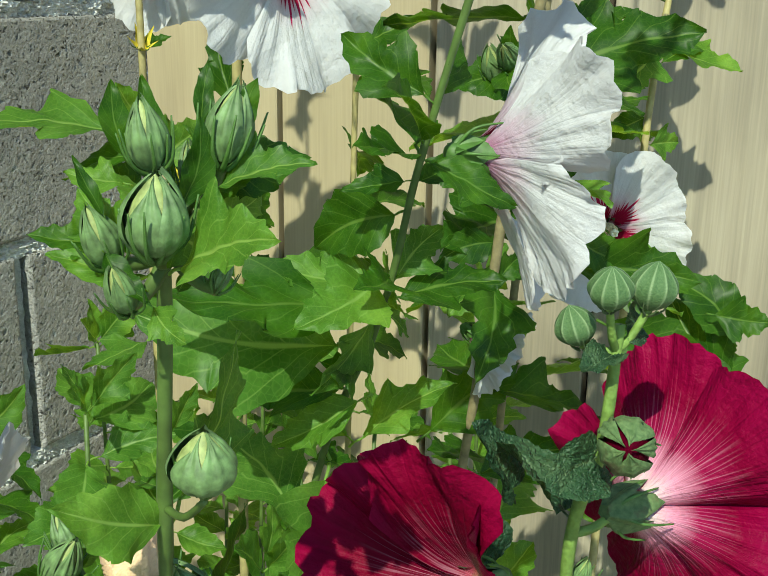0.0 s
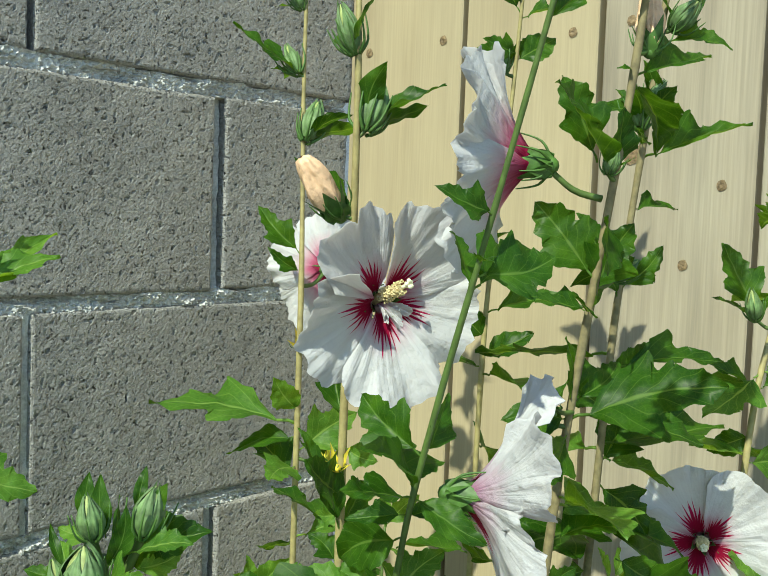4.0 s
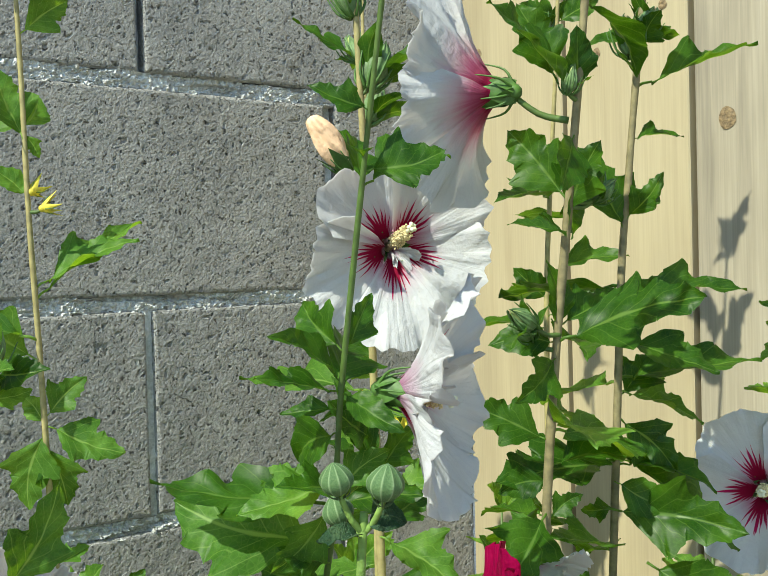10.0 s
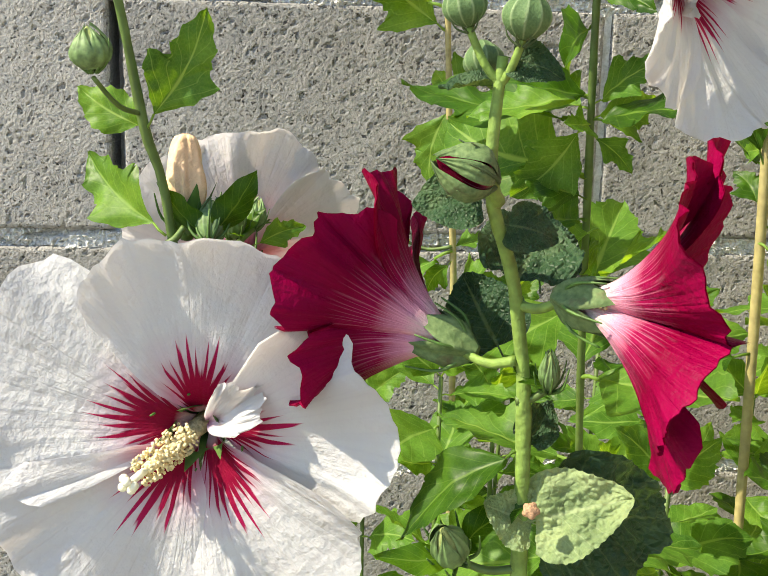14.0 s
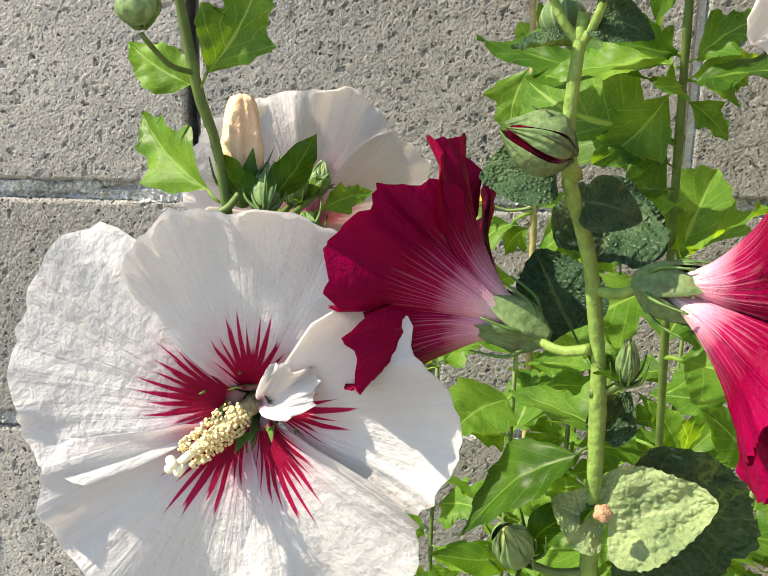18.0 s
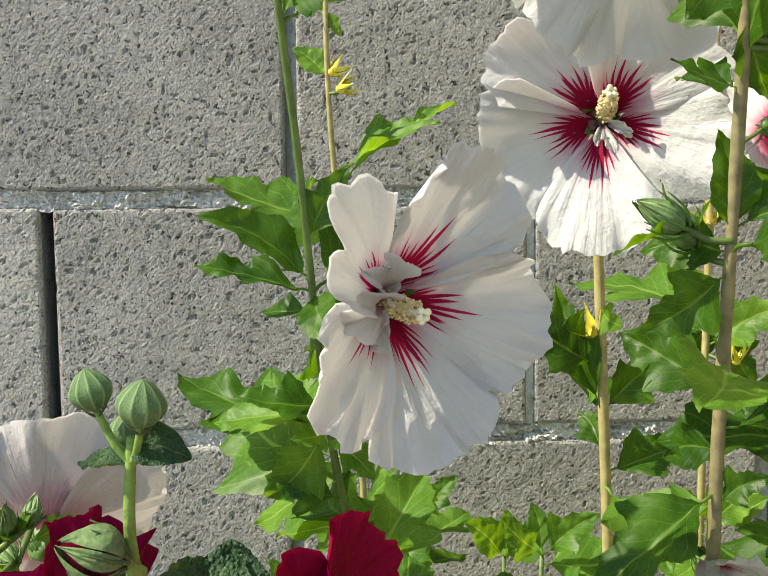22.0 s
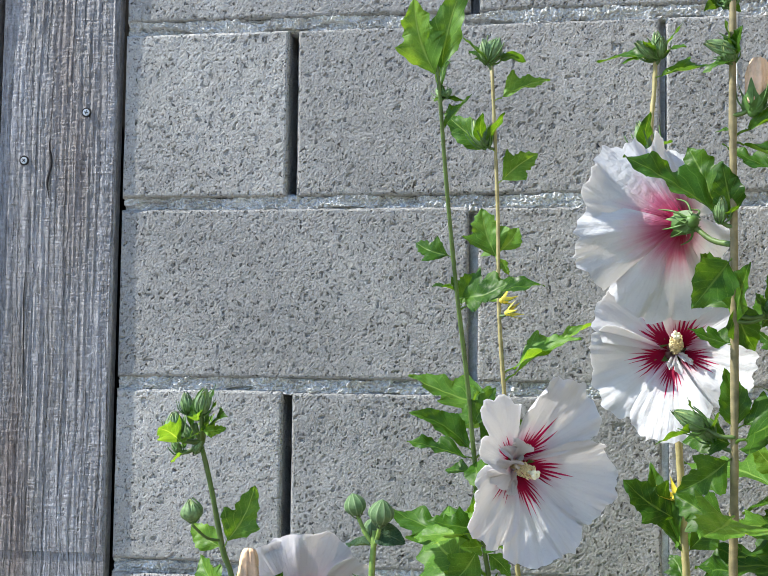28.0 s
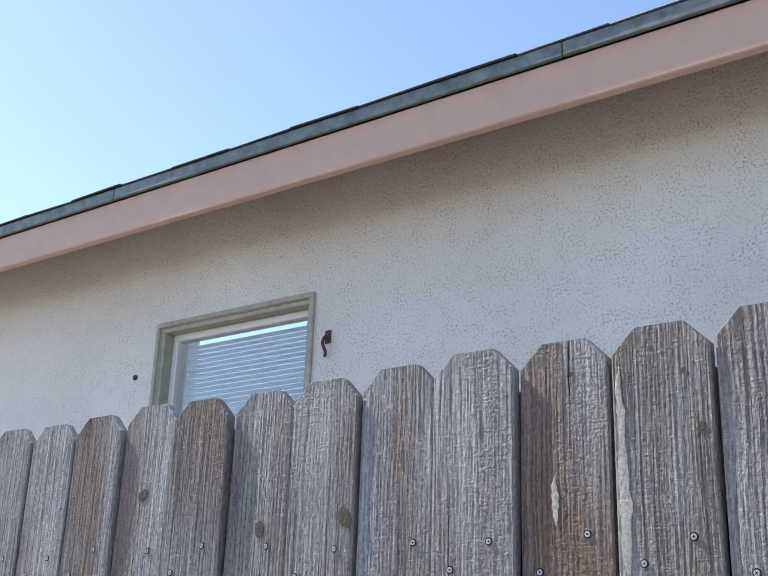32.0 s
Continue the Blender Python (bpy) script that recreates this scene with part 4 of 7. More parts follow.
def house():
    home = tagged(new("house"), "pale stucco house with salmon fascia and shingle roof", "house")
    home.matrix_world = pose(0, 1.5, 0, 0, 0, 3.0)
    holes = ((-3.03, -2.22, 1.55, 2.600), (0.533, 1.42, 1.55, 2.600))
    bm = bmesh.new()
    xs, zs = [-9.0] + [x for h in holes for x in h[:2]] + [5.0], (0.0, 1.55, 2.600, 3.35)
    net = [[bm.verts.new((x, 0, z)) for z in zs] for x in xs]
    for i in range(len(xs) - 1):
        for j in range(3):
            if not (i % 2 and j == 1):
                bm.faces.new((net[i][j], net[i + 1][j], net[i + 1][j + 1], net[i][j + 1]))
    out = bmesh.ops.extrude_face_region(bm, geom=bm.faces[:])
    for v in out["geom"]:
        if isinstance(v, bmesh.types.BMVert):
            v.co.y += 0.22
    bmesh.ops.recalc_face_normals(bm, faces=bm.faces[:])
    part("wall", bm, STUCCO, home, smooth=False)
    for x0, x1, z0, z1 in holes:
        w = 0.020
        win = tagged(new("window"), "white-sashed window with an olive grey surround")
        win.parent = home
        lip = 0.02
        for name, lo, hi in (("head", (x0, 0.004, z1 - w), (x1, 0.11, z1)), ("sill", (x0, 0.004, z0), (x1, 0.11, z0 + w)), ("jamb", (x0, 0.004, z0 + w), (x0 + w, 0.11, z1 - w)), ("jamb", (x1 - w, 0.004, z0 + w), (x1, 0.11, z1 - w)),
                             ("casing", (x0 - lip, -0.012, z1), (x1 + lip, 0.003, z1 + lip)), ("casing", (x0 - lip, -0.012, z0), (x0, 0.003, z1)), ("casing", (x1, -0.012, z0), (x1 + lip, 0.003, z1))):
            part(name, box(bmesh.new(), lo, hi, 0.003), TRIM, win, smooth=False)
        sb = bmesh.new()
        a0, a1, c0, c1, s = x0 + w, x1 - w, z0 + w, z1 - w, 0.03
        for lo, hi in (((a0, 0.05, c1 - s), (a1, 0.1, c1)), ((a0, 0.05, c0), (a1, 0.1, c0 + s)), ((a0, 0.05, c0 + s), (a0 + s, 0.1, c1 - s)), ((a1 - s, 0.05, c0 + s), (a1, 0.1, c1 - s))):
            box(sb, lo, hi, 0.004)
        part("sash", sb, WHITE_FRAME, win, "white sash", smooth=False)
        gb = bmesh.new()
        box(gb, (a0 + s - 0.004, 0.070, c0 + s - 0.004), (a1 - s + 0.004, 0.075, c1 - s + 0.004))
        pane = part("pane", gb, GLASS, win, "clear pane with closed blinds behind", smooth=False)
        pane.visible_shadow = False
        slat = bmesh.new()
        box(slat, (a0 + s, -0.0125, -0.0006), (a1 - s, 0.0125, 0.0006))
        me = mesh_of("slat", slat, BLIND, False)
        z = c0 + s + 0.01
        while z < c1 - s:
            shared("slat", me, win, pose(0, 0.12, z, 62, 0, 0))
            z += 0.0205
    # eave
    bm = bmesh.new()
    box(bm, (-9.0, -0.335, 2.895), (5.0, -0.30, 3.045), 0.004)
    part("fascia", bm, FASCIA, home, "salmon painted fascia board", smooth=False)
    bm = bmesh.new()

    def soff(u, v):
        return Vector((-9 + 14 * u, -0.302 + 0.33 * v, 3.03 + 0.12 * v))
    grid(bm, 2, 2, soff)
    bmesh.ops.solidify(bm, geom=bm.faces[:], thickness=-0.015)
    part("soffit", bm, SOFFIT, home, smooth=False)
    for k in range(7):
        bm = bmesh.new()
        x = -9 + 2 * k
        box(bm, (x + 0.001, -0.352, 3.046), (x + 1.999, -0.336, 3.095), 0.003)
        part("flashing", bm, FLASHING, home, "mottled grey-green metal drip edge", smooth=False)
    tile, rng = bmesh.new(), random.Random(8)
    box(tile, (-0.15, -0.02, 0), (0.15, 0.3, 0.007), 0.002)
    me = mesh_of("shingle", tile, SHINGLE, False)
    for row in range(2):
        for k in range(46):
            shared("shingle", me, home, pose(-8.85 + 0.302 * k + 0.15 * row, -0.338 + 0.13 * row + rng.uniform(-0.006, 0.004), 3.099 + 0.047 * row + rng.uniform(0, 0.004), 20 + rng.uniform(-1, 2), rng.uniform(-0.8, 0.8), 0))
    bm = bmesh.new()
    bm.faces.new([bm.verts.new(p) for p in ((-9, -0.33, 3.075), (5, -0.33, 3.075), (5, 3.6, 4.48), (-9, 3.6, 4.48))])
    bmesh.ops.solidify(bm, geom=bm.faces[:], thickness=0.03)
    part("roof", bm, SHINGLE, home, "dark shingle roof", smooth=False)
    # rusty hook, and an old fixing
    bm = bmesh.new()
    tube(bm, smooth_path([(-2.130, 0.0, 2.43), (-2.130, -0.02, 2.43), (-2.130, -0.03, 2.405), (-2.124, -0.02, 2.375), (-2.132, -0.012, 2.36)]), 0.006, 8)
    box(bm, (-2.144, -0.004, 2.41), (-2.116, 0.001, 2.46), 0.002)
    part("hook", bm, RUST, home, "rusty iron hook")
    bm = bmesh.new()
    tube(bm, [(-3.161, 0.001, 2.406), (-3.161, -0.006, 2.406)], 0.012, 10)
    part("fixing", bm, RUST, home)


house()


# ---- plants: leaves ----
LOBED = ((0, 0.0), (0.06, 0.045), (0.16, 0.135), (0.26, 0.235), (0.33, 0.300), (0.385, 0.305), (0.44, 0.215), (0.52, 0.155), (0.62, 0.165), (0.72, 0.150), (0.84, 0.095), (0.93, 0.045), (1.0, 0.0))
OVATE = ((0, 0.0), (0.06, 0.09), (0.15, 0.19), (0.28, 0.27), (0.42, 0.285), (0.56, 0.25), (0.70, 0.18), (0.84, 0.10), (0.93, 0.045), (1.0, 0.0))


def leaf_mesh(kind, seed, mat):
    """Base at the origin, tip at y = 1, upper side towards z; the stalk is part of it."""
    rng = random.Random(seed)
    bm = bmesh.new()
    nu, nv = {"felt": (56, 45), "lance": (21, 7)}.get(kind, (61, 13))
    stalk = {"lobed": 0.13, "ovate": 0.10, "felt": 0.16, "lance": 0.06}[kind]
    curl, fold, twist = rng.uniform(-0.05, 0.28), rng.uniform(0.10, 0.50), rng.uniform(-0.3, 0.3)
    skew, teeth = rng.uniform(-0.09, 0.09), rng.uniform(4.6, 6.4)
    lobes, slip = (rng.uniform(0.75, 1.25), rng.uniform(0.75, 1.25)), (rng.uniform(0, 1), rng.uniform(0, 1))

    def curve(table, u):
        for (a, wa), (b, wb) in zip(table, table[1:]):
            if u <= b:
                f = (u - a) / (b - a)
                return wa + (wb - wa) * f * f * (3 - 2 * f) * 0.5 + (wb - wa) * f * 0.5
        return 0.0

    def outline(u, k):
        if kind == "lobed":
            return curve(LOBED, u) + (lobes[k] - 1) * 0.17 * math.exp(-((u - 0.37) / 0.09) ** 2)
        if kind == "ovate":
            return curve(OVATE, u)
        if kind == "lance":
            return 0.17 * math.sin(math.pi * u ** 0.8)
        return max(0.0, 0.50 * math.sin(math.pi * min(1, (0.05 + 0.95 * u) ** 0.55)) ** 0.7)

    def blade(u, v):
        s = 2 * v - 1
        k = 0 if s < 0 else 1
        w = outline(u, k)
        f = (u * teeth * (2.2 if kind == "felt" else 1) + slip[k]) % 1.0
        deep = {"lobed": 0.105, "ovate": 0.085, "felt": 0.045, "lance": 0.01}[kind] * min(1.0, max(0.0, (u - 0.16) * 8)) * min(1.0, w * 8)
        jag = deep * (f ** 0.6 * (1.0 if f < 0.86 else (1 - f) / 0.14) - 0.5)
        e = abs(s) ** 2
        x = s * w + math.copysign(jag * e, s)
        ahead = 0.10 * math.exp(-((u - 0.37) / 0.12) ** 2) * abs(s) ** 1.5 if kind == "lobed" else 0.05 * abs(s) * u
        y = stalk + (1 - stalk) * u + (ahead + 0.35 * jag * e) * (1 - stalk)
        if kind == "felt":
            y -= 0.12 * abs(s) * max(0, 0.35 - u)
        q = Vector((x * 3.2, y * 3.2, seed * 1.7))
        z = fold * abs(x) * (1 - 0.3 * u) - curl * u * u + 0.06 * abs(s) * noise.noise(q) + 0.02 * noise.noise(q * 2.5)
        if kind == "felt":
            near = noise.voronoi(Vector((x * 13, y * 13, seed * 2.3)))[0]
            z += 0.028 * min(1.0, (near[1] - near[0]) * 2.2) + 0.05 * noise.noise(q * 1.6)
        elif kind != "lance":
            # the blade swells between the side veins
            run = ((y - 0.75 * abs(x) * 1.4) * 6.5) % 1.0
            z += 0.010 * math.sin(math.pi * run) * math.sin(math.pi * min(1, abs(s) * 1.1))
        z += twist * x * u + 0.022 * math.sin(u * 15 + seed + (2 if s < 0 else 0)) * abs(s) ** 2
        return Vector((x + skew * math.sin(math.pi * u), y, z))
    grid(bm, nu, nv, blade)
    tube(bm, [(0, 0, 0), (skew * 0.1, stalk * 0.5, 0.012), (0, stalk * 1.06, 0.0)], (0.013, 0.010), 6)
    layer = bm.loops.layers.uv.verify()
    for f in bm.faces:
        for lp in f.loops:
            if lp[layer].uv.length < 1e-6:
                lp[layer].uv = (0.5, 0.02)
    return mesh_of("leaf", bm, mat)


LEAVES = [leaf_mesh("lobed", k, LEAF) for k in range(7)] + [leaf_mesh("ovate", k + 20, LEAF) for k in range(3)]
PALES = [leaf_mesh("lobed", k + 40, PALE_LEAF) for k in range(5)] + [leaf_mesh("ovate", k + 50, PALE_LEAF) for k in range(2)]
FELTS = [leaf_mesh("felt", k + 60, FELT_LEAF) for k in range(4)]
PALE_FELTS = [leaf_mesh("felt", k + 65, PALE_FELT) for k in range(2)]
LANCES = [leaf_mesh("lance", k + 70, LEAF) for k in range(3)]
MIXED = LEAVES[:5] + PALES[:5]
pick = random.Random(77)


def leaf(plant, base, tip, face=(0, -0.5, 1), wide=1.0, kind=None, name="leaf", label=""):
    """A leaf from its foot on the stem to its tip; face: the way its upper side looks."""
    base, tip = Vector(base), Vector(tip)
    y = tip - base
    size = y.length
    y.normalize()
    z = Vector(face) - y * Vector(face).dot(y)
    z = z.normalized() if z.length > 1e-3 else y.orthogonal().normalized()
    x = y.cross(z)
    m = Matrix((x, y, z)).transposed().to_4x4()
    me = pick.choice(kind or LEAVES)
    return shared(name, me, plant, Matrix.Translation(base) @ m @ Matrix.Diagonal((size * wide * 1.05, size, size, 1)), label)


# ---- plants: flowers ----
def petal_bm(radius, half, open_deg, seed, frill=1.0, curl=0.0, throat=0.16, point=0.0, cup=0.0, furl=0.0, start=20.0):
    """A petal whose claw stands at the origin; the flower looks along z and the petal spreads along y.
    half: degrees it reaches to each side; curl: bend of the outer part; furl: how far one flank folds over."""
    rng = random.Random(seed)
    bm = bmesh.new()
    nu, nv = 27, 35
    prof, r, h = [], 0.045 * radius, 0.0
    bend = rng.uniform(-6, 6)
    for i in range(nu * 2):
        u = i / (nu - 1)
        phi = radians(start + (open_deg - start) * min(1.0, (u / throat) ** 0.9 * 0.7 if u < throat else 0.7 + 0.3 * min(1, (u - throat) / 0.3)) + (curl + bend) * max(0, u - 0.35) ** 1.5)
        prof.append((r, h, phi))
        r += radius * math.sin(phi) / (nu - 1)
        h += radius * math.cos(phi) / (nu - 1)
    key, lean = rng.uniform(0, 90), rng.uniform(-0.08, 0.08)
    a0, a1, a2 = (rng.uniform(0, 6.28) for _ in range(3))
    side = rng.choice((-1, 1))

    def n1(x, y=0.0, z=0.0):
        return noise.noise(Vector((x, y + key, z + seed * 1.37)))

    def at(u, v):
        s = 2 * v - 1
        reach = 1 - 0.05 * s * s - 0.20 * abs(s) ** 5 + 0.045 * n1(s * 2.2) + 0.05 * frill * n1(s * 6, 5) + 0.026 * frill * n1(s * 15, 9) - point * (abs(s) ** 1.2 * 0.5 - 0.20) + lean * s
        d = u * reach
        k = min(max(d, 0) * (nu - 1), 2 * nu - 2.001)
        i, f = int(k), k - int(k)
        pr, ph, phi = (prof[i][q] * (1 - f) + prof[i + 1][q] * f for q in range(3))
        spread = 0.42 + 0.58 * min(1.0, u / 0.38) ** 0.8
        al = radians(half) * s * spread
        rim, mid = u ** 4, u * u
        lift = 0.085 * s * u * side                                                      # each petal overlaps the next
        lift += cup * s * s * u
        lift += frill * rim * (0.070 * math.sin(2.6 * s + a0) + 0.050 * n1(s * 3.2, u) + 0.036 * math.sin(7.5 * s + a1 + 2 * u) + 0.040 * n1(s * 9, u * 2, 3) + 0.018 * n1(s * 20, u * 3, 23))
        lift += frill * mid * (0.050 * n1(s * 2.6, u * 1.5, 7) + 0.026 * n1(s * 6, u * 2.5, 11) + 0.010 * n1(s * 14, u * 5.0, 17))
        lift += u * (0.0015 * math.sin(22 * s + a2) + 0.007 * n1(s * 9, u * 1.2, 5)) * (1 - 0.4 * u)   # pleats along the veins
        if furl:
            lift += furl * max(0.0, side * s - 0.25) ** 1.6 * u
        out = Vector((math.sin(al), math.cos(al), 0))
        n = Vector((-math.cos(phi) * out.x, -math.cos(phi) * out.y, math.sin(phi)))
        slip = 0.03 * frill * rim * n1(s * 5, 2.0, 13) * radius
        return out * pr + Vector((0, 0, ph)) + n * lift * radius + Vector((math.cos(al), -math.sin(al), 0)) * slip
    vs = grid(bm, nu, nv, at)
    bm.normal_update()
    layer = bm.loops.layers.uv.verify()
    up = 1 if sum(f.normal.z for f in bm.faces) >= 0 else -1
    under = {v: bm.verts.new(v.co - v.normal * up * 0.0004) for row in vs for v in row}
    for f in bm.faces[:]:
        g = bm.faces.new([under[lp.vert] for lp in reversed(f.loops)])
        g.material_index = 1
        for lp, src in zip(g.loops, reversed(f.loops)):
            lp[layer].uv = src[layer].uv
    return bm


def sepal_bm(length, width, spread, n=5, tip=1.0, seed=0):
    """A cup of n pointed sepals that hugs the claws; it opens along z."""
    bm = bmesh.new()
    for k in range(n):
        a = 2 * math.pi * (k + 0.35) / n

        def at(u, v, a=a):
            s = 2 * v - 1
            w = width * (1 - u ** 2.2) * (0.55 + 0.45 * math.sin(math.pi * min(1, u * 1.3 + 0.2)))
            r = 0.12 * length + spread * length * (u ** 0.8) * 0.6 - 0.1 * length * s * s * (1 - u)
            p = Vector((s * w, r, (u - 0.25) * length * tip))
            return Matrix.Rotation(a, 3, "Z") @ p
        grid(bm, 8, 5, at)
    bmesh.ops.create_uvsphere(bm, u_segments=10, v_segments=6, radius=0.20 * length, matrix=Matrix.Translation((0, 0, -0.18 * length)))
    return bm


def cup_bm(length, wide, lobes=5, seed=0):
    """A bellied calyx cup with broad pointed lobes; it opens along z."""
    bm = bmesh.new()

    def at(u, v):
        a = 2 * math.pi * v
        tip = 1 - abs(((v * lobes) % 1.0) * 2 - 1)
        high = 0.50 + 0.60 * tip ** 0.8
        r = wide * (0.25 + 0.75 * math.sin(min(1.0, u * 0.95 + 0.03) * math.pi * 0.62)) * (1 + 0.05 * math.cos(lobes * a) + 0.10 * noise.noise(Vector((math.cos(a) * 2, math.sin(a) * 2, u * 2 + seed))))
        r *= 1 + 0.40 * max(0.0, u - 0.72) * tip + 0.18 * u * u * noise.noise(Vector((math.cos(a) * 3, math.sin(a) * 3, seed + 4)))
        return Vector((r * math.cos(a), r * math.sin(a), -0.35 * length + u * high * length))
    grid(bm, 12, 50, at, closed=True)
    grid(bm, 2, 50, lambda u, v: at(0.0, v) * (u if u else 0.02) + Vector((0, 0, -0.35 * length * (1 - (u if u else 0.02)))), closed=True)
    return bm


def bract_bm(length, n, seed, lean=0.9):
    """Narrow outer bracts."""
    rng = random.Random(seed)
    bm = bmesh.new()
    for k in range(n):
        a = 2 * math.pi * k / n + rng.uniform(-0.3, 0.3)
        d = Vector((math.cos(a), math.sin(a), 0))
        L = length * rng.uniform(0.7, 1.15)
        ps = [d * 0.10 * length - Vector((0, 0, 0.2 * length)), d * lean * 0.42 * L + Vector((0, 0, 0.05 * L)), d * lean * 0.55 * L + Vector((0, 0, 0.55 * L))]
        tube(bm, smooth_path(ps, 4), (0.046 * length, 0.013 * length), 5)
    return bm


def stamen_bm(length, thick):
    bm = bmesh.new()
    rng = random.Random(round(length * 1e4))
    tube(bm, [(0, 0, 0), (0, 0, length * 0.8)], (thick * 0.9, thick * 0.5), 8)
    for k in range(380):
        a, t = rng.uniform(0, 2 * math.pi), rng.uniform(0.26, 0.86)
        r = thick * (1.35 - 0.35 * t) * rng.uniform(0.75, 1.15)
        bmesh.ops.create_icosphere(bm, subdivisions=1, radius=thick * rng.uniform(0.11, 0.21), matrix=Matrix.Translation((r * math.cos(a), r * math.sin(a), t * length)))
    return bm


def stigma_bm(length, thick):
    bm = bmesh.new()
    tube(bm, [(0, 0, length * 0.75), (0, 0, length)], thick * 0.35, 6)
    for k in range(5):
        a = 2 * math.pi * k / 5
        p = Vector((math.cos(a), math.sin(a), 0)) * thick * 0.55
        bmesh.ops.create_icosphere(bm, subdivisions=2, radius=thick * 0.40, matrix=Matrix.Translation((p.x, p.y, length * (1.0 + 0.03 * (k % 2)))))
    return bm


def flower(plant, at, look_to, radius, seed, spin=0.0, open_deg=78, kind="white", frill=1.0, label="", opens=(), halves=(44,) * 5, curls=(0,) * 5, furls=(0,) * 5, turns=(0,) * 5, pistil=True, inner=(), point=0.0, column=None, sizes=(1,) * 5, throat=0.16):
    """A five-petalled bloom whose throat is at the given place and which faces look_to. opens, halves, curls, furls, turns
    and sizes are of each petal, the first at the top; inner: (turn, length, opening, half) of each small inner petal."""
    m = aim(at, look_to)
    red = kind == "red"
    skin = {"red": [DARK_PETAL, RED_PETAL], "white": [WHITE_PETAL, BACK_PETAL], "pink": [WHITE_PETAL, PINK_BACK], "blush": [WHITE_PETAL, BLUSH_PETAL]}[kind]
    cal = part("flower", cup_bm(0.34 * radius, 0.135 * radius, 5, seed) if red else sepal_bm(0.34 * radius, 0.11 * radius, 0.55), CALYX_PALE if red else CALYX, plant, label)
    cal.matrix_basis = m @ Matrix.Translation((0, 0, 0.02 * radius)) @ Matrix.Rotation(radians(spin), 4, "Z")
    for k in range(5):
        od = opens[k] if opens else open_deg
        p = part("petal", petal_bm(radius * sizes[k], halves[k], od, seed * 10 + k, frill, curls[k], throat, point * (0.6 + 0.3 * (k % 3)), 0.03 if not red else 0.10, furls[k]), skin, cal)
        p.matrix_basis = Matrix.Rotation(radians(72 * k + turns[k]), 4, "Z") @ Matrix.Translation((0, 0, 0.012 * radius * (k % 3)))
    for k, (turn, size, opened, wide) in enumerate(inner):
        p = part("inner_petal", petal_bm(radius * size, wide, opened, seed * 10 + 6 + k, 1.6, 30, 0.3, 0.1, 0.2), INNER_SKIN, cal)
        p.matrix_basis = Matrix.Rotation(radians(turn), 4, "Z") @ Matrix.Translation((0, 0.015 * radius, 0.06 * radius))
    if pistil:
        size = 0.50 if not red else 0.36
        col = part("stamen_column", stamen_bm(size * radius, 0.055 * radius), POLLEN, cal, "cream pollen-covered column")
        part("stigma", stigma_bm(size * radius, 0.055 * radius), STIGMA, col)
        if column:
            way = cal.matrix_basis.to_3x3().inverted() @ Vector(column)
            col.matrix_basis = Vector((0, 0, 1)).rotation_difference(way).to_matrix().to_4x4()
    part("bract", bract_bm(0.34 * radius, 7, seed, 1.1), CALYX, cal)
    return cal


def bud_meshes(seed, fat=1.0, span=0.74, mats=None, taper=3.2, gap=None):
    """A closed bud along z, one unit long: five pressed sepals, the folded petals inside, and narrow bracts."""
    rng = random.Random(seed)

    def round_r(u):
        return 0.235 * fat * math.sin(math.pi * min(1, 0.05 + 0.95 * u) ** 0.82) ** 0.72 * (1 - 0.30 * u ** 3)
    bm = bmesh.new()
    for k in range(5):
        a0, far = 2 * math.pi * k / 5 + rng.uniform(-0.1, 0.1), rng.uniform(0.92, 1.08)

        def shell(u, v, a0=a0, far=far, k=k):
            s = 2 * v - 1
            a = a0 + s * span * (0.45 if gap and k in gap else 1.0) * (1 - u ** taper)
            r = round_r(u * 0.97) * (1.02 + 0.06 * (k % 3) + 0.09 * s * s * (1 - u) + 0.10 * abs(s) ** 3 * u) + 0.03 * (1 - s * s) + 0.022 * math.exp(-(s / 0.12) ** 2) * u + 0.012 * math.cos(9 * s)
            return Vector((r * math.cos(a), r * math.sin(a), u * far + 0.04 * u * s))
        grid(bm, 13, 15, shell)
    inner, snug = bmesh.new(), 0.96
    grid(inner, 10, 14, lambda u, v: Vector((snug * round_r(u) * math.cos(2 * math.pi * v), snug * round_r(u) * math.sin(2 * math.pi * v), u)), closed=True)
    b = bract_bm(0.98, 9, seed, 0.88)
    bmesh.ops.translate(b, verts=b.verts[:], vec=(0, 0, 0.10))
    mats = mats or (BUD_GREEN, CALYX, BUD_TIP)
    return mesh_of("bud", bm, mats[0]), mesh_of("bract", b, mats[1]), mesh_of("folded_petals", inner, mats[2])


BUD_TIP = plain("bud_tip", (0.30, 0.36, 0.12), 0.6, 0.3, 6)
BUDS = [bud_meshes(k, f) for k, f in ((1, 1.0), (2, 1.15), (3, 0.85))]
dry = bmesh.new()
grid(dry, 14, 30, lambda u, v: Vector((0.55 * math.sin(math.pi * u) ** 0.7 * (1 + 0.12 * math.cos(10 * math.pi * v)) * math.cos(2 * math.pi * v), 0.55 * math.sin(math.pi * u) ** 0.7 * (1 + 0.12 * math.cos(10 * math.pi * v)) * math.sin(2 * math.pi * v), u)), closed=True)
DRY_BUD = mesh_of("dried_bud", dry, DRIED)
BUDS.append(bud_meshes(8, 1.55, 0.74))
BUDS.append(bud_meshes(9, 1.95, 0.78))


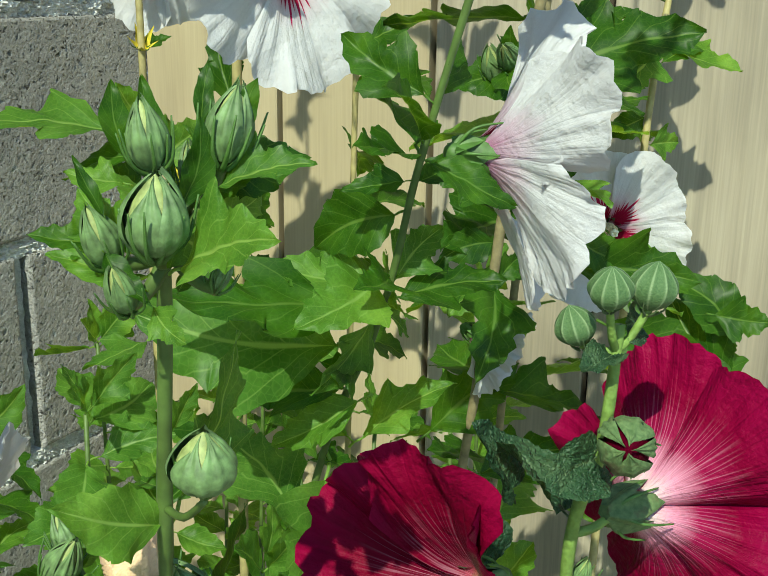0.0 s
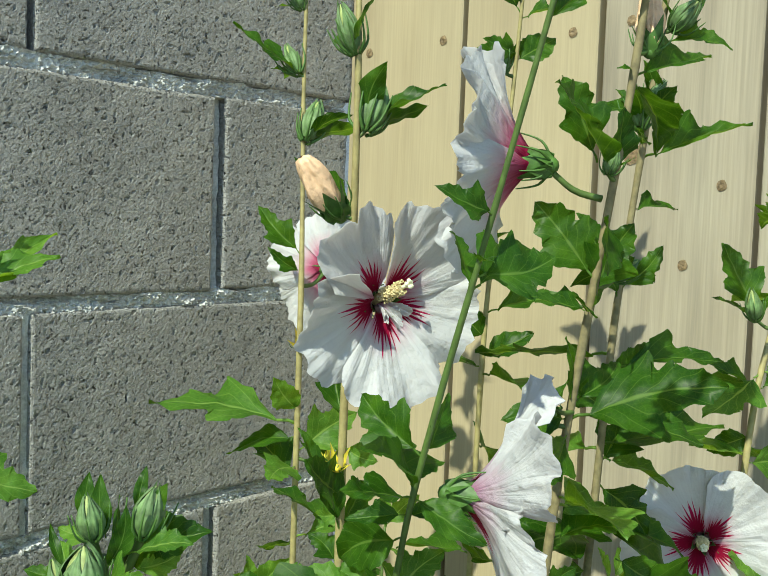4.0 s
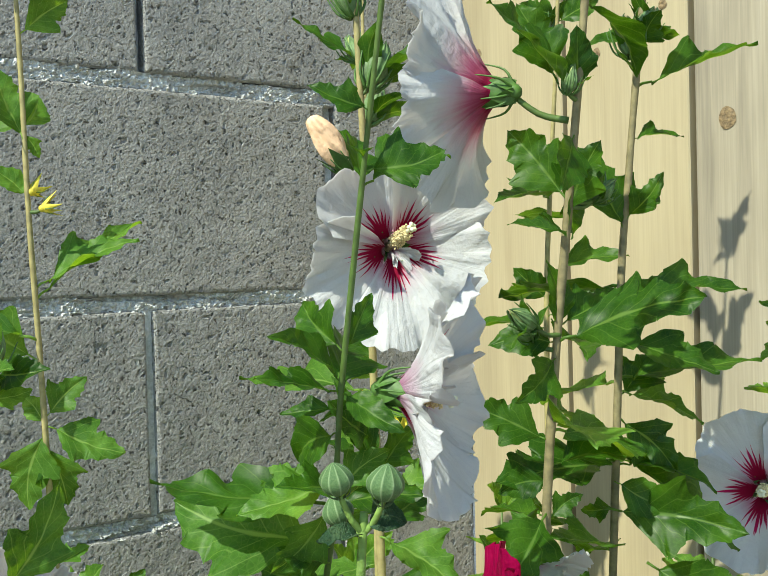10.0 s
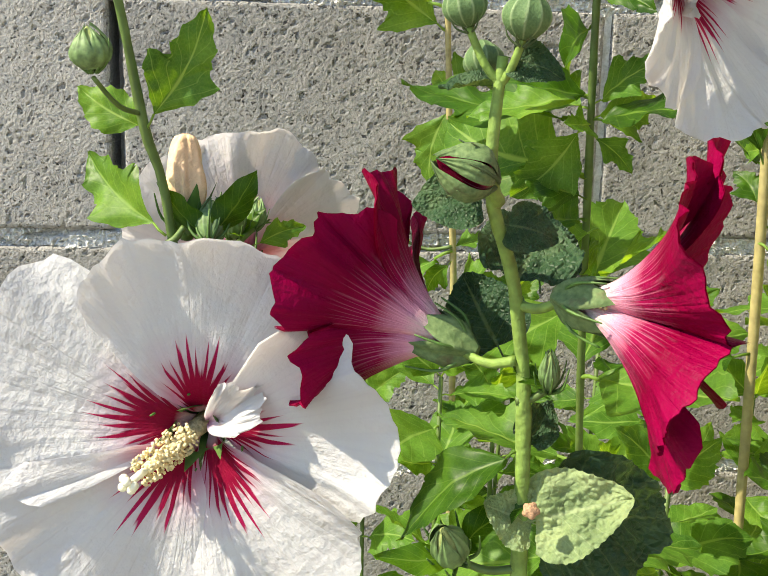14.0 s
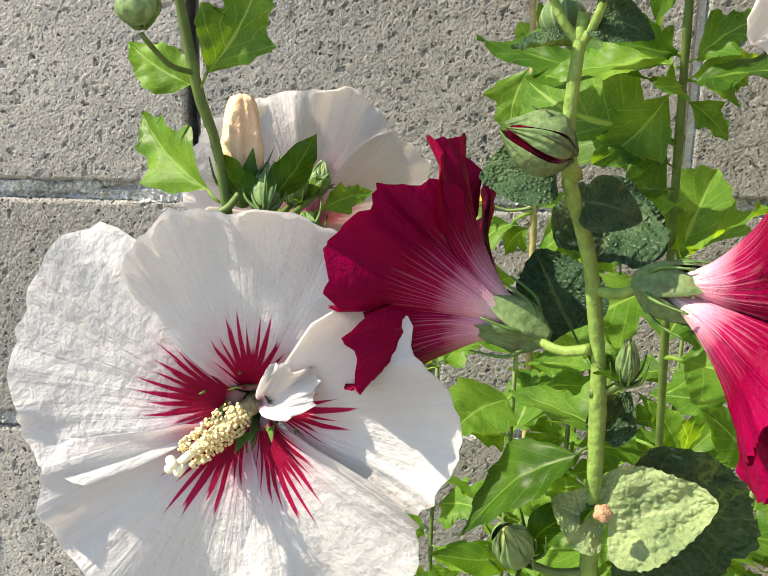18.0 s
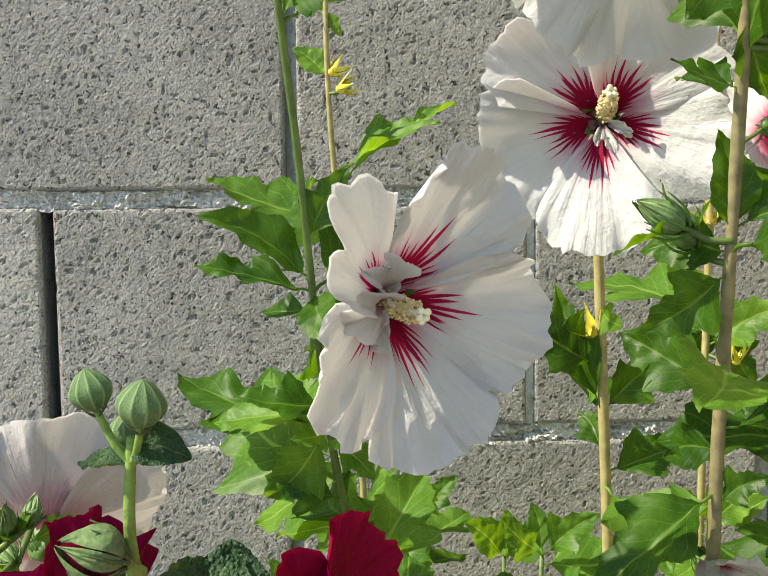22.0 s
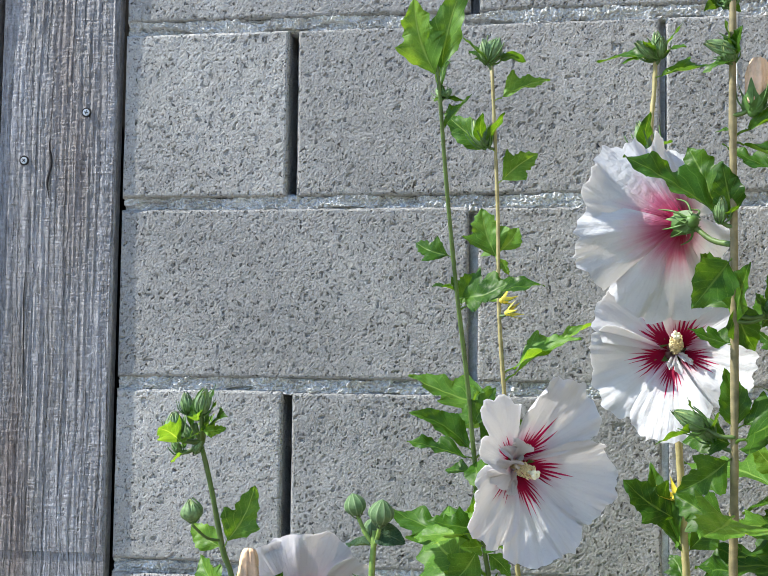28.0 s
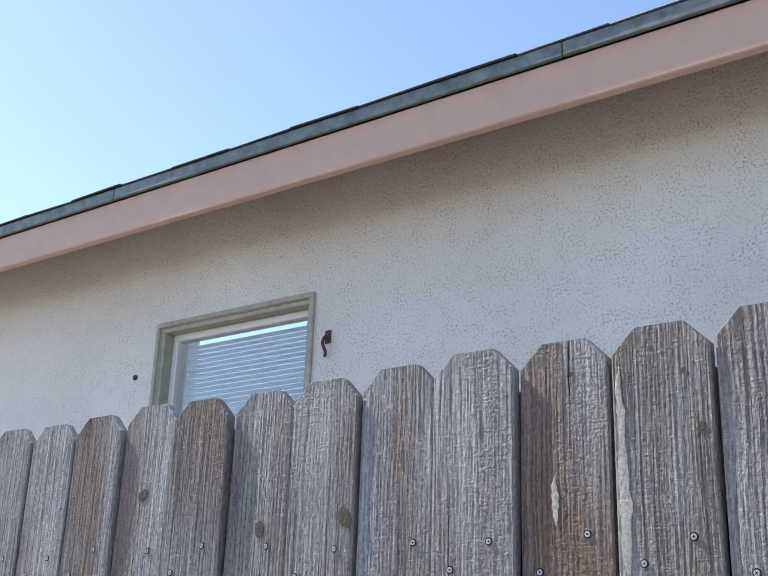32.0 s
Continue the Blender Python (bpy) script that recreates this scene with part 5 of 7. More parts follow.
def bud(plant, at, look_to, size, which=None, label=""):
    body, bract, tips = BUDS[which] if which is not None else pick.choice(BUDS[:3])
    b = shared("bud", body, plant, aim(at, look_to, scale=size), label)
    shared("bract", bract, b, Matrix())
    shared("folded_petals", tips, b, Matrix())
    return b


def wilted_mesh(mat, seed, twist=3.0):
    """A spent bloom rolled into a crumpled cigar."""
    bm = bmesh.new()

    def at(u, v):
        a = 2 * math.pi * v + twist * u
        k = Vector((math.cos(a) * 1.6, math.sin(a) * 1.6, u * 2 + seed))
        k2 = Vector((math.cos(a) * 3.5, math.sin(a) * 3.5, u * 1.4 + seed))
        r = (0.15 + 0.055 * math.sin(math.pi * u ** 0.8) - 0.06 * u ** 8) * (1 + 0.30 * noise.noise(k) + 0.26 * noise.noise(k2) + 0.10 * math.cos(5 * a) + 0.09 * math.cos(11 * a + 3 * u))
        if u > 0.97:
            r *= 0.4
        return Vector((r * math.cos(a), r * math.sin(a), u))
    grid(bm, 28, 52, at, closed=True)
    return mesh_of("spent_bloom", bm, mat)


WILTED, YELLOWED = wilted_mesh(PEACH, 2), wilted_mesh(YELLOW, 5, 1.5)


def spent(plant, at, look_to, size, mesh=None, label="peach-coloured rolled spent bloom"):
    cal = part("calyx", sepal_bm(0.62 * size, 0.22 * size, 0.75), CALYX, plant)
    cal.matrix_basis = aim(at, look_to)
    shared("spent_bloom", mesh or WILTED, cal, Matrix.Scale(size, 4), label)
    part("bract", bract_bm(0.6 * size, 6, 3, 1.2), CALYX, cal)


def yellow_calyx(plant, at, look_to, size):
    cal = part("calyx", sepal_bm(size, 0.20 * size, 1.0), YELLOW, plant, "yellowed empty calyx")
    cal.matrix_basis = aim(at, look_to)
    part("bract", bract_bm(0.8 * size, 6, 4, 1.3), CALYX, cal)


def stem(plant, points, radii, mat, name="stem"):
    bm = bmesh.new()
    tube(bm, smooth_path(points), radii, 10, wobble=0.18)
    return part(name, bm, mat, plant)


def twig(plant, a, b, r=0.0013, mat=None):
    a, b = Vector(a), Vector(b)
    bm = bmesh.new()
    tube(bm, smooth_path([a, a.lerp(b, 0.5) + Vector((0, 0, -0.12 * (b - a).length)), b], 4), (r * 1.15, r * 0.9), 7)
    return part("side_shoot", bm, mat or GREEN_STEM, plant)


def along(points, z):
    ps = [Vector(p) for p in points]
    for a, b in zip(ps, ps[1:]):
        if a.z <= z <= b.z:
            return a.lerp(b, (z - a.z) / (b.z - a.z))
    return ps[-1] if z > ps[-1].z else ps[0]


def leafy(plant, points, z0, z1, gap, size, seed, kind=None, droop=0.1, twins=0.5, buds=0.0):
    """Leaves by turns up a stem between two heights."""
    rng = random.Random(seed)
    z, turn = z0, rng.uniform(0, 6.28)
    while z < z1:
        for k in range(2 if rng.random() < twins else 1):
            a = turn + k * 2.2 + rng.uniform(-0.4, 0.4)
            rise = rng.uniform(-0.35, 0.6) - droop
            d = Vector((math.cos(a), math.sin(a), rise)).normalized()
            s = size * rng.uniform(0.7, 1.2)
            p = along(points, z + rng.uniform(-0.004, 0.004))
            tip = p + d * s
            if tip.y > -0.012 and tip.x < 1:
                d.y = -abs(d.y) * 0.4
                tip = p + d * s
            if tip.x > 0.985:
                d.x = -abs(d.x)
                tip = p + d * s
            leaf(plant, p, tip, (d.x * -0.3 + rng.uniform(-0.3, 0.3), -0.35 + rng.uniform(-0.4, 0.3), 1), rng.uniform(0.85, 1.2), kind)
        if rng.random() < buds:
            a = turn + 1.0
            d = Vector((math.cos(a), math.sin(a), 0.9)).normalized()
            p = along(points, z)
            q = p + d * 0.016
            twig(plant, p, q, 0.0011)
            bud(plant, q, d, rng.uniform(0.012, 0.019))
        turn += 2.4
        z += gap * rng.uniform(0.8, 1.25)


def hibiscus(label):
    return tagged(new("hibiscus_plant"), label, "plant", group="hibiscus plants by the wall")


# ---- the plants in their places ----
# slim stem close to the wall
slim = hibiscus("slim pale-stemmed hibiscus shoot with yellowed calyxes")
SLIM = [(0.470, -0.13, -0.03), (0.465, -0.138, 0.7), (0.458, -0.144, 1.0), (0.450, -0.155, 1.1), (0.443, -0.164, 1.2), (0.436, -0.171, 1.3), (0.434, -0.170, 1.4), (0.428, -0.174, 1.53)]
stem(slim, SLIM, (0.0029, 0.0015), TAN_STEM)
# front left shoot
front = hibiscus("short hibiscus shoot with bud clusters and a peach spent bloom")
FRONT = [(0.33, -0.50, -0.03), (0.318, -0.520, 0.8), (0.302, -0.536, 1.09), (0.292, -0.545, 1.153), (0.2855, -0.552, 1.193), (0.279, -0.558, 1.222)]
stem(front, FRONT, (0.0021, 0.0012), GREEN_STEM)
bud(front, (0.2805, -0.5630, 1.1685), (-0.10, -0.10, 1), 0.0122, 4)
twig(front, (0.292, -0.545, 1.155), (0.2805, -0.563, 1.166), 0.0008)
# leaves and long bracts round the topmost buds
leaf(front, (0.2852, -0.5468, 1.2222), (0.2793, -0.5365, 1.2256), (-0.35, -0.75, 0.55), 1.0, PALES[:5])
leaf(front, (0.2798, -0.5467, 1.2129), (0.2685, -0.5391, 1.2174), (-0.35, -0.75, 0.55), 0.9, LEAVES[:5])
leaf(front, (0.2813, -0.5574, 1.2162), (0.2787, -0.5728, 1.2145), (-0.35, -0.75, 0.55), 1.35, PALES[:5])
leaf(front, (0.291, -0.5574, 1.2247), (0.2979, -0.5739, 1.2294), (-0.35, -0.75, 0.55), 1.1, LEAVES[7:])
leaf(front, (0.2858, -0.5557, 1.2182), (0.2898, -0.5693, 1.2253), (-0.35, -0.75, 0.55), 0.9, LEAVES[:5])
leaf(front, (0.2801, -0.5575, 1.2265), (0.28, -0.5563, 1.2419), (-0.35, -0.75, 0.55), 1.0, LANCES)
leaf(front, (0.2776, -0.5617, 1.2198), (0.28, -0.5656, 1.2356), (-0.35, -0.75, 0.55), 1.0, LANCES)
leaf(front, (0.2693, -0.5525, 1.2147), (0.2691, -0.5622, 1.2074), (-0.35, -0.75, 0.55), 1.1, LANCES)
leaf(front, (0.2877, -0.56, 1.232), (0.2912, -0.5594, 1.2437), (-0.35, -0.75, 0.55), 0.8, LANCES)
leaf(front, (0.2865, -0.5676, 1.2316), (0.2889, -0.5707, 1.2417), (-0.35, -0.75, 0.55), 1.1, LANCES)
leaf(front, (0.2708, -0.5524, 1.2196), (0.2702, -0.5485, 1.23), (-0.35, -0.75, 0.55), 0.7, LANCES)
leaf(front, (0.281, -0.549, 1.2273), (0.2824, -0.5474, 1.2407), (-0.35, -0.75, 0.55), 1.2, LANCES)
leaf(front, (0.2837, -0.5565, 1.2038), (0.2847, -0.56, 1.2091), (-0.35, -0.75, 0.55), 1.2, LANCES)
# tall dark green stem
tall = hibiscus("tall dark-green hibiscus stem carrying a white bloom")
TALL = [(0.50, -0.42, -0.03), (0.475, -0.45, 0.8), (0.455, -0.485, 1.05), (0.441, -0.523, 1.15), (0.436, -0.537, 1.2), (0.432, -0.553, 1.25), (0.427, -0.571, 1.3), (0.423, -0.588, 1.35), (0.420, -0.604, 1.40), (0.419, -0.607, 1.412)]
stem(tall, TALL, (0.0017, 0.0009), GREEN_STEM)
# bud-topped pair near the corner
pair_a = hibiscus("hibiscus stem with budded top and a starred white bloom")
PAIR_A = [(0.60, -0.35, -0.03), (0.585, -0.37, 0.8), (0.567, -0.386, 1.2), (0.557, -0.397, 1.3), (0.547, -0.405, 1.4), (0.550, -0.400, 1.45), (0.551, -0.399, 1.475)]
stem(pair_a, PAIR_A, (0.0030, 0.0013), TAN_STEM)
pair_b = hibiscus("slender hibiscus stem with dense bud clusters near the corner")
PAIR_B = [(0.66, -0.26, -0.03), (0.663, -0.257, 0.8), (0.666, -0.254, 1.2), (0.670, -0.249, 1.3), (0.673, -0.243, 1.4), (0.675, -0.241, 1.49)]
stem(pair_b, PAIR_B, (0.0029, 0.0012), TAN_STEM)
# stout woody stems on the open side
stout = hibiscus("stout woody hibiscus stem with a half-turned white bloom")
STOUT = [(0.60, -0.44, -0.03), (0.59, -0.48, 0.8), (0.580, -0.512, 1.1), (0.579, -0.523, 1.2), (0.577, -0.539, 1.3), (0.574, -0.555, 1.4), (0.574, -0.558, 1.45), (0.574, -0.562, 1.62)]
stem(stout, STOUT, (0.0028, 0.0017), BROWN_STEM)
second = hibiscus("woody hibiscus stem with leafy budded top")
SECOND = [(0.66, -0.46, -0.03), (0.645, -0.49, 0.8), (0.643, -0.511, 1.2), (0.646, -0.518, 1.3), (0.648, -0.529, 1.4), (0.656, -0.535, 1.5), (0.665, -0.54, 1.60)]
stem(second, SECOND, (0.0026, 0.0014), BROWN_STEM)
rear = hibiscus("hibiscus stem standing before the buff fence")
REAR = [(0.75, -0.34, -0.03), (0.746, -0.355, 0.9), (0.744, -0.361, 1.2), (0.744, -0.367, 1.3), (0.742, -0.378, 1.4), (0.741, -0.388, 1.535)]
stem(rear, REAR, (0.0026, 0.0012), TAN_STEM)
edge_plant = hibiscus("leaning hibiscus stem with an open bloom by the buff fence")
EDGE = [(0.72, -0.52, -0.03), (0.76, -0.53, 0.8), (0.79, -0.535, 1.1), (0.812, -0.535, 1.2), (0.835, -0.536, 1.25), (0.859, -0.536, 1.3), (0.885, -0.537, 1.36), (0.90, -0.537, 1.42)]
stem(edge_plant, EDGE, (0.0031, 0.0012), TAN_STEM)

# blooms
flower(front, (0.3125, -0.557, 1.060), (-0.20, -0.97, -0.06), 0.069, 1, -2, 80, frill=0.8, label="large flat white bloom with crimson star", opens=(84, 86, 84, 80, 80), halves=(42, 43, 44, 40, 42), turns=(0, 4, 2, 2, -2), sizes=(0.98, 1.05, 1.04, 1.0, 0.96), curls=(-14, -10, -6, 10, -10), inner=((-46, 0.46, 66, 24),), column=(-0.62, -0.72, -0.34))
flower(front, (0.319, -0.452, 1.089), (-0.16, 0.90, 0.40), 0.055, 2, 10, 76, "blush", 1.0, label="pale pink-white bloom seen from behind", halves=(50,) * 5, curls=(-20, -10, -20, -10, -20))
twig(front, (0.301, -0.552, 1.06), (0.316, -0.455, 1.10), 0.0016)
flower(tall, (0.453, -0.545, 1.204), (0.66, -0.74, -0.10), 0.056, 3, -26, 62, frill=1.3, point=0.24, halves=(42, 38, 40, 42, 46), opens=(62, 66, 70, 60, 58), turns=(0, 6, 6, 4, 0), sizes=(1.04, 0.92, 0.95, 1.0, 1.02), inner=((80, 0.52, 50, 26), (118, 0.56, 58, 28), (40, 0.36, 40, 18), (160, 0.40, 52, 16)), column=(0.55, -0.80, -0.14), label="white bloom with crumpled inner petals")
flower(pair_a, (0.563, -0.408, 1.266), (-0.33, -0.93, 0.02), 0.059, 4, 36, 80, frill=1.5, halves=(46, 46, 38, 42, 46), opens=(82, 82, 78, 80, 76), sizes=(1.0, 0.98, 1.06, 0.96, 1.08), curls=(-26, -16, 14, -12, -10), furls=(0.3, 0.2, 0.2, 0, 0.2), inner=((170, 0.34, 44, 15), (212, 0.32, 50, 15), (140, 0.26, 44, 13)), column=(-0.12, -0.90, 0.36), label="white bloom with crimson star")
flower(stout, (0.556, -0.518, 1.340), (-0.45, 0.87, 0.05), 0.064, 5, 30, 60, "pink", 1.5, halves=(46, 46, 44, 42, 46), curls=(20, 0, 30, 10, 20), opens=(62, 58, 64, 58, 62), label="white bloom turned to the wall")
twig(stout, (0.577, -0.538, 1.325), (0.556, -0.517, 1.341), 0.0016)
flower(pair_b, (0.705, -0.243, 1.272), (0.72, 0.66, -0.12), 0.054, 6, 0, 66, "pink", 1.3, label="white bloom seen from behind")
twig(pair_b, (0.668, -0.252, 1.26), (0.70, -0.246, 1.27), 0.0015)
flower(edge_plant, (0.769, -0.521, 1.112), (-0.88, -0.42, 0.08), 0.053, 7, 25, 82, frill=0.9, halves=(46, 44, 46, 44, 46), curls=(-10, 0, -15, 0, -10), label="white bloom with crimson star by the fence")
flower(stout, (0.578, -0.503, 1.100), (0.30, -0.80, -0.50), 0.030, 8, 0, 45, "white", 1.4, label="small half-open white bloom low in the leaves", pistil=False)

# hollyhock
holly = tagged(new("hollyhock_plant"), "hollyhock with two crimson blooms and ribbed green pods", "plant")
HOLLY = [(0.41, -0.58, -0.03), (0.41, -0.592, 0.7), (0.406, -0.60, 1.03), (0.401, -0.602, 1.105), (0.390, -0.611, 1.141), (0.391, -0.613, 1.175)]
stem(holly, HOLLY, (0.0029, 0.0014), FUR_STEM)


def pod(at, look_to, size, label="ribbed pale-green hollyhock bud"):
    bm = bmesh.new()

    def body(u, v):
        a = 2 * math.pi * v
        seam = abs(math.cos(5 * a))
        r = 0.62 * math.sin(math.pi * min(1, 0.03 + 0.97 * u ** 0.95)) ** 0.62 * (0.93 + 0.10 * seam ** 6 * min(1, u * 1.6))
        return Vector((r * math.cos(a), r * math.sin(a), u * 1.12 + 0.10 * u ** 6))
    grid(bm, 14, 60, body, closed=True)
    b = part("bud", bm, POD, holly, label)
    b.matrix_basis = aim(at, look_to, scale=size)
    part("bract", bract_bm(0.8, 6, 2, 1.1), CALYX_PALE, b)
    twig(holly, along(HOLLY, 1.168), at, 0.0011, FUR_STEM)


def opening_bud(plant, at, look_to, size):
    """A bud whose green sepals have just parted over the rolled crimson petals."""
    body, bract, tips = bud_meshes(6, 1.8, 0.80, (BUD_DOWN, CALYX_PALE, DARK_PETAL), 8.0, (0, 2))
    b = shared("bud", body, plant, aim(at, look_to, scale=size), "half-open hollyhock bud showing crimson")
    shared("bract", bract, b, Matrix())
    shared("folded_petals", tips, b, Matrix.Diagonal((0.97, 0.97, 1.0, 1)), "dark crimson rolled petals")


pod((0.3820, -0.6120, 1.182), (-0.25, -0.05, 1), 0.0093)
pod((0.3945, -0.6190, 1.179), (0.10, -0.12, 1), 0.0104)
pod((0.3885, -0.6040, 1.169), (-0.1, 0.35, 1), 0.0090)
flower(holly, (0.388, -0.586, 1.092), (-0.84, 0.46, 0.26), 0.056, 11, 10, 52, "red", 1.25, "deep crimson trumpet bloom", halves=(46, 44, 46, 46, 44), curls=(30, 10, 25, 20, 10), sizes=(1, 1, 1, 0.9, 1), throat=0.3)
twig(holly, (0.401, -0.602, 1.092), (0.388, -0.588, 1.091), 0.0014, FUR_STEM)
flower(holly, (0.413, -0.612, 1.112), (0.85, -0.50, -0.12), 0.053, 12, 40, 66, "red", 1.0, "deep crimson bloom with pale throat", halves=(40, 38, 42, 36, 40), opens=(62, 52, 60, 70, 70), curls=(25, -10, 20, 30, 20), furls=(0.3, 0.4, 0, 0.2, 0), sizes=(1, 0.92, 1.02, 1.1, 1.05), throat=0.3)
twig(holly, (0.401, -0.602, 1.108), (0.411, -0.612, 1.112), 0.0014, FUR_STEM)
opening_bud(holly, (0.3885, -0.6175, 1.1440), (-0.93, -0.22, 0.34), 0.0160)
twig(holly, (0.392, -0.611, 1.138), (0.389, -0.6172, 1.144), 0.0018, FUR_STEM)

# low leafy shoots
LOW = random.Random(61)


def low_shoot(x, y, high, seed):
    plant = hibiscus("low bright-green leafy hibiscus shoot")
    ps = [(x + LOW.uniform(-0.04, 0.04), y, -0.03), (x + LOW.uniform(-0.02, 0.02), y, high * 0.5), (x, y + LOW.uniform(-0.02, 0.02), high)]
    stem(plant, ps, (0.0028, 0.0013), GREEN_STEM)
    leafy(plant, ps, 0.50, high, 0.024, 0.047, seed, PALES if seed % 3 else MIXED, droop=-0.05, twins=0.7)
    for k in range(3):
        a = 2.1 * k + seed
        leaf(plant, ps[-1], Vector(ps[-1]) + Vector((math.cos(a) * 0.03, math.sin(a) * 0.02 - 0.01, 0.03)), (0, -0.8, 0.5), 0.9, PALES)


for seed, (x, y, high) in enumerate(((0.39, -0.22, 0.95), (0.47, -0.26, 0.97), (0.55, -0.20, 0.99), (0.62, -0.30, 0.98), (0.70, -0.18, 1.0), (0.80, -0.24, 1.0), (0.88, -0.16, 1.02), (0.52, -0.34, 0.94), (0.74, -0.44, 0.98), (0.87, -0.40, 1.03), (0.66, -0.40, 1.0), (0.44, -0.38, 0.92), (0.90, -0.55, 1.0), (0.36, -0.40, 0.90), (0.58, -0.47, 0.95), (0.47, -0.47, 0.93), (0.52, -0.42, 0.98), (0.61, -0.40, 1.0), (0.43, -0.30, 0.99), (0.56, -0.28, 1.02), (0.50, -0.16, 1.0))):
    low_shoot(x, y, high, 100 + seed)

# leaves by turns
leafy(slim, SLIM, 0.30, 1.02, 0.05, 0.06, 21, PALES)
leafy(front, FRONT, 0.30, 0.97, 0.045, 0.055, 22, PALES)
leafy(tall, TALL, 0.30, 1.10, 0.040, 0.062, 23, PALES)
leafy(pair_a, PAIR_A, 0.30, 1.15, 0.045, 0.065, 24, MIXED)
leafy(pair_b, PAIR_B, 0.30, 1.15, 0.045, 0.06, 25, MIXED)
leafy(stout, STOUT, 0.30, 1.20, 0.045, 0.07, 26, MIXED)
leafy(second, SECOND, 0.30, 1.25, 0.045, 0.07, 27, MIXED)
leafy(rear, REAR, 0.30, 1.30, 0.045, 0.06, 28)
leafy(edge_plant, EDGE, 0.30, 1.40, 0.05, 0.05, 29, MIXED)
leafy(holly, HOLLY, 0.30, 0.90, 0.06, 0.045, 30, FELTS)


# ---- leaves and buds, plant by plant ----
leaf(tall, (0.420, -0.604, 1.400), (0.407, -0.616, 1.443), (-0.24, -1.03, 0.15), 0.9, PALES)
leaf(tall, (0.420, -0.605, 1.404), (0.432, -0.622, 1.448), (-0.06, -0.87, 0.34), 0.6, PALES)
leaf(tall, (0.422, -0.602, 1.395), (0.419, -0.603, 1.403), (-0.08, 1.41, -0.02), 1.2, LANCES)
leaf(tall, (0.422, -0.602, 1.395), (0.417, -0.592, 1.395), (-0.06, 0.13, 1.41), 1.2, LANCES)
bud(tall, (0.422, -0.602, 1.395), (-0.34, 0.70, 0.63), 0.0098)
leaf(tall, (0.423, -0.602, 1.395), (0.419, -0.597, 1.400), (1.28, -0.03, 0.60), 1.2, LANCES)
leaf(tall, (0.423, -0.602, 1.395), (0.432, -0.600, 1.395), (-0.43, 0.45, 1.27), 1.2, LANCES)
bud(tall, (0.423, -0.602, 1.395), (0.43, 0.48, 0.77), 0.0065)
leaf(tall, (0.426, -0.576, 1.314), (0.404, -0.573, 1.325), (-0.18, -0.87, 0.27), 0.9)
leaf(tall, (0.428, -0.566, 1.286), (0.439, -0.556, 1.311), (-0.07, -1.02, 0.28), 0.9)
leaf(tall, (0.428, -0.566, 1.286), (0.469, -0.572, 1.308), (-0.25, -0.59, 0.94), 0.9)
leaf(tall, (0.427, -0.570, 1.297), (0.416, -0.584, 1.301), (-0.31, -0.49, 0.78), 0.7)
leaf(tall, (0.436, -0.538, 1.204), (0.397, -0.535, 1.214), (-0.06, -0.59, 1.00), 0.7)
leaf(tall, (0.435, -0.539, 1.208), (0.407, -0.548, 1.234), (-0.10, -0.63, 0.89), 0.7)
leaf(tall, (0.434, -0.544, 1.221), (0.447, -0.550, 1.244), (0.07, -1.06, 0.27), 0.9)
leaf(tall, (0.436, -0.536, 1.197), (0.416, -0.522, 1.199), (-0.29, -0.66, 0.77), 0.7)
leaf(tall, (0.440, -0.527, 1.164), (0.398, -0.516, 1.159), (0.02, -0.63, 0.80), 1.0, MIXED)
leaf(tall, (0.440, -0.526, 1.162), (0.412, -0.534, 1.174), (-0.07, -0.68, 0.91), 1.0, MIXED)
leaf(tall, (0.440, -0.524, 1.155), (0.416, -0.512, 1.126), (0.21, -0.95, 0.39), 1.0, MIXED)
leaf(tall, (0.441, -0.524, 1.154), (0.429, -0.539, 1.156), (-0.19, -0.85, 0.33), 1.0, MIXED)
leaf(tall, (0.441, -0.523, 1.151), (0.456, -0.528, 1.138), (0.20, -0.98, 0.35), 1.0, MIXED)
leaf(tall, (0.436, -0.538, 1.204), (0.469, -0.510, 1.230), (-0.38, -0.96, 0.14), 1.0)
leaf(tall, (0.436, -0.536, 1.196), (0.450, -0.542, 1.202), (0.15, -0.64, 0.70), 0.8)
leaf(tall, (0.440, -0.526, 1.160), (0.459, -0.538, 1.179), (0.05, -0.61, 0.79), 1.0, MIXED)
leaf(tall, (0.440, -0.525, 1.156), (0.468, -0.513, 1.164), (-0.26, -1.06, 0.12), 1.0, MIXED)
leaf(tall, (0.444, -0.514, 1.127), (0.420, -0.518, 1.138), (-0.12, -1.10, 0.11), 1.1, MIXED)
leaf(tall, (0.443, -0.517, 1.135), (0.399, -0.453, 1.154), (0.07, -1.15, 0.26), 1.1, MIXED)
leaf(tall, (0.428, -0.568, 1.292), (0.452, -0.588, 1.302), (-0.76, -0.39, 0.24), 1.2)
leaf(tall, (0.434, -0.544, 1.221), (0.429, -0.513, 1.244), (-0.92, -0.68, 0.18), 0.9)
leaf(tall, (0.436, -0.538, 1.204), (0.442, -0.568, 1.197), (-0.50, -0.03, 0.87), 0.7)
leaf(tall, (0.437, -0.533, 1.187), (0.430, -0.501, 1.172), (-0.74, -0.48, 0.30), 1.0)
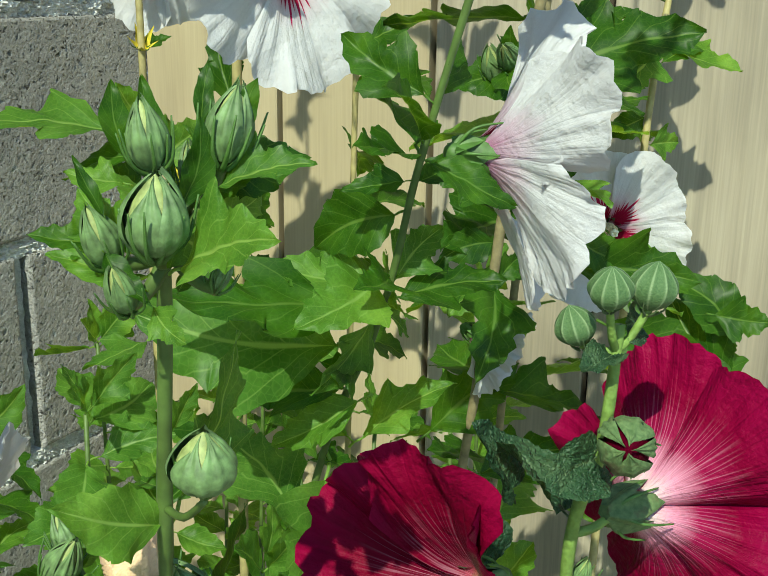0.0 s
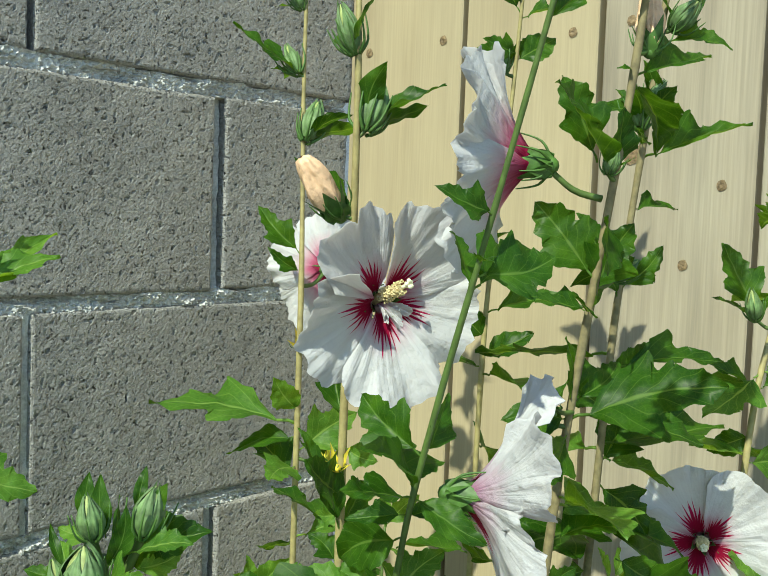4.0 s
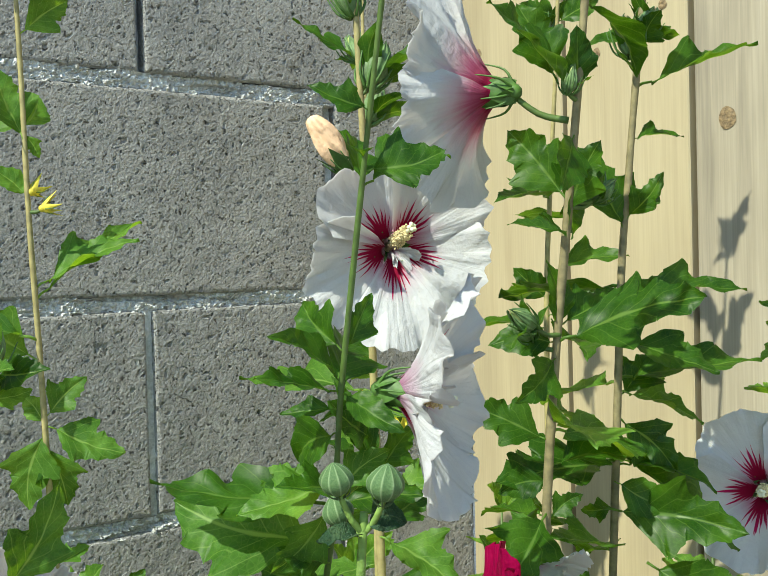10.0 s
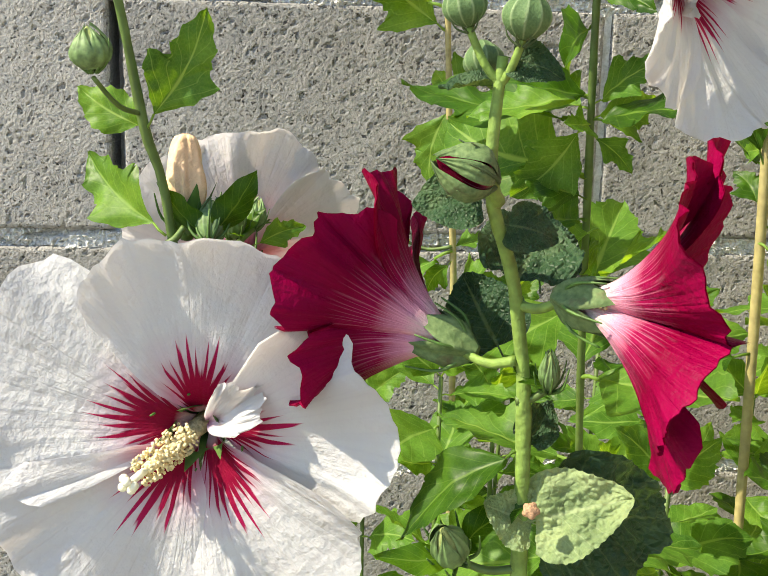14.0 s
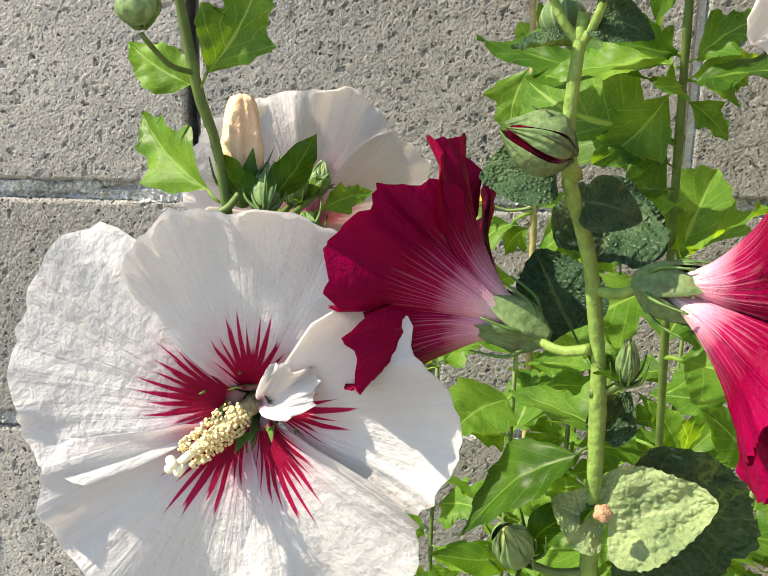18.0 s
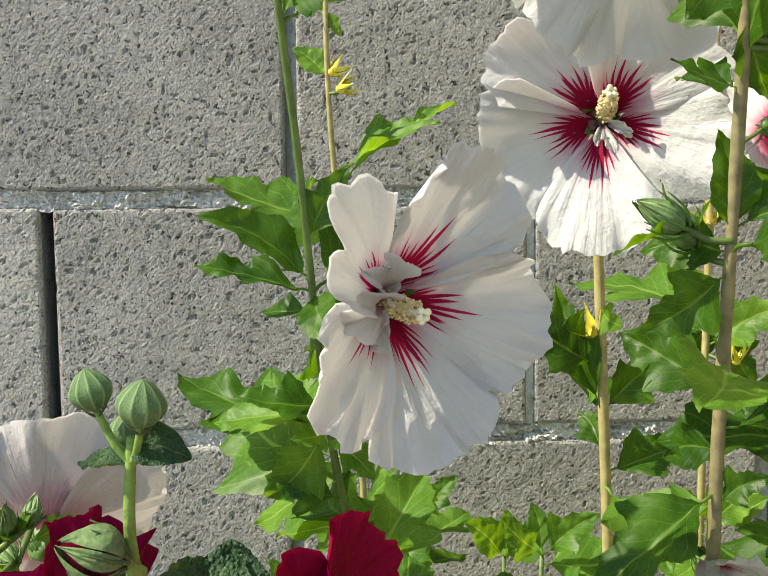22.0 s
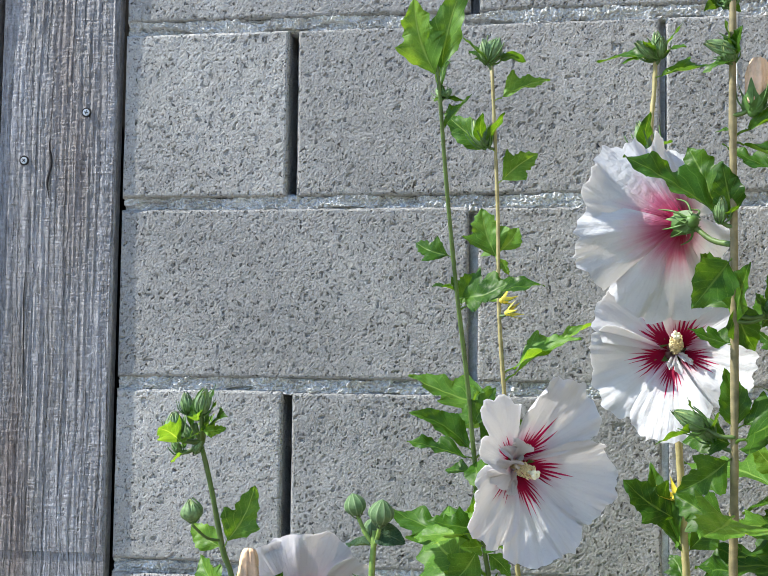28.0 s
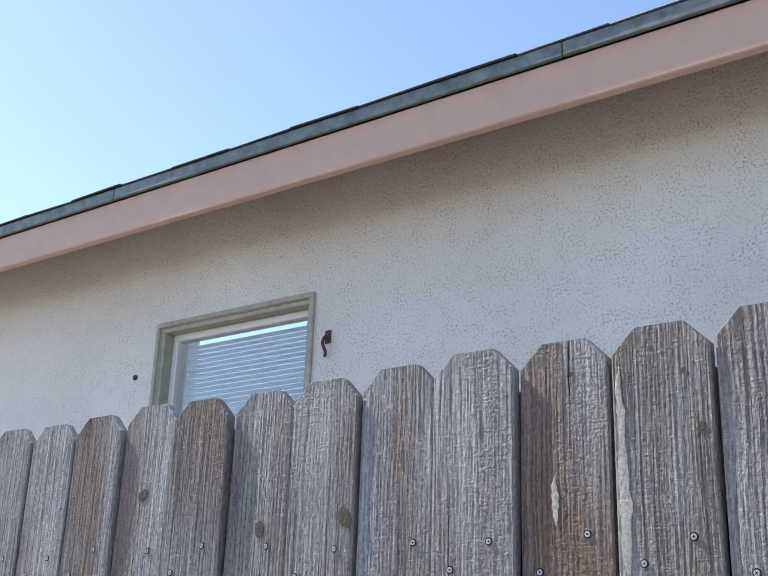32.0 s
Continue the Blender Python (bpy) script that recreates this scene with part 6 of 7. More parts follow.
leaf(tall, (0.440, -0.526, 1.159), (0.424, -0.489, 1.165), (-0.54, -0.40, 0.76), 1.0, MIXED)
leaf(tall, (0.441, -0.524, 1.154), (0.380, -0.473, 1.167), (-0.21, -0.44, 0.98), 0.65, MIXED)
leaf(tall, (0.440, -0.524, 1.155), (0.461, -0.560, 1.162), (-0.31, -0.35, 0.89), 0.9, MIXED)
twig(slim, (0.428, -0.174, 1.526), (0.424, -0.175, 1.535), 0.0012)
leaf(slim, (0.424, -0.175, 1.535), (0.406, -0.163, 1.548), (0.60, -0.59, 1.14), 1.2, LANCES)
leaf(slim, (0.424, -0.175, 1.535), (0.410, -0.161, 1.542), (0.50, -0.71, 1.12), 1.2, LANCES)
bud(slim, (0.424, -0.175, 1.535), (-0.19, 0.01, 0.98), 0.0205)
twig(slim, (0.428, -0.174, 1.526), (0.425, -0.174, 1.535), 0.0012)
leaf(slim, (0.425, -0.174, 1.535), (0.457, -0.148, 1.543), (-0.51, 0.08, 1.32), 1.2, LANCES)
leaf(slim, (0.425, -0.174, 1.535), (0.442, -0.140, 1.550), (-0.05, -0.29, 1.38), 1.2, LANCES)
bud(slim, (0.425, -0.174, 1.535), (0.27, 0.48, 0.84), 0.0293)
leaf(slim, (0.428, -0.174, 1.530), (0.403, -0.190, 1.553), (0.25, -0.43, 0.96), 0.9, PALES)
leaf(slim, (0.430, -0.173, 1.497), (0.480, -0.164, 1.524), (0.32, -0.60, 0.90), 0.8, PALES)
leaf(slim, (0.433, -0.171, 1.420), (0.471, -0.171, 1.449), (0.37, -0.87, 0.24), 1.0, PALES)
twig(slim, (0.431, -0.172, 1.453), (0.423, -0.173, 1.456), 0.0012)
leaf(slim, (0.423, -0.173, 1.456), (0.434, -0.194, 1.485), (-1.12, 0.63, 0.60), 1.2, LANCES)
leaf(slim, (0.423, -0.173, 1.456), (0.420, -0.194, 1.482), (-0.82, 0.87, 0.75), 1.2, LANCES)
bud(slim, (0.423, -0.173, 1.456), (-0.44, -0.04, 0.90), 0.0268)
leaf(slim, (0.432, -0.172, 1.450), (0.385, -0.168, 1.489), (-0.10, -1.01, 0.21), 0.7, PALES)
leaf(slim, (0.435, -0.171, 1.346), (0.419, -0.164, 1.401), (0.05, -1.08, 0.25), 1.1, PALES)
leaf(slim, (0.435, -0.170, 1.356), (0.452, -0.153, 1.382), (-0.08, -1.14, 0.29), 1.0, PALES)
leaf(slim, (0.436, -0.171, 1.310), (0.413, -0.162, 1.330), (0.16, -1.01, 0.36), 1.0, PALES)
twig(slim, (0.436, -0.171, 1.311), (0.440, -0.170, 1.314), 0.0012)
yellow_calyx(slim, (0.440, -0.170, 1.314), (0.68, 0.59, 0.44), 0.0140)
leaf(slim, (0.440, -0.167, 1.238), (0.518, -0.169, 1.298), (0.66, -0.20, 0.84), 0.5, PALES)
leaf(slim, (0.442, -0.165, 1.210), (0.350, -0.148, 1.239), (-0.08, -0.46, 0.75), 0.9, PALES)
leaf(slim, (0.446, -0.160, 1.151), (0.438, -0.141, 1.169), (-0.61, -0.94, 0.25), 1.0, PALES)
leaf(slim, (0.446, -0.160, 1.154), (0.472, -0.173, 1.183), (-0.32, -0.82, 0.31), 1.0, PALES)
leaf(slim, (0.447, -0.159, 1.149), (0.490, -0.197, 1.132), (-0.31, -0.45, 0.85), 1.0, PALES)
leaf(slim, (0.447, -0.159, 1.149), (0.435, -0.153, 1.089), (-0.45, -1.03, 0.17), 1.0, PALES)
leaf(slim, (0.447, -0.158, 1.138), (0.462, -0.158, 1.088), (-0.44, -0.81, 0.40), 1.0, PALES)
leaf(slim, (0.455, -0.149, 1.044), (0.367, -0.113, 0.993), (-0.10, -0.52, 0.79), 1.0, PALES)
leaf(slim, (0.454, -0.149, 1.046), (0.482, -0.146, 1.054), (-0.19, -0.38, 0.79), 1.0, PALES)
leaf(slim, (0.455, -0.148, 1.036), (0.439, -0.131, 1.009), (-0.22, -0.96, 0.23), 1.0, PALES)
twig(slim, (0.454, -0.150, 1.047), (0.421, -0.136, 1.049), 0.0012)
yellow_calyx(slim, (0.421, -0.136, 1.049), (-0.91, -0.21, 0.37), 0.0140)
leaf(slim, (0.457, -0.145, 1.008), (0.500, -0.152, 1.019), (-0.45, -0.84, 0.14), 1.0, PALES)
leaf(slim, (0.457, -0.145, 1.008), (0.485, -0.167, 1.044), (-0.38, -0.34, 0.75), 1.0, PALES)
leaf(slim, (0.435, -0.170, 1.356), (0.419, -0.144, 1.373), (-0.60, -0.78, 0.21), 1.0, PALES)
leaf(slim, (0.435, -0.170, 1.354), (0.444, -0.173, 1.336), (-0.77, -0.73, 0.38), 1.0, PALES)
twig(slim, (0.436, -0.171, 1.299), (0.446, -0.178, 1.302), 0.0012)
yellow_calyx(slim, (0.446, -0.178, 1.302), (0.92, -0.26, 0.29), 0.0140)
leaf(slim, (0.443, -0.164, 1.195), (0.394, -0.135, 1.235), (-0.73, -0.89, 0.11), 1.0, PALES)
leaf(slim, (0.440, -0.167, 1.246), (0.504, -0.190, 1.286), (0.44, -0.42, 0.99), 0.7, PALES)
leaf(front, (0.293, -0.545, 1.150), (0.312, -0.553, 1.187), (0.05, -1.13, 0.28), 0.8, PALES)
leaf(front, (0.293, -0.545, 1.150), (0.271, -0.538, 1.163), (-0.13, -0.86, 0.33), 0.9, PALES)
leaf(front, (0.298, -0.540, 1.116), (0.267, -0.514, 1.141), (-0.42, -0.89, 0.30), 0.8, PALES)
twig(front, (0.298, -0.540, 1.113), (0.304, -0.541, 1.119), 0.0012)
spent(front, (0.3035, -0.528, 1.119), (0.0, 0.04, 1.0), 0.0290)
twig(front, (0.299, -0.539, 1.107), (0.312, -0.541, 1.115), 0.0012)
leaf(front, (0.312, -0.541, 1.115), (0.297, -0.538, 1.133), (0.88, 1.06, 0.32), 1.2, LANCES)
leaf(front, (0.312, -0.541, 1.115), (0.327, -0.542, 1.137), (-0.62, 1.26, 0.21), 1.2, LANCES)
bud(front, (0.312, -0.541, 1.115), (0.04, 0.69, 0.72), 0.0160)
twig(front, (0.2830, -0.5560, 1.2120), (0.2691, -0.5634, 1.2155), 0.0013)
bud(front, (0.2691, -0.5634, 1.2155), (-0.05, -0.1, 1), 0.0132, 3)
twig(front, (0.2830, -0.5560, 1.2120), (0.2748, -0.5593, 1.2281), 0.0013)
bud(front, (0.2748, -0.5593, 1.2281), (-0.15, 0.05, 1), 0.0112, 1)
twig(front, (0.2830, -0.5560, 1.2120), (0.2852, -0.5662, 1.2282), 0.0013)
bud(front, (0.2852, -0.5662, 1.2282), (0.20, -0.15, 1), 0.0132, 1)
twig(front, (0.2830, -0.5560, 1.2120), (0.2733, -0.5509, 1.2115), 0.0013)
bud(front, (0.2733, -0.5509, 1.2115), (-0.4, 0.1, 1), 0.0108, 1)
twig(front, (0.2830, -0.5560, 1.2120), (0.2700, -0.5566, 1.2050), 0.0013)
bud(front, (0.2700, -0.5566, 1.2050), (-0.45, -0.1, 0.8), 0.0095, 0)
twig(front, (0.2830, -0.5560, 1.2120), (0.2850, -0.5594, 1.2228), 0.0013)
bud(front, (0.2850, -0.5594, 1.2228), (0.1, 0.1, 1), 0.0080, 2)
twig(front, (0.2830, -0.5560, 1.2120), (0.2819, -0.5660, 1.2064), 0.0013)
bud(front, (0.2819, -0.5660, 1.2064), (0.5, -0.1, 0.8), 0.0070, 2)
leaf(front, (0.2742, -0.5622, 1.2106), (0.2659, -0.5855, 1.2226), (-0.5, -0.6, 0.6), 1.00, PALES)
leaf(front, (0.2826, -0.5635, 1.2230), (0.2868, -0.5820, 1.2307), (-0.4, -0.3, 0.9), 0.80, MIXED)
leaf(front, (0.2744, -0.5575, 1.2116), (0.2762, -0.5413, 1.2236), (-0.8, -0.5, 0.4), 0.80, MIXED)
leaf(front, (0.2736, -0.5582, 1.2072), (0.2688, -0.5412, 1.2128), (-0.6, -0.4, 0.7), 0.60, PALES)
leaf(front, (0.2833, -0.5630, 1.2180), (0.2992, -0.5658, 1.2210), (-0.6, -0.6, 0.5), 0.90, MIXED)
leaf(front, (0.2838, -0.5569, 1.2227), (0.2894, -0.5507, 1.2344), (-0.9, -0.4, 0.1), 0.50, LANCES)
leaf(front, (0.2733, -0.5584, 1.2054), (0.2684, -0.5689, 1.2017), (-0.8, -0.5, 0.3), 0.80, PALES)
leaf(pair_a, (0.551, -0.399, 1.469), (0.513, -0.383, 1.482), (-0.47, -0.46, 0.81), 0.6)
leaf(pair_a, (0.550, -0.400, 1.455), (0.588, -0.421, 1.464), (-0.21, -0.43, 0.79), 0.8)
leaf(pair_a, (0.553, -0.401, 1.470), (0.569, -0.401, 1.492), (-1.09, -0.41, 0.80), 1.2, LANCES)
leaf(pair_a, (0.553, -0.401, 1.470), (0.542, -0.412, 1.479), (0.59, 0.45, 1.20), 1.2, LANCES)
bud(pair_a, (0.553, -0.401, 1.470), (-0.13, -0.21, 0.97), 0.0164)
leaf(pair_a, (0.551, -0.400, 1.470), (0.528, -0.398, 1.468), (-0.18, -0.77, 1.17), 1.2, LANCES)
leaf(pair_a, (0.551, -0.400, 1.470), (0.547, -0.395, 1.484), (-1.03, -0.94, -0.22), 1.2, LANCES)
bud(pair_a, (0.551, -0.400, 1.470), (-0.79, -0.32, 0.52), 0.0176)
twig(pair_a, (0.551, -0.399, 1.465), (0.554, -0.402, 1.470), 0.0012)
leaf(pair_a, (0.554, -0.402, 1.470), (0.544, -0.419, 1.475), (0.66, -0.15, 1.24), 1.2, LANCES)
leaf(pair_a, (0.554, -0.402, 1.470), (0.565, -0.422, 1.475), (-0.81, -0.12, 1.15), 1.2, LANCES)
bud(pair_a, (0.554, -0.402, 1.470), (-0.06, -0.65, 0.76), 0.0139)
leaf(pair_a, (0.546, -0.403, 1.401), (0.545, -0.414, 1.428), (-0.64, 1.10, 0.63), 1.2, LANCES)
leaf(pair_a, (0.546, -0.403, 1.401), (0.559, -0.382, 1.420), (-1.02, -0.46, 0.87), 1.2, LANCES)
bud(pair_a, (0.546, -0.403, 1.401), (-0.28, 0.21, 0.94), 0.0253)
twig(pair_a, (0.551, -0.402, 1.355), (0.555, -0.406, 1.360), 0.0012)
leaf(pair_a, (0.555, -0.406, 1.360), (0.553, -0.420, 1.394), (1.07, 0.73, 0.55), 1.2, LANCES)
leaf(pair_a, (0.555, -0.406, 1.360), (0.587, -0.423, 1.374), (-0.28, 0.67, 1.21), 1.2, LANCES)
bud(pair_a, (0.555, -0.406, 1.360), (0.44, 0.05, 0.90), 0.0292)
leaf(pair_a, (0.551, -0.402, 1.359), (0.586, -0.433, 1.386), (-0.34, -0.23, 0.75), 0.5)
twig(pair_a, (0.555, -0.398, 1.311), (0.549, -0.391, 1.315), 0.0012)
spent(pair_a, (0.549, -0.391, 1.315), (-0.61, 0.20, 0.77), 0.0361)
leaf(pair_a, (0.556, -0.398, 1.313), (0.542, -0.366, 1.343), (-0.47, -0.86, 0.39), 0.5)
leaf(pair_a, (0.569, -0.384, 1.149), (0.529, -0.393, 1.179), (0.24, -0.94, 0.30), 1.0)
leaf(pair_a, (0.571, -0.382, 1.108), (0.561, -0.368, 1.126), (-0.24, -1.09, 0.14), 1.1)
leaf(pair_a, (0.570, -0.383, 1.128), (0.602, -0.380, 1.154), (0.02, -0.99, 0.21), 0.9)
leaf(pair_a, (0.572, -0.382, 1.097), (0.618, -0.372, 1.111), (0.20, -0.47, 0.71), 1.0)
twig(pair_a, (0.568, -0.385, 1.165), (0.564, -0.385, 1.168), 0.0012)
yellow_calyx(pair_a, (0.564, -0.385, 1.168), (-0.53, -0.42, 0.74), 0.0140)
leaf(pair_a, (0.570, -0.383, 1.128), (0.548, -0.383, 1.189), (-0.16, -0.98, 0.16), 0.5)
leaf(pair_a, (0.563, -0.390, 1.238), (0.576, -0.398, 1.254), (-0.89, -0.54, 0.31), 1.0)
leaf(pair_a, (0.567, -0.386, 1.190), (0.578, -0.367, 1.235), (-0.95, -0.47, 0.39), 0.6)
leaf(pair_a, (0.568, -0.385, 1.179), (0.572, -0.408, 1.174), (-1.05, -0.42, 0.35), 1.0, PALES)
leaf(pair_a, (0.570, -0.384, 1.138), (0.565, -0.365, 1.135), (-0.65, -0.81, 0.11), 1.0, PALES)
leaf(pair_b, (0.673, -0.239, 1.488), (0.680, -0.226, 1.510), (-0.71, -1.01, 0.69), 1.2, LANCES)
leaf(pair_b, (0.673, -0.239, 1.488), (0.692, -0.248, 1.512), (-1.15, -0.01, 0.82), 1.2, LANCES)
bud(pair_b, (0.673, -0.239, 1.488), (-0.18, -0.21, 0.96), 0.0235)
twig(pair_b, (0.675, -0.241, 1.481), (0.671, -0.237, 1.484), 0.0012)
leaf(pair_b, (0.671, -0.237, 1.484), (0.645, -0.242, 1.475), (-0.30, 0.27, 1.35), 1.2, LANCES)
leaf(pair_b, (0.671, -0.237, 1.484), (0.654, -0.250, 1.484), (-0.50, 0.85, 1.01), 1.2, LANCES)
bud(pair_b, (0.671, -0.237, 1.484), (-0.84, 0.04, 0.54), 0.0198)
leaf(pair_b, (0.675, -0.241, 1.484), (0.692, -0.236, 1.498), (-0.54, -1.03, 0.80), 1.2, LANCES)
leaf(pair_b, (0.675, -0.241, 1.484), (0.669, -0.267, 1.493), (0.71, 0.43, 1.15), 1.2, LANCES)
bud(pair_b, (0.675, -0.241, 1.484), (0.24, -0.41, 0.88), 0.0218)
leaf(pair_b, (0.675, -0.241, 1.474), (0.698, -0.245, 1.490), (-0.25, -0.63, 0.80), 0.7)
leaf(pair_b, (0.672, -0.239, 1.461), (0.681, -0.230, 1.472), (-1.19, -0.10, 0.75), 1.2, LANCES)
leaf(pair_b, (0.672, -0.239, 1.461), (0.667, -0.218, 1.465), (-0.20, -0.61, 1.26), 1.2, LANCES)
bud(pair_b, (0.672, -0.239, 1.461), (-0.30, 0.31, 0.90), 0.0173)
leaf(pair_b, (0.673, -0.243, 1.412), (0.626, -0.218, 1.446), (-0.17, -0.45, 0.72), 0.5)
twig(pair_b, (0.673, -0.243, 1.412), (0.670, -0.239, 1.415), 0.0012)
leaf(pair_b, (0.670, -0.239, 1.415), (0.667, -0.216, 1.420), (0.35, -0.25, 1.35), 1.2, LANCES)
leaf(pair_b, (0.670, -0.239, 1.415), (0.688, -0.207, 1.417), (-0.45, -0.12, 1.33), 1.2, LANCES)
bud(pair_b, (0.670, -0.239, 1.415), (0.08, 0.56, 0.83), 0.0248)
leaf(pair_b, (0.674, -0.247, 1.367), (0.703, -0.279, 1.388), (-0.06, 0.92, 1.07), 1.2, LANCES)
leaf(pair_b, (0.674, -0.247, 1.367), (0.687, -0.277, 1.386), (0.23, 1.03, 0.95), 1.2, LANCES)
bud(pair_b, (0.674, -0.247, 1.367), (0.39, 0.04, 0.92), 0.0307)
leaf(pair_b, (0.672, -0.245, 1.369), (0.695, -0.253, 1.388), (-0.13, -0.52, 0.76), 0.6)
leaf(pair_b, (0.666, -0.254, 1.159), (0.598, -0.169, 1.176), (-0.10, -0.46, 0.70), 0.8, PALES)
leaf(pair_b, (0.666, -0.254, 1.169), (0.642, -0.255, 1.193), (-0.79, -0.62, 0.23), 1.0, PALES)
yellow_calyx(pair_b, (0.667, -0.254, 1.216), (-0.54, -0.51, 0.67), 0.0140)
leaf(pair_b, (0.667, -0.253, 1.213), (0.683, -0.264, 1.221), (-0.29, -0.43, 0.85), 1.0)
leaf(pair_b, (0.669, -0.250, 1.282), (0.647, -0.229, 1.319), (-0.71, -0.88, 0.23), 0.7)
leaf(pair_b, (0.669, -0.251, 1.269), (0.644, -0.244, 1.286), (-0.82, -0.49, 0.20), 0.6)
leaf(pair_b, (0.666, -0.254, 1.149), (0.636, -0.211, 1.143), (-0.54, -0.12, 0.72), 0.7)
leaf(pair_b, (0.666, -0.254, 1.149), (0.692, -0.273, 1.117), (-0.50, -0.11, 0.86), 1.0)
twig(pair_b, (0.666, -0.254, 1.134), (0.678, -0.272, 1.135), 0.0012)
yellow_calyx(pair_b, (0.678, -0.272, 1.135), (-0.05, -0.14, 0.99), 0.0140)
leaf(pair_b, (0.666, -0.254, 1.138), (0.701, -0.282, 1.168), (-0.79, -0.60, 0.17), 1.0, PALES)
twig(stout, (0.574, -0.555, 1.393), (0.585, -0.555, 1.398), 0.0012)
spent(stout, (0.585, -0.555, 1.398), (0.13, 0.10, 0.99), 0.0276)
leaf(stout, (0.575, -0.552, 1.382), (0.632, -0.568, 1.408), (-0.05, -0.50, 0.86), 0.6)
leaf(stout, (0.574, -0.553, 1.385), (0.566, -0.549, 1.387), (-0.01, -0.64, 0.99), 1.0)
leaf(stout, (0.575, -0.552, 1.379), (0.627, -0.549, 1.363), (0.10, -0.42, 0.84), 0.7)
leaf(stout, (0.576, -0.545, 1.336), (0.518, -0.547, 1.375), (-0.16, -0.59, 0.79), 0.75)
leaf(stout, (0.576, -0.545, 1.338), (0.569, -0.552, 1.367), (-0.25, -0.99, 0.19), 0.9)
twig(stout, (0.576, -0.545, 1.334), (0.569, -0.545, 1.337), 0.0012)
leaf(stout, (0.569, -0.545, 1.337), (0.577, -0.540, 1.354), (-0.65, -1.03, 0.71), 1.2, LANCES)
leaf(stout, (0.569, -0.545, 1.337), (0.577, -0.554, 1.344), (-0.72, 0.34, 1.17), 1.2, LANCES)
bud(stout, (0.569, -0.545, 1.337), (0.00, -0.31, 0.95), 0.0131)
leaf(stout, (0.576, -0.542, 1.318), (0.553, -0.555, 1.290), (0.02, -0.99, 0.17), 1.0)
leaf(stout, (0.578, -0.534, 1.269), (0.552, -0.541, 1.279), (0.24, -0.60, 0.77), 0.9)
twig(stout, (0.579, -0.527, 1.219), (0.562, -0.525, 1.224), 0.0012)
leaf(stout, (0.562, -0.525, 1.224), (0.554, -0.526, 1.240), (-1.35, -0.05, -0.41), 1.2, LANCES)
leaf(stout, (0.562, -0.525, 1.224), (0.535, -0.536, 1.217), (-0.47, 0.40, 1.27), 1.2, LANCES)
bud(stout, (0.562, -0.525, 1.224), (-0.88, -0.04, 0.47), 0.0184)
leaf(stout, (0.579, -0.526, 1.221), (0.573, -0.532, 1.254), (-0.16, -0.94, 0.10), 0.8)
leaf(stout, (0.579, -0.527, 1.223), (0.614, -0.535, 1.246), (0.12, -0.54, 0.85), 0.9)
leaf(stout, (0.579, -0.525, 1.215), (0.551, -0.509, 1.216), (-0.11, -0.93, 0.22), 1.0)
leaf(stout, (0.579, -0.524, 1.208), (0.548, -0.535, 1.190), (-0.15, -1.08, 0.11), 1.0)
twig(stout, (0.577, -0.537, 1.283), (0.595, -0.538, 1.286), 0.0012)
leaf(stout, (0.595, -0.538, 1.286), (0.585, -0.552, 1.297), (1.17, -0.53, 0.59), 1.2, LANCES)
leaf(stout, (0.595, -0.538, 1.286), (0.596, -0.534, 1.308), (0.25, -1.39, -0.10), 1.2, LANCES)
bud(stout, (0.595, -0.538, 1.286), (0.19, -0.73, 0.65), 0.0149)
twig(stout, (0.577, -0.537, 1.286), (0.600, -0.539, 1.289), 0.0012)
leaf(stout, (0.600, -0.539, 1.289), (0.602, -0.513, 1.284), (1.14, -0.02, 0.84), 1.2, LANCES)
leaf(stout, (0.600, -0.539, 1.289), (0.601, -0.524, 1.304), (1.30, 0.39, -0.39), 1.2, LANCES)
bud(stout, (0.600, -0.539, 1.289), (0.66, 0.68, 0.32), 0.0178)
leaf(stout, (0.577, -0.538, 1.295), (0.591, -0.534, 1.267), (0.02, -1.08, 0.16), 1.0)
leaf(stout, (0.569, -0.539, 1.342), (0.554, -0.527, 1.382), (-0.57, -0.90, 0.23), 1.1)
leaf(stout, (0.577, -0.537, 1.285), (0.563, -0.509, 1.323), (-0.79, -0.47, 0.10), 1.1)
leaf(stout, (0.578, -0.534, 1.269), (0.563, -0.511, 1.282), (-0.28, -0.51, 0.92), 1.0)
leaf(stout, (0.577, -0.535, 1.277), (0.583, -0.553, 1.314), (-0.89, -0.59, 0.18), 1.0)
leaf(stout, (0.574, -0.558, 1.454), (0.556, -0.539, 1.479), (-0.22, -0.36, 0.93), 0.8)
leaf(stout, (0.572, -0.556, 1.454), (0.565, -0.539, 1.460), (0.83, -0.24, 1.12), 1.2, LANCES)
leaf(stout, (0.572, -0.556, 1.454), (0.565, -0.541, 1.464), (0.99, -0.10, 1.01), 1.2, LANCES)
bud(stout, (0.572, -0.556, 1.454), (0.20, 0.49, 0.85), 0.0151)
leaf(stout, (0.574, -0.557, 1.422), (0.578, -0.562, 1.438), (-1.28, -0.60, 0.05), 1.2, LANCES)
leaf(stout, (0.574, -0.557, 1.422), (0.563, -0.569, 1.417), (-0.03, -0.05, 1.41), 1.2, LANCES)
bud(stout, (0.574, -0.557, 1.422), (-0.50, -0.53, 0.68), 0.0123)
twig(stout, (0.579, -0.525, 1.211), (0.569, -0.516, 1.217), 0.0012)
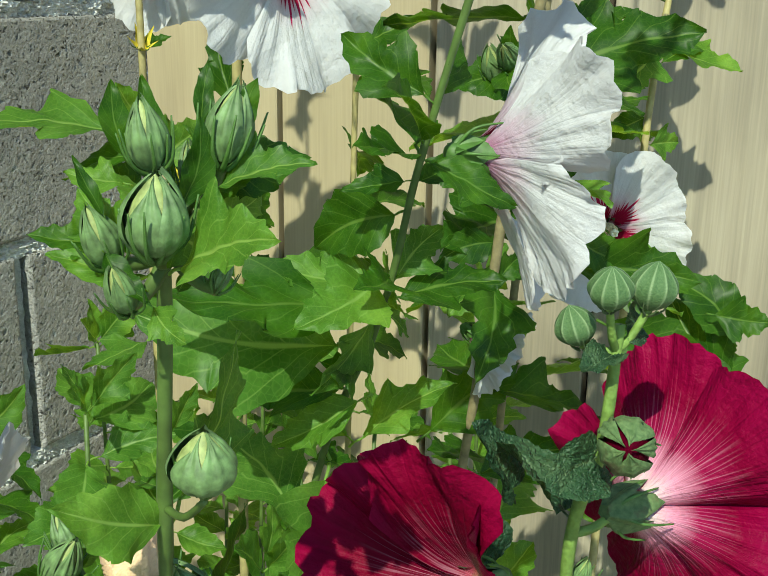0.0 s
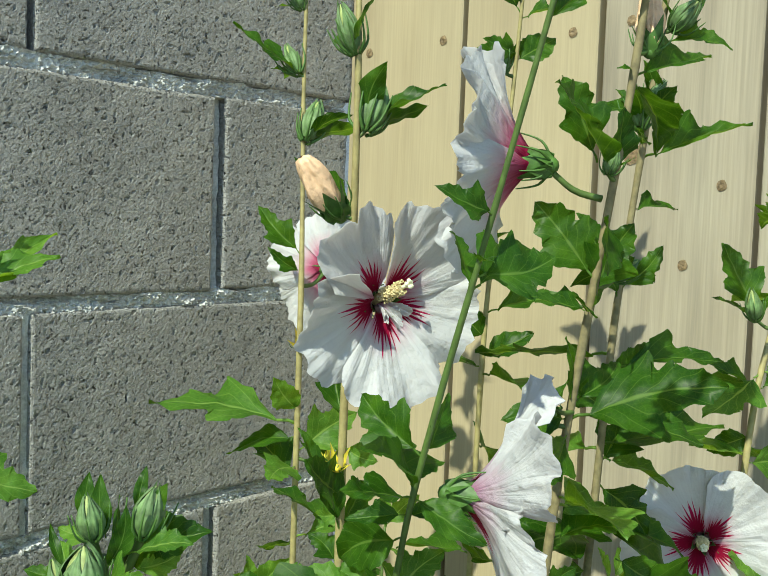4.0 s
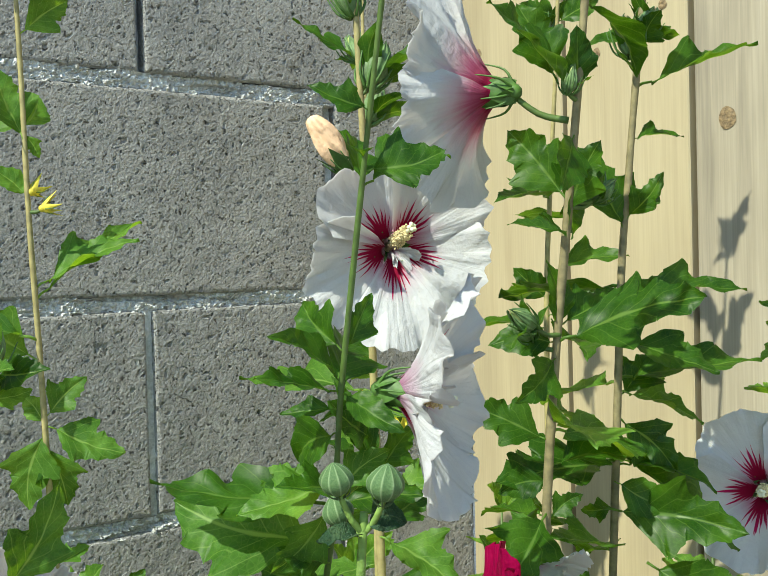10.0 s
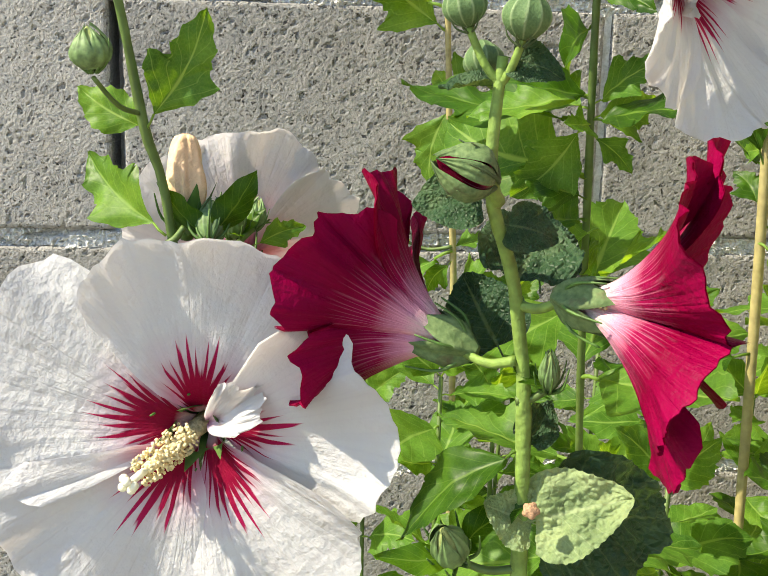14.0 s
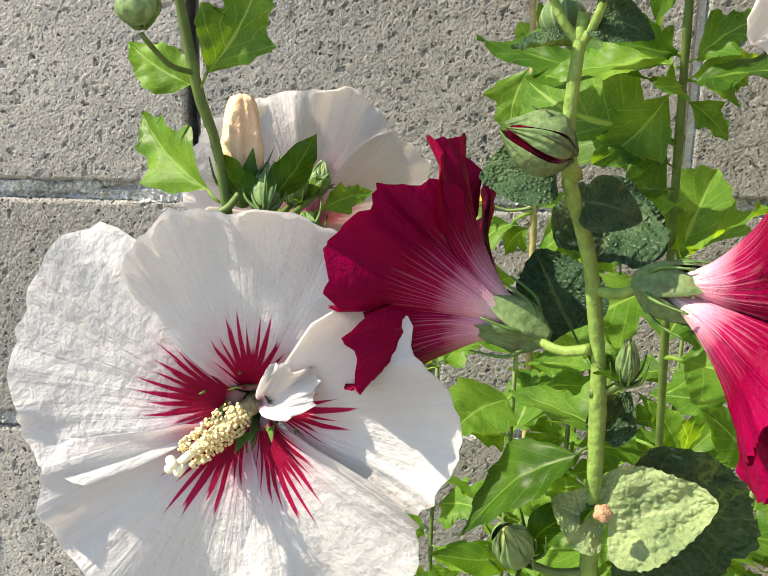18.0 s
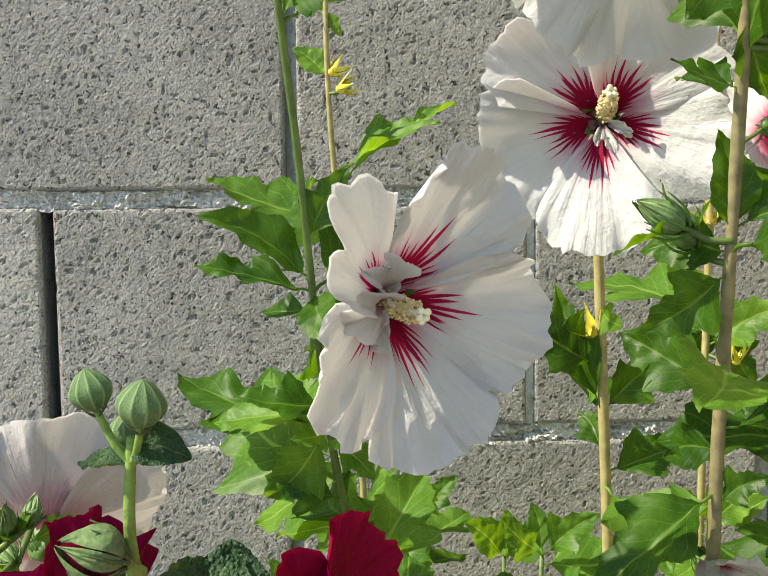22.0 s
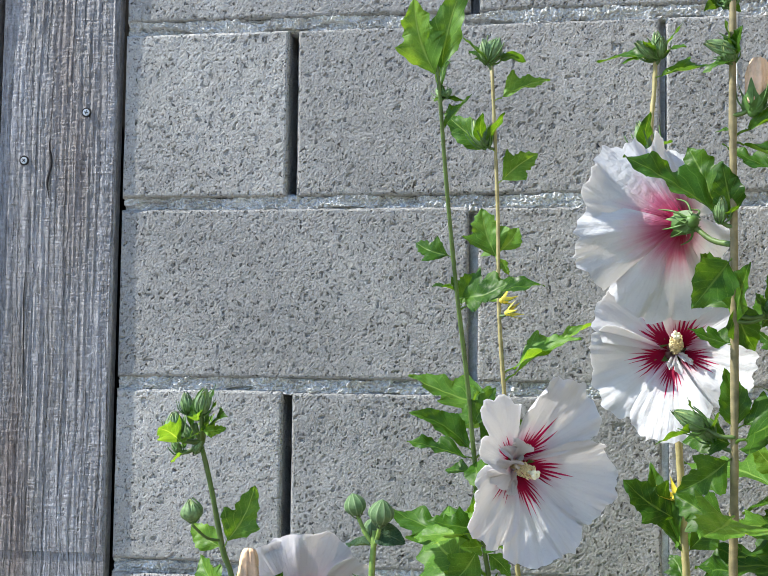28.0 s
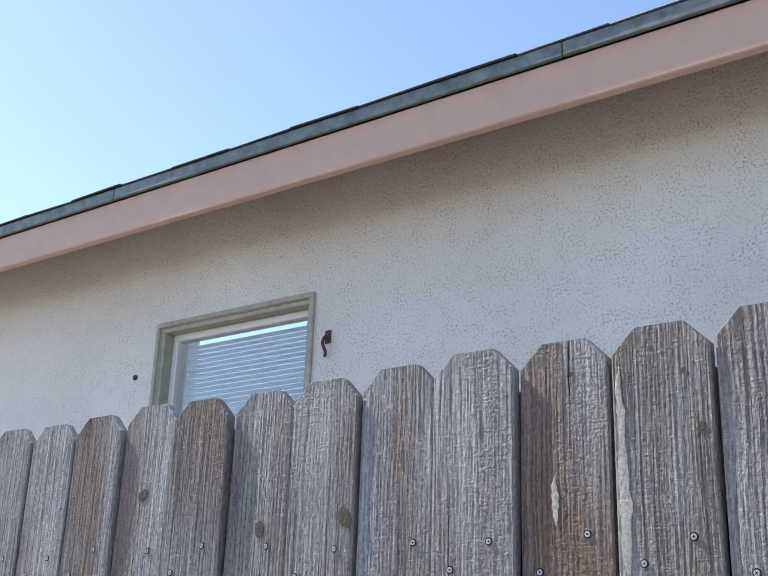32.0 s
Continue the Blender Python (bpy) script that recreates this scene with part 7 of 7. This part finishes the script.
leaf(stout, (0.569, -0.516, 1.217), (0.571, -0.526, 1.235), (-1.20, 0.67, 0.35), 1.2, LANCES)
leaf(stout, (0.569, -0.516, 1.217), (0.571, -0.511, 1.230), (-1.29, -0.49, 0.32), 1.2, LANCES)
bud(stout, (0.569, -0.516, 1.217), (-0.59, 0.03, 0.81), 0.0176)
leaf(stout, (0.579, -0.525, 1.215), (0.605, -0.595, 1.239), (-0.32, -0.58, 0.70), 1.0)
leaf(stout, (0.579, -0.519, 1.164), (0.549, -0.492, 1.183), (-0.44, -0.77, 0.20), 1.0)
leaf(stout, (0.580, -0.517, 1.144), (0.562, -0.498, 1.136), (-0.84, -0.71, 0.13), 1.0)
leaf(stout, (0.579, -0.518, 1.151), (0.623, -0.536, 1.161), (-0.37, -0.33, 0.96), 1.0)
leaf(stout, (0.580, -0.515, 1.123), (0.592, -0.528, 1.136), (-0.80, -0.74, 0.25), 1.0)
leaf(stout, (0.580, -0.515, 1.123), (0.558, -0.502, 1.112), (-0.75, -0.55, 0.29), 1.0, PALES)
leaf(second, (0.647, -0.523, 1.349), (0.702, -0.563, 1.372), (-0.19, -0.49, 0.95), 0.5)
leaf(second, (0.646, -0.520, 1.321), (0.671, -0.536, 1.328), (-0.35, -0.29, 0.98), 1.0)
leaf(second, (0.645, -0.516, 1.277), (0.648, -0.538, 1.302), (-0.92, -0.63, 0.24), 0.8)
leaf(second, (0.649, -0.528, 1.378), (0.647, -0.525, 1.401), (1.40, -0.06, 0.17), 1.2, LANCES)
leaf(second, (0.649, -0.528, 1.378), (0.673, -0.533, 1.378), (-0.13, 0.39, 1.35), 1.2, LANCES)
bud(second, (0.649, -0.528, 1.378), (0.62, 0.07, 0.78), 0.0190)
leaf(second, (0.647, -0.525, 1.367), (0.648, -0.509, 1.392), (-0.64, -0.92, 0.33), 0.7)
leaf(second, (0.647, -0.526, 1.372), (0.671, -0.530, 1.384), (-0.47, -0.86, 0.22), 0.7)
leaf(second, (0.654, -0.533, 1.472), (0.648, -0.527, 1.489), (-0.62, -0.75, 0.16), 1.0)
leaf(second, (0.654, -0.533, 1.474), (0.696, -0.560, 1.508), (-0.78, -0.82, 0.19), 0.9)
twig(second, (0.654, -0.533, 1.468), (0.657, -0.536, 1.471), 0.0012)
leaf(second, (0.657, -0.536, 1.471), (0.664, -0.541, 1.496), (-1.40, -0.21, 0.03), 1.2, LANCES)
leaf(second, (0.657, -0.536, 1.471), (0.641, -0.547, 1.467), (-0.12, 0.22, 1.39), 1.2, LANCES)
bud(second, (0.657, -0.536, 1.471), (-0.66, -0.26, 0.70), 0.0188)
twig(second, (0.652, -0.532, 1.445), (0.649, -0.529, 1.449), 0.0012)
leaf(second, (0.649, -0.529, 1.449), (0.648, -0.524, 1.462), (-1.41, 0.09, -0.06), 1.2, LANCES)
leaf(second, (0.649, -0.529, 1.449), (0.638, -0.530, 1.446), (-0.02, 0.54, 1.31), 1.2, LANCES)
bud(second, (0.649, -0.529, 1.449), (-0.72, 0.28, 0.63), 0.0102)
leaf(second, (0.645, -0.525, 1.437), (0.618, -0.519, 1.438), (0.07, -0.25, 0.89), 0.4)
leaf(second, (0.644, -0.513, 1.233), (0.691, -0.560, 1.248), (-0.61, -0.30, 0.81), 0.5)
leaf(second, (0.643, -0.512, 1.213), (0.665, -0.561, 1.196), (-0.31, -0.33, 0.83), 1.0)
leaf(second, (0.643, -0.510, 1.190), (0.716, -0.550, 1.198), (-0.20, -0.44, 0.94), 0.6)
leaf(second, (0.643, -0.509, 1.169), (0.668, -0.530, 1.137), (-0.80, -0.80, 0.30), 1.0)
leaf(second, (0.643, -0.508, 1.149), (0.710, -0.551, 1.099), (-0.07, -0.48, 0.85), 1.0)
leaf(second, (0.643, -0.507, 1.118), (0.627, -0.495, 1.117), (-0.47, -1.06, 0.21), 1.0)
leaf(second, (0.644, -0.513, 1.226), (0.665, -0.527, 1.247), (-0.54, -0.80, 0.15), 1.0)
leaf(second, (0.643, -0.512, 1.210), (0.626, -0.497, 1.232), (-0.79, -0.70, 0.15), 1.0)
twig(second, (0.647, -0.525, 1.360), (0.641, -0.525, 1.366), 0.0012)
leaf(second, (0.641, -0.525, 1.366), (0.656, -0.527, 1.382), (-0.93, 0.42, 0.98), 1.2, LANCES)
leaf(second, (0.641, -0.525, 1.366), (0.624, -0.527, 1.388), (0.99, 0.40, 0.93), 1.2, LANCES)
bud(second, (0.641, -0.525, 1.366), (0.02, 0.13, 0.99), 0.0210)
leaf(second, (0.647, -0.524, 1.356), (0.623, -0.533, 1.364), (0.14, -0.70, 0.85), 0.7)
leaf(second, (0.645, -0.517, 1.282), (0.682, -0.511, 1.299), (0.11, -0.67, 0.72), 0.6)
leaf(second, (0.645, -0.516, 1.269), (0.628, -0.509, 1.320), (-0.13, -1.03, 0.20), 1.1)
leaf(second, (0.643, -0.510, 1.179), (0.679, -0.517, 1.203), (-0.26, -0.54, 1.00), 1.0)
leaf(rear, (0.744, -0.390, 1.523), (0.727, -0.377, 1.540), (1.06, -0.28, 0.89), 1.2, LANCES)
leaf(rear, (0.744, -0.390, 1.523), (0.763, -0.375, 1.534), (-0.61, -0.40, 1.21), 1.2, LANCES)
bud(rear, (0.744, -0.390, 1.523), (0.17, 0.17, 0.97), 0.0250)
leaf(rear, (0.741, -0.387, 1.525), (0.768, -0.408, 1.550), (-0.66, -0.95, 0.31), 0.8)
leaf(rear, (0.742, -0.382, 1.455), (0.719, -0.372, 1.493), (-0.50, -0.71, 0.10), 0.8)
leaf(rear, (0.742, -0.382, 1.452), (0.764, -0.409, 1.468), (-0.29, -0.29, 0.98), 0.8)
leaf(rear, (0.742, -0.380, 1.428), (0.715, -0.376, 1.437), (-0.88, -0.58, 0.34), 1.0)
leaf(rear, (0.742, -0.380, 1.424), (0.769, -0.394, 1.442), (-0.59, -0.64, 0.35), 1.0)
twig(rear, (0.742, -0.379, 1.413), (0.736, -0.373, 1.417), 0.0012)
leaf(rear, (0.736, -0.373, 1.417), (0.760, -0.359, 1.426), (-0.60, -0.07, 1.28), 1.2, LANCES)
leaf(rear, (0.736, -0.373, 1.417), (0.745, -0.384, 1.438), (-0.02, 1.24, 0.69), 1.2, LANCES)
bud(rear, (0.736, -0.373, 1.417), (0.26, 0.30, 0.92), 0.0235)
leaf(rear, (0.744, -0.363, 1.228), (0.725, -0.349, 1.251), (-0.89, -0.70, 0.27), 1.0)
leaf(rear, (0.744, -0.362, 1.215), (0.752, -0.390, 1.239), (-0.28, -0.59, 0.97), 1.0)
leaf(edge_plant, (0.830, -0.526, 1.255), (0.820, -0.509, 1.305), (-0.70, -0.73, 0.23), 0.9)
leaf(edge_plant, (0.839, -0.536, 1.258), (0.862, -0.540, 1.290), (-0.84, -0.37, 0.25), 1.0)
twig(edge_plant, (0.835, -0.536, 1.246), (0.828, -0.526, 1.253), 0.0012)
leaf(edge_plant, (0.828, -0.526, 1.253), (0.840, -0.535, 1.275), (-1.09, 0.59, 0.68), 1.2, LANCES)
leaf(edge_plant, (0.828, -0.526, 1.253), (0.810, -0.504, 1.268), (0.23, -0.75, 1.18), 1.2, LANCES)
bud(edge_plant, (0.828, -0.526, 1.253), (-0.27, 0.09, 0.96), 0.0206)
leaf(edge_plant, (0.855, -0.536, 1.291), (0.850, -0.532, 1.313), (-0.73, -0.56, 0.20), 1.0)
leaf(edge_plant, (0.816, -0.535, 1.208), (0.789, -0.505, 1.227), (-0.43, -0.41, 0.95), 0.6)
leaf(edge_plant, (0.815, -0.535, 1.206), (0.830, -0.560, 1.223), (-0.52, -0.17, 0.88), 1.0)
leaf(edge_plant, (0.803, -0.535, 1.159), (0.833, -0.549, 1.158), (-0.67, -0.82, 0.23), 1.0, PALES)
leaf(edge_plant, (0.807, -0.535, 1.177), (0.794, -0.512, 1.165), (-0.78, -0.58, 0.22), 1.0)
leaf(edge_plant, (0.857, -0.536, 1.295), (0.887, -0.556, 1.321), (-0.66, -0.67, 0.32), 1.0)
leaf(edge_plant, (0.880, -0.535, 1.352), (0.875, -0.538, 1.374), (1.35, 0.38, 0.15), 1.2, LANCES)
leaf(edge_plant, (0.880, -0.535, 1.352), (0.881, -0.549, 1.381), (1.14, 0.79, 0.27), 1.2, LANCES)
bud(edge_plant, (0.880, -0.535, 1.352), (0.62, 0.10, 0.78), 0.0238)
leaf(holly, (0.399, -0.604, 1.111), (0.411, -0.575, 1.131), (-0.23, -1.00, 0.24), 0.75, FELTS)
leaf(holly, (0.391, -0.613, 1.167), (0.376, -0.608, 1.168), (0.38, -0.29, 0.88), 0.6, FELTS)
leaf(holly, (0.391, -0.611, 1.139), (0.371, -0.603, 1.136), (-0.23, -1.09, 0.30), 0.8, FELTS)
leaf(holly, (0.391, -0.613, 1.175), (0.405, -0.619, 1.171), (-0.01, -1.13, 0.26), 0.7, FELTS)
leaf(holly, (0.405, -0.600, 1.042), (0.434, -0.611, 1.054), (-0.18, -0.95, 0.35), 0.75, PALE_FELTS)
leaf(holly, (0.411, -0.601, 1.042), (0.394, -0.604, 1.050), (0.03, -0.98, 0.38), 0.9, PALE_FELTS)
shared("dried_bud", DRY_BUD, holly, aim((0.406, -0.611, 1.050), (-0.25, -0.61, 0.75), scale=0.0044), "shrivelled tan bud")
leaf(holly, (0.412, -0.582, 1.107), (0.411, -0.571, 1.132), (0.23, -1.03, 0.29), 0.9, FELTS)
leaf(holly, (0.403, -0.580, 1.086), (0.391, -0.566, 1.109), (-0.29, -1.13, 0.15), 0.9, FELTS)
leaf(holly, (0.405, -0.600, 1.045), (0.462, -0.577, 1.031), (-0.21, -0.90, 0.15), 0.65, FELTS)
leaf(holly, (0.404, -0.601, 1.065), (0.367, -0.599, 1.042), (0.21, -0.51, 0.98), 0.7)
leaf(holly, (0.404, -0.601, 1.065), (0.416, -0.588, 1.075), (0.17, -0.70, 0.85), 0.6, FELTS)
twig(holly, (0.402, -0.601, 1.080), (0.411, -0.602, 1.084), 0.0012)
leaf(holly, (0.411, -0.602, 1.084), (0.403, -0.606, 1.089), (0.88, -0.08, 1.10), 1.2, LANCES)
leaf(holly, (0.411, -0.602, 1.084), (0.401, -0.598, 1.094), (0.69, -0.91, 0.83), 1.2, LANCES)
bud(holly, (0.411, -0.602, 1.084), (-0.08, -0.29, 0.95), 0.0123)
twig(holly, (0.406, -0.600, 1.028), (0.387, -0.599, 1.031), 0.0012)
leaf(holly, (0.387, -0.599, 1.031), (0.366, -0.607, 1.039), (0.63, -0.66, 1.08), 1.2, LANCES)
leaf(holly, (0.387, -0.599, 1.031), (0.402, -0.607, 1.052), (-1.22, -0.61, 0.36), 1.2, LANCES)
bud(holly, (0.387, -0.599, 1.031), (-0.32, -0.55, 0.77), 0.0184)
leaf(holly, (0.393, -0.609, 1.132), (0.409, -0.611, 1.128), (-0.69, -0.95, 0.40), 0.8, FELTS)
leaf(stout, (0.594, -0.540, 1.131), (0.628, -0.601, 1.123), (-0.68, -0.61, 0.21), 0.8)
leaf(stout, (0.605, -0.558, 1.105), (0.628, -0.608, 1.075), (-0.76, -0.59, 0.12), 0.9)
leaf(stout, (0.596, -0.546, 1.145), (0.610, -0.574, 1.135), (-0.74, -0.46, 0.27), 0.9)
leaf(edge_plant, (0.822, -0.607, 0.997), (0.817, -0.559, 1.059), (-1.01, -0.30, 0.25), 0.9)
leaf(edge_plant, (0.824, -0.603, 1.033), (0.810, -0.563, 1.075), (-0.76, -0.69, 0.27), 1.0)
leaf(edge_plant, (0.810, -0.586, 0.995), (0.829, -0.598, 1.050), (-0.79, -0.59, 0.22), 1.0)
leaf(stout, (0.572, -0.482, 1.040), (0.597, -0.524, 1.080), (-0.85, -0.64, 0.31), 0.9)
leaf(edge_plant, (0.806, -0.582, 1.054), (0.815, -0.622, 1.051), (-0.86, -0.72, 0.23), 1.2)
leaf(edge_plant, (0.809, -0.597, 1.015), (0.804, -0.630, 0.969), (-0.75, -0.60, 0.18), 1.0)
leaf(second, (0.649, -0.530, 1.410), (0.667, -0.562, 1.417), (-0.32, -0.49, 0.75), 0.8)
twig(second, (0.650, -0.530, 1.417), (0.654, -0.535, 1.419), 0.0012)
leaf(second, (0.654, -0.535, 1.419), (0.643, -0.534, 1.433), (0.51, -1.31, 0.13), 1.2, LANCES)
leaf(second, (0.654, -0.535, 1.419), (0.667, -0.546, 1.436), (-1.05, -0.89, 0.32), 1.2, LANCES)
bud(second, (0.654, -0.535, 1.419), (-0.12, -0.74, 0.66), 0.0192)
leaf(second, (0.654, -0.533, 1.472), (0.676, -0.577, 1.508), (-0.78, -0.52, 0.18), 0.7)
leaf(second, (0.655, -0.534, 1.482), (0.650, -0.532, 1.496), (0.25, -1.38, 0.20), 1.2, LANCES)
leaf(second, (0.655, -0.534, 1.482), (0.661, -0.552, 1.486), (-0.67, 0.03, 1.25), 1.2, LANCES)
bud(second, (0.655, -0.534, 1.482), (-0.10, -0.63, 0.77), 0.0123)
leaf(stout, (0.575, -0.558, 1.427), (0.559, -0.552, 1.417), (-0.66, -0.50, 1.14), 1.2, LANCES)
leaf(stout, (0.575, -0.558, 1.427), (0.569, -0.565, 1.443), (-1.25, 0.34, -0.57), 1.2, LANCES)
bud(stout, (0.575, -0.558, 1.427), (-0.95, -0.06, 0.30), 0.0162)
leaf(second, (0.652, -0.533, 1.447), (0.647, -0.538, 1.457), (1.23, -0.30, 0.63), 1.2, LANCES)
leaf(second, (0.652, -0.533, 1.447), (0.658, -0.542, 1.449), (-0.22, 0.29, 1.37), 1.2, LANCES)
bud(second, (0.652, -0.533, 1.447), (0.26, -0.43, 0.86), 0.0083)
leaf(stout, (0.574, -0.556, 1.422), (0.577, -0.569, 1.438), (-0.70, -0.77, 0.28), 1.0)
leaf(stout, (0.573, -0.557, 1.455), (0.568, -0.558, 1.472), (0.78, 1.05, 0.54), 1.2, LANCES)
leaf(stout, (0.573, -0.557, 1.455), (0.583, -0.559, 1.472), (-0.58, 1.11, 0.67), 1.2, LANCES)
bud(stout, (0.573, -0.557, 1.455), (0.10, 0.41, 0.91), 0.0144)
leaf(stout, (0.572, -0.556, 1.457), (0.568, -0.539, 1.457), (0.58, 0.06, 1.29), 1.2, LANCES)
leaf(stout, (0.572, -0.556, 1.457), (0.580, -0.541, 1.458), (-0.42, 0.18, 1.34), 1.2, LANCES)
bud(stout, (0.572, -0.556, 1.457), (0.11, 0.71, 0.69), 0.0156)
leaf(second, (0.647, -0.526, 1.369), (0.645, -0.543, 1.387), (-0.65, -0.89, 0.18), 1.0)
leaf(second, (0.647, -0.526, 1.381), (0.658, -0.526, 1.390), (-0.58, -1.19, 0.48), 1.2, LANCES)
leaf(second, (0.647, -0.526, 1.381), (0.640, -0.527, 1.393), (0.96, -1.02, 0.17), 1.2, LANCES)
bud(second, (0.647, -0.526, 1.381), (0.22, -0.65, 0.73), 0.0129)
leaf(second, (0.647, -0.526, 1.372), (0.627, -0.511, 1.378), (-0.28, -0.64, 0.99), 1.0)
leaf(rear, (0.742, -0.383, 1.462), (0.711, -0.343, 1.518), (-0.25, -0.49, 0.94), 0.5)
leaf(rear, (0.742, -0.380, 1.431), (0.727, -0.351, 1.433), (-0.82, -0.44, 0.26), 0.9)
twig(front, (0.298, -0.539, 1.109), (0.317, -0.489, 1.108), 0.0012)
leaf(front, (0.317, -0.489, 1.108), (0.328, -0.491, 1.119), (-0.87, -0.82, 0.75), 1.2, LANCES)
leaf(front, (0.317, -0.489, 1.108), (0.320, -0.502, 1.110), (-0.13, 0.36, 1.36), 1.2, LANCES)
bud(front, (0.317, -0.489, 1.108), (0.06, -0.49, 0.87), 0.0151)
twig(front, (0.298, -0.539, 1.109), (0.325, -0.488, 1.111), 0.0012)
leaf(front, (0.325, -0.488, 1.111), (0.331, -0.482, 1.113), (-0.65, -0.01, 1.26), 1.2, LANCES)
leaf(front, (0.325, -0.488, 1.111), (0.332, -0.481, 1.114), (-0.66, -0.01, 1.25), 1.2, LANCES)
bud(front, (0.325, -0.488, 1.111), (0.13, 0.47, 0.87), 0.0114)
twig(front, (0.300, -0.538, 1.099), (0.319, -0.488, 1.097), 0.0012)
leaf(front, (0.319, -0.488, 1.097), (0.307, -0.479, 1.089), (-0.23, 0.72, 1.19), 1.2, LANCES)
leaf(front, (0.319, -0.488, 1.097), (0.305, -0.482, 1.085), (-0.15, 0.80, 1.15), 1.2, LANCES)
bud(front, (0.319, -0.488, 1.097), (-0.63, 0.73, 0.28), 0.0131)
leaf(front, (0.324, -0.488, 1.104), (0.345, -0.481, 1.111), (-0.00, -1.15, 0.17), 0.8, PALES)
leaf(front, (0.320, -0.482, 1.096), (0.296, -0.472, 1.098), (-0.12, -0.97, 0.25), 0.7, PALES)
leaf(front, (0.322, -0.482, 1.087), (0.312, -0.490, 1.096), (-0.25, -1.13, 0.31), 0.7, PALES)
leaf(tall, (0.420, -0.603, 1.397), (0.425, -0.599, 1.424), (-0.89, -0.54, 0.33), 0.9)
leaf(tall, (0.421, -0.597, 1.378), (0.434, -0.605, 1.397), (-0.72, -0.63, 0.34), 0.7)
leaf(tall, (0.448, -0.517, 1.117), (0.432, -0.483, 1.098), (-0.46, -0.35, 0.91), 0.8, MIXED)
leaf(tall, (0.451, -0.506, 1.093), (0.465, -0.540, 1.121), (-0.55, -0.20, 0.92), 0.8, PALES)
leaf(tall, (0.445, -0.511, 1.119), (0.438, -0.465, 1.115), (-0.66, -0.18, 0.81), 0.9, MIXED)
leaf(tall, (0.450, -0.509, 1.096), (0.453, -0.481, 1.110), (-0.88, -0.77, 0.20), 0.9, PALES)
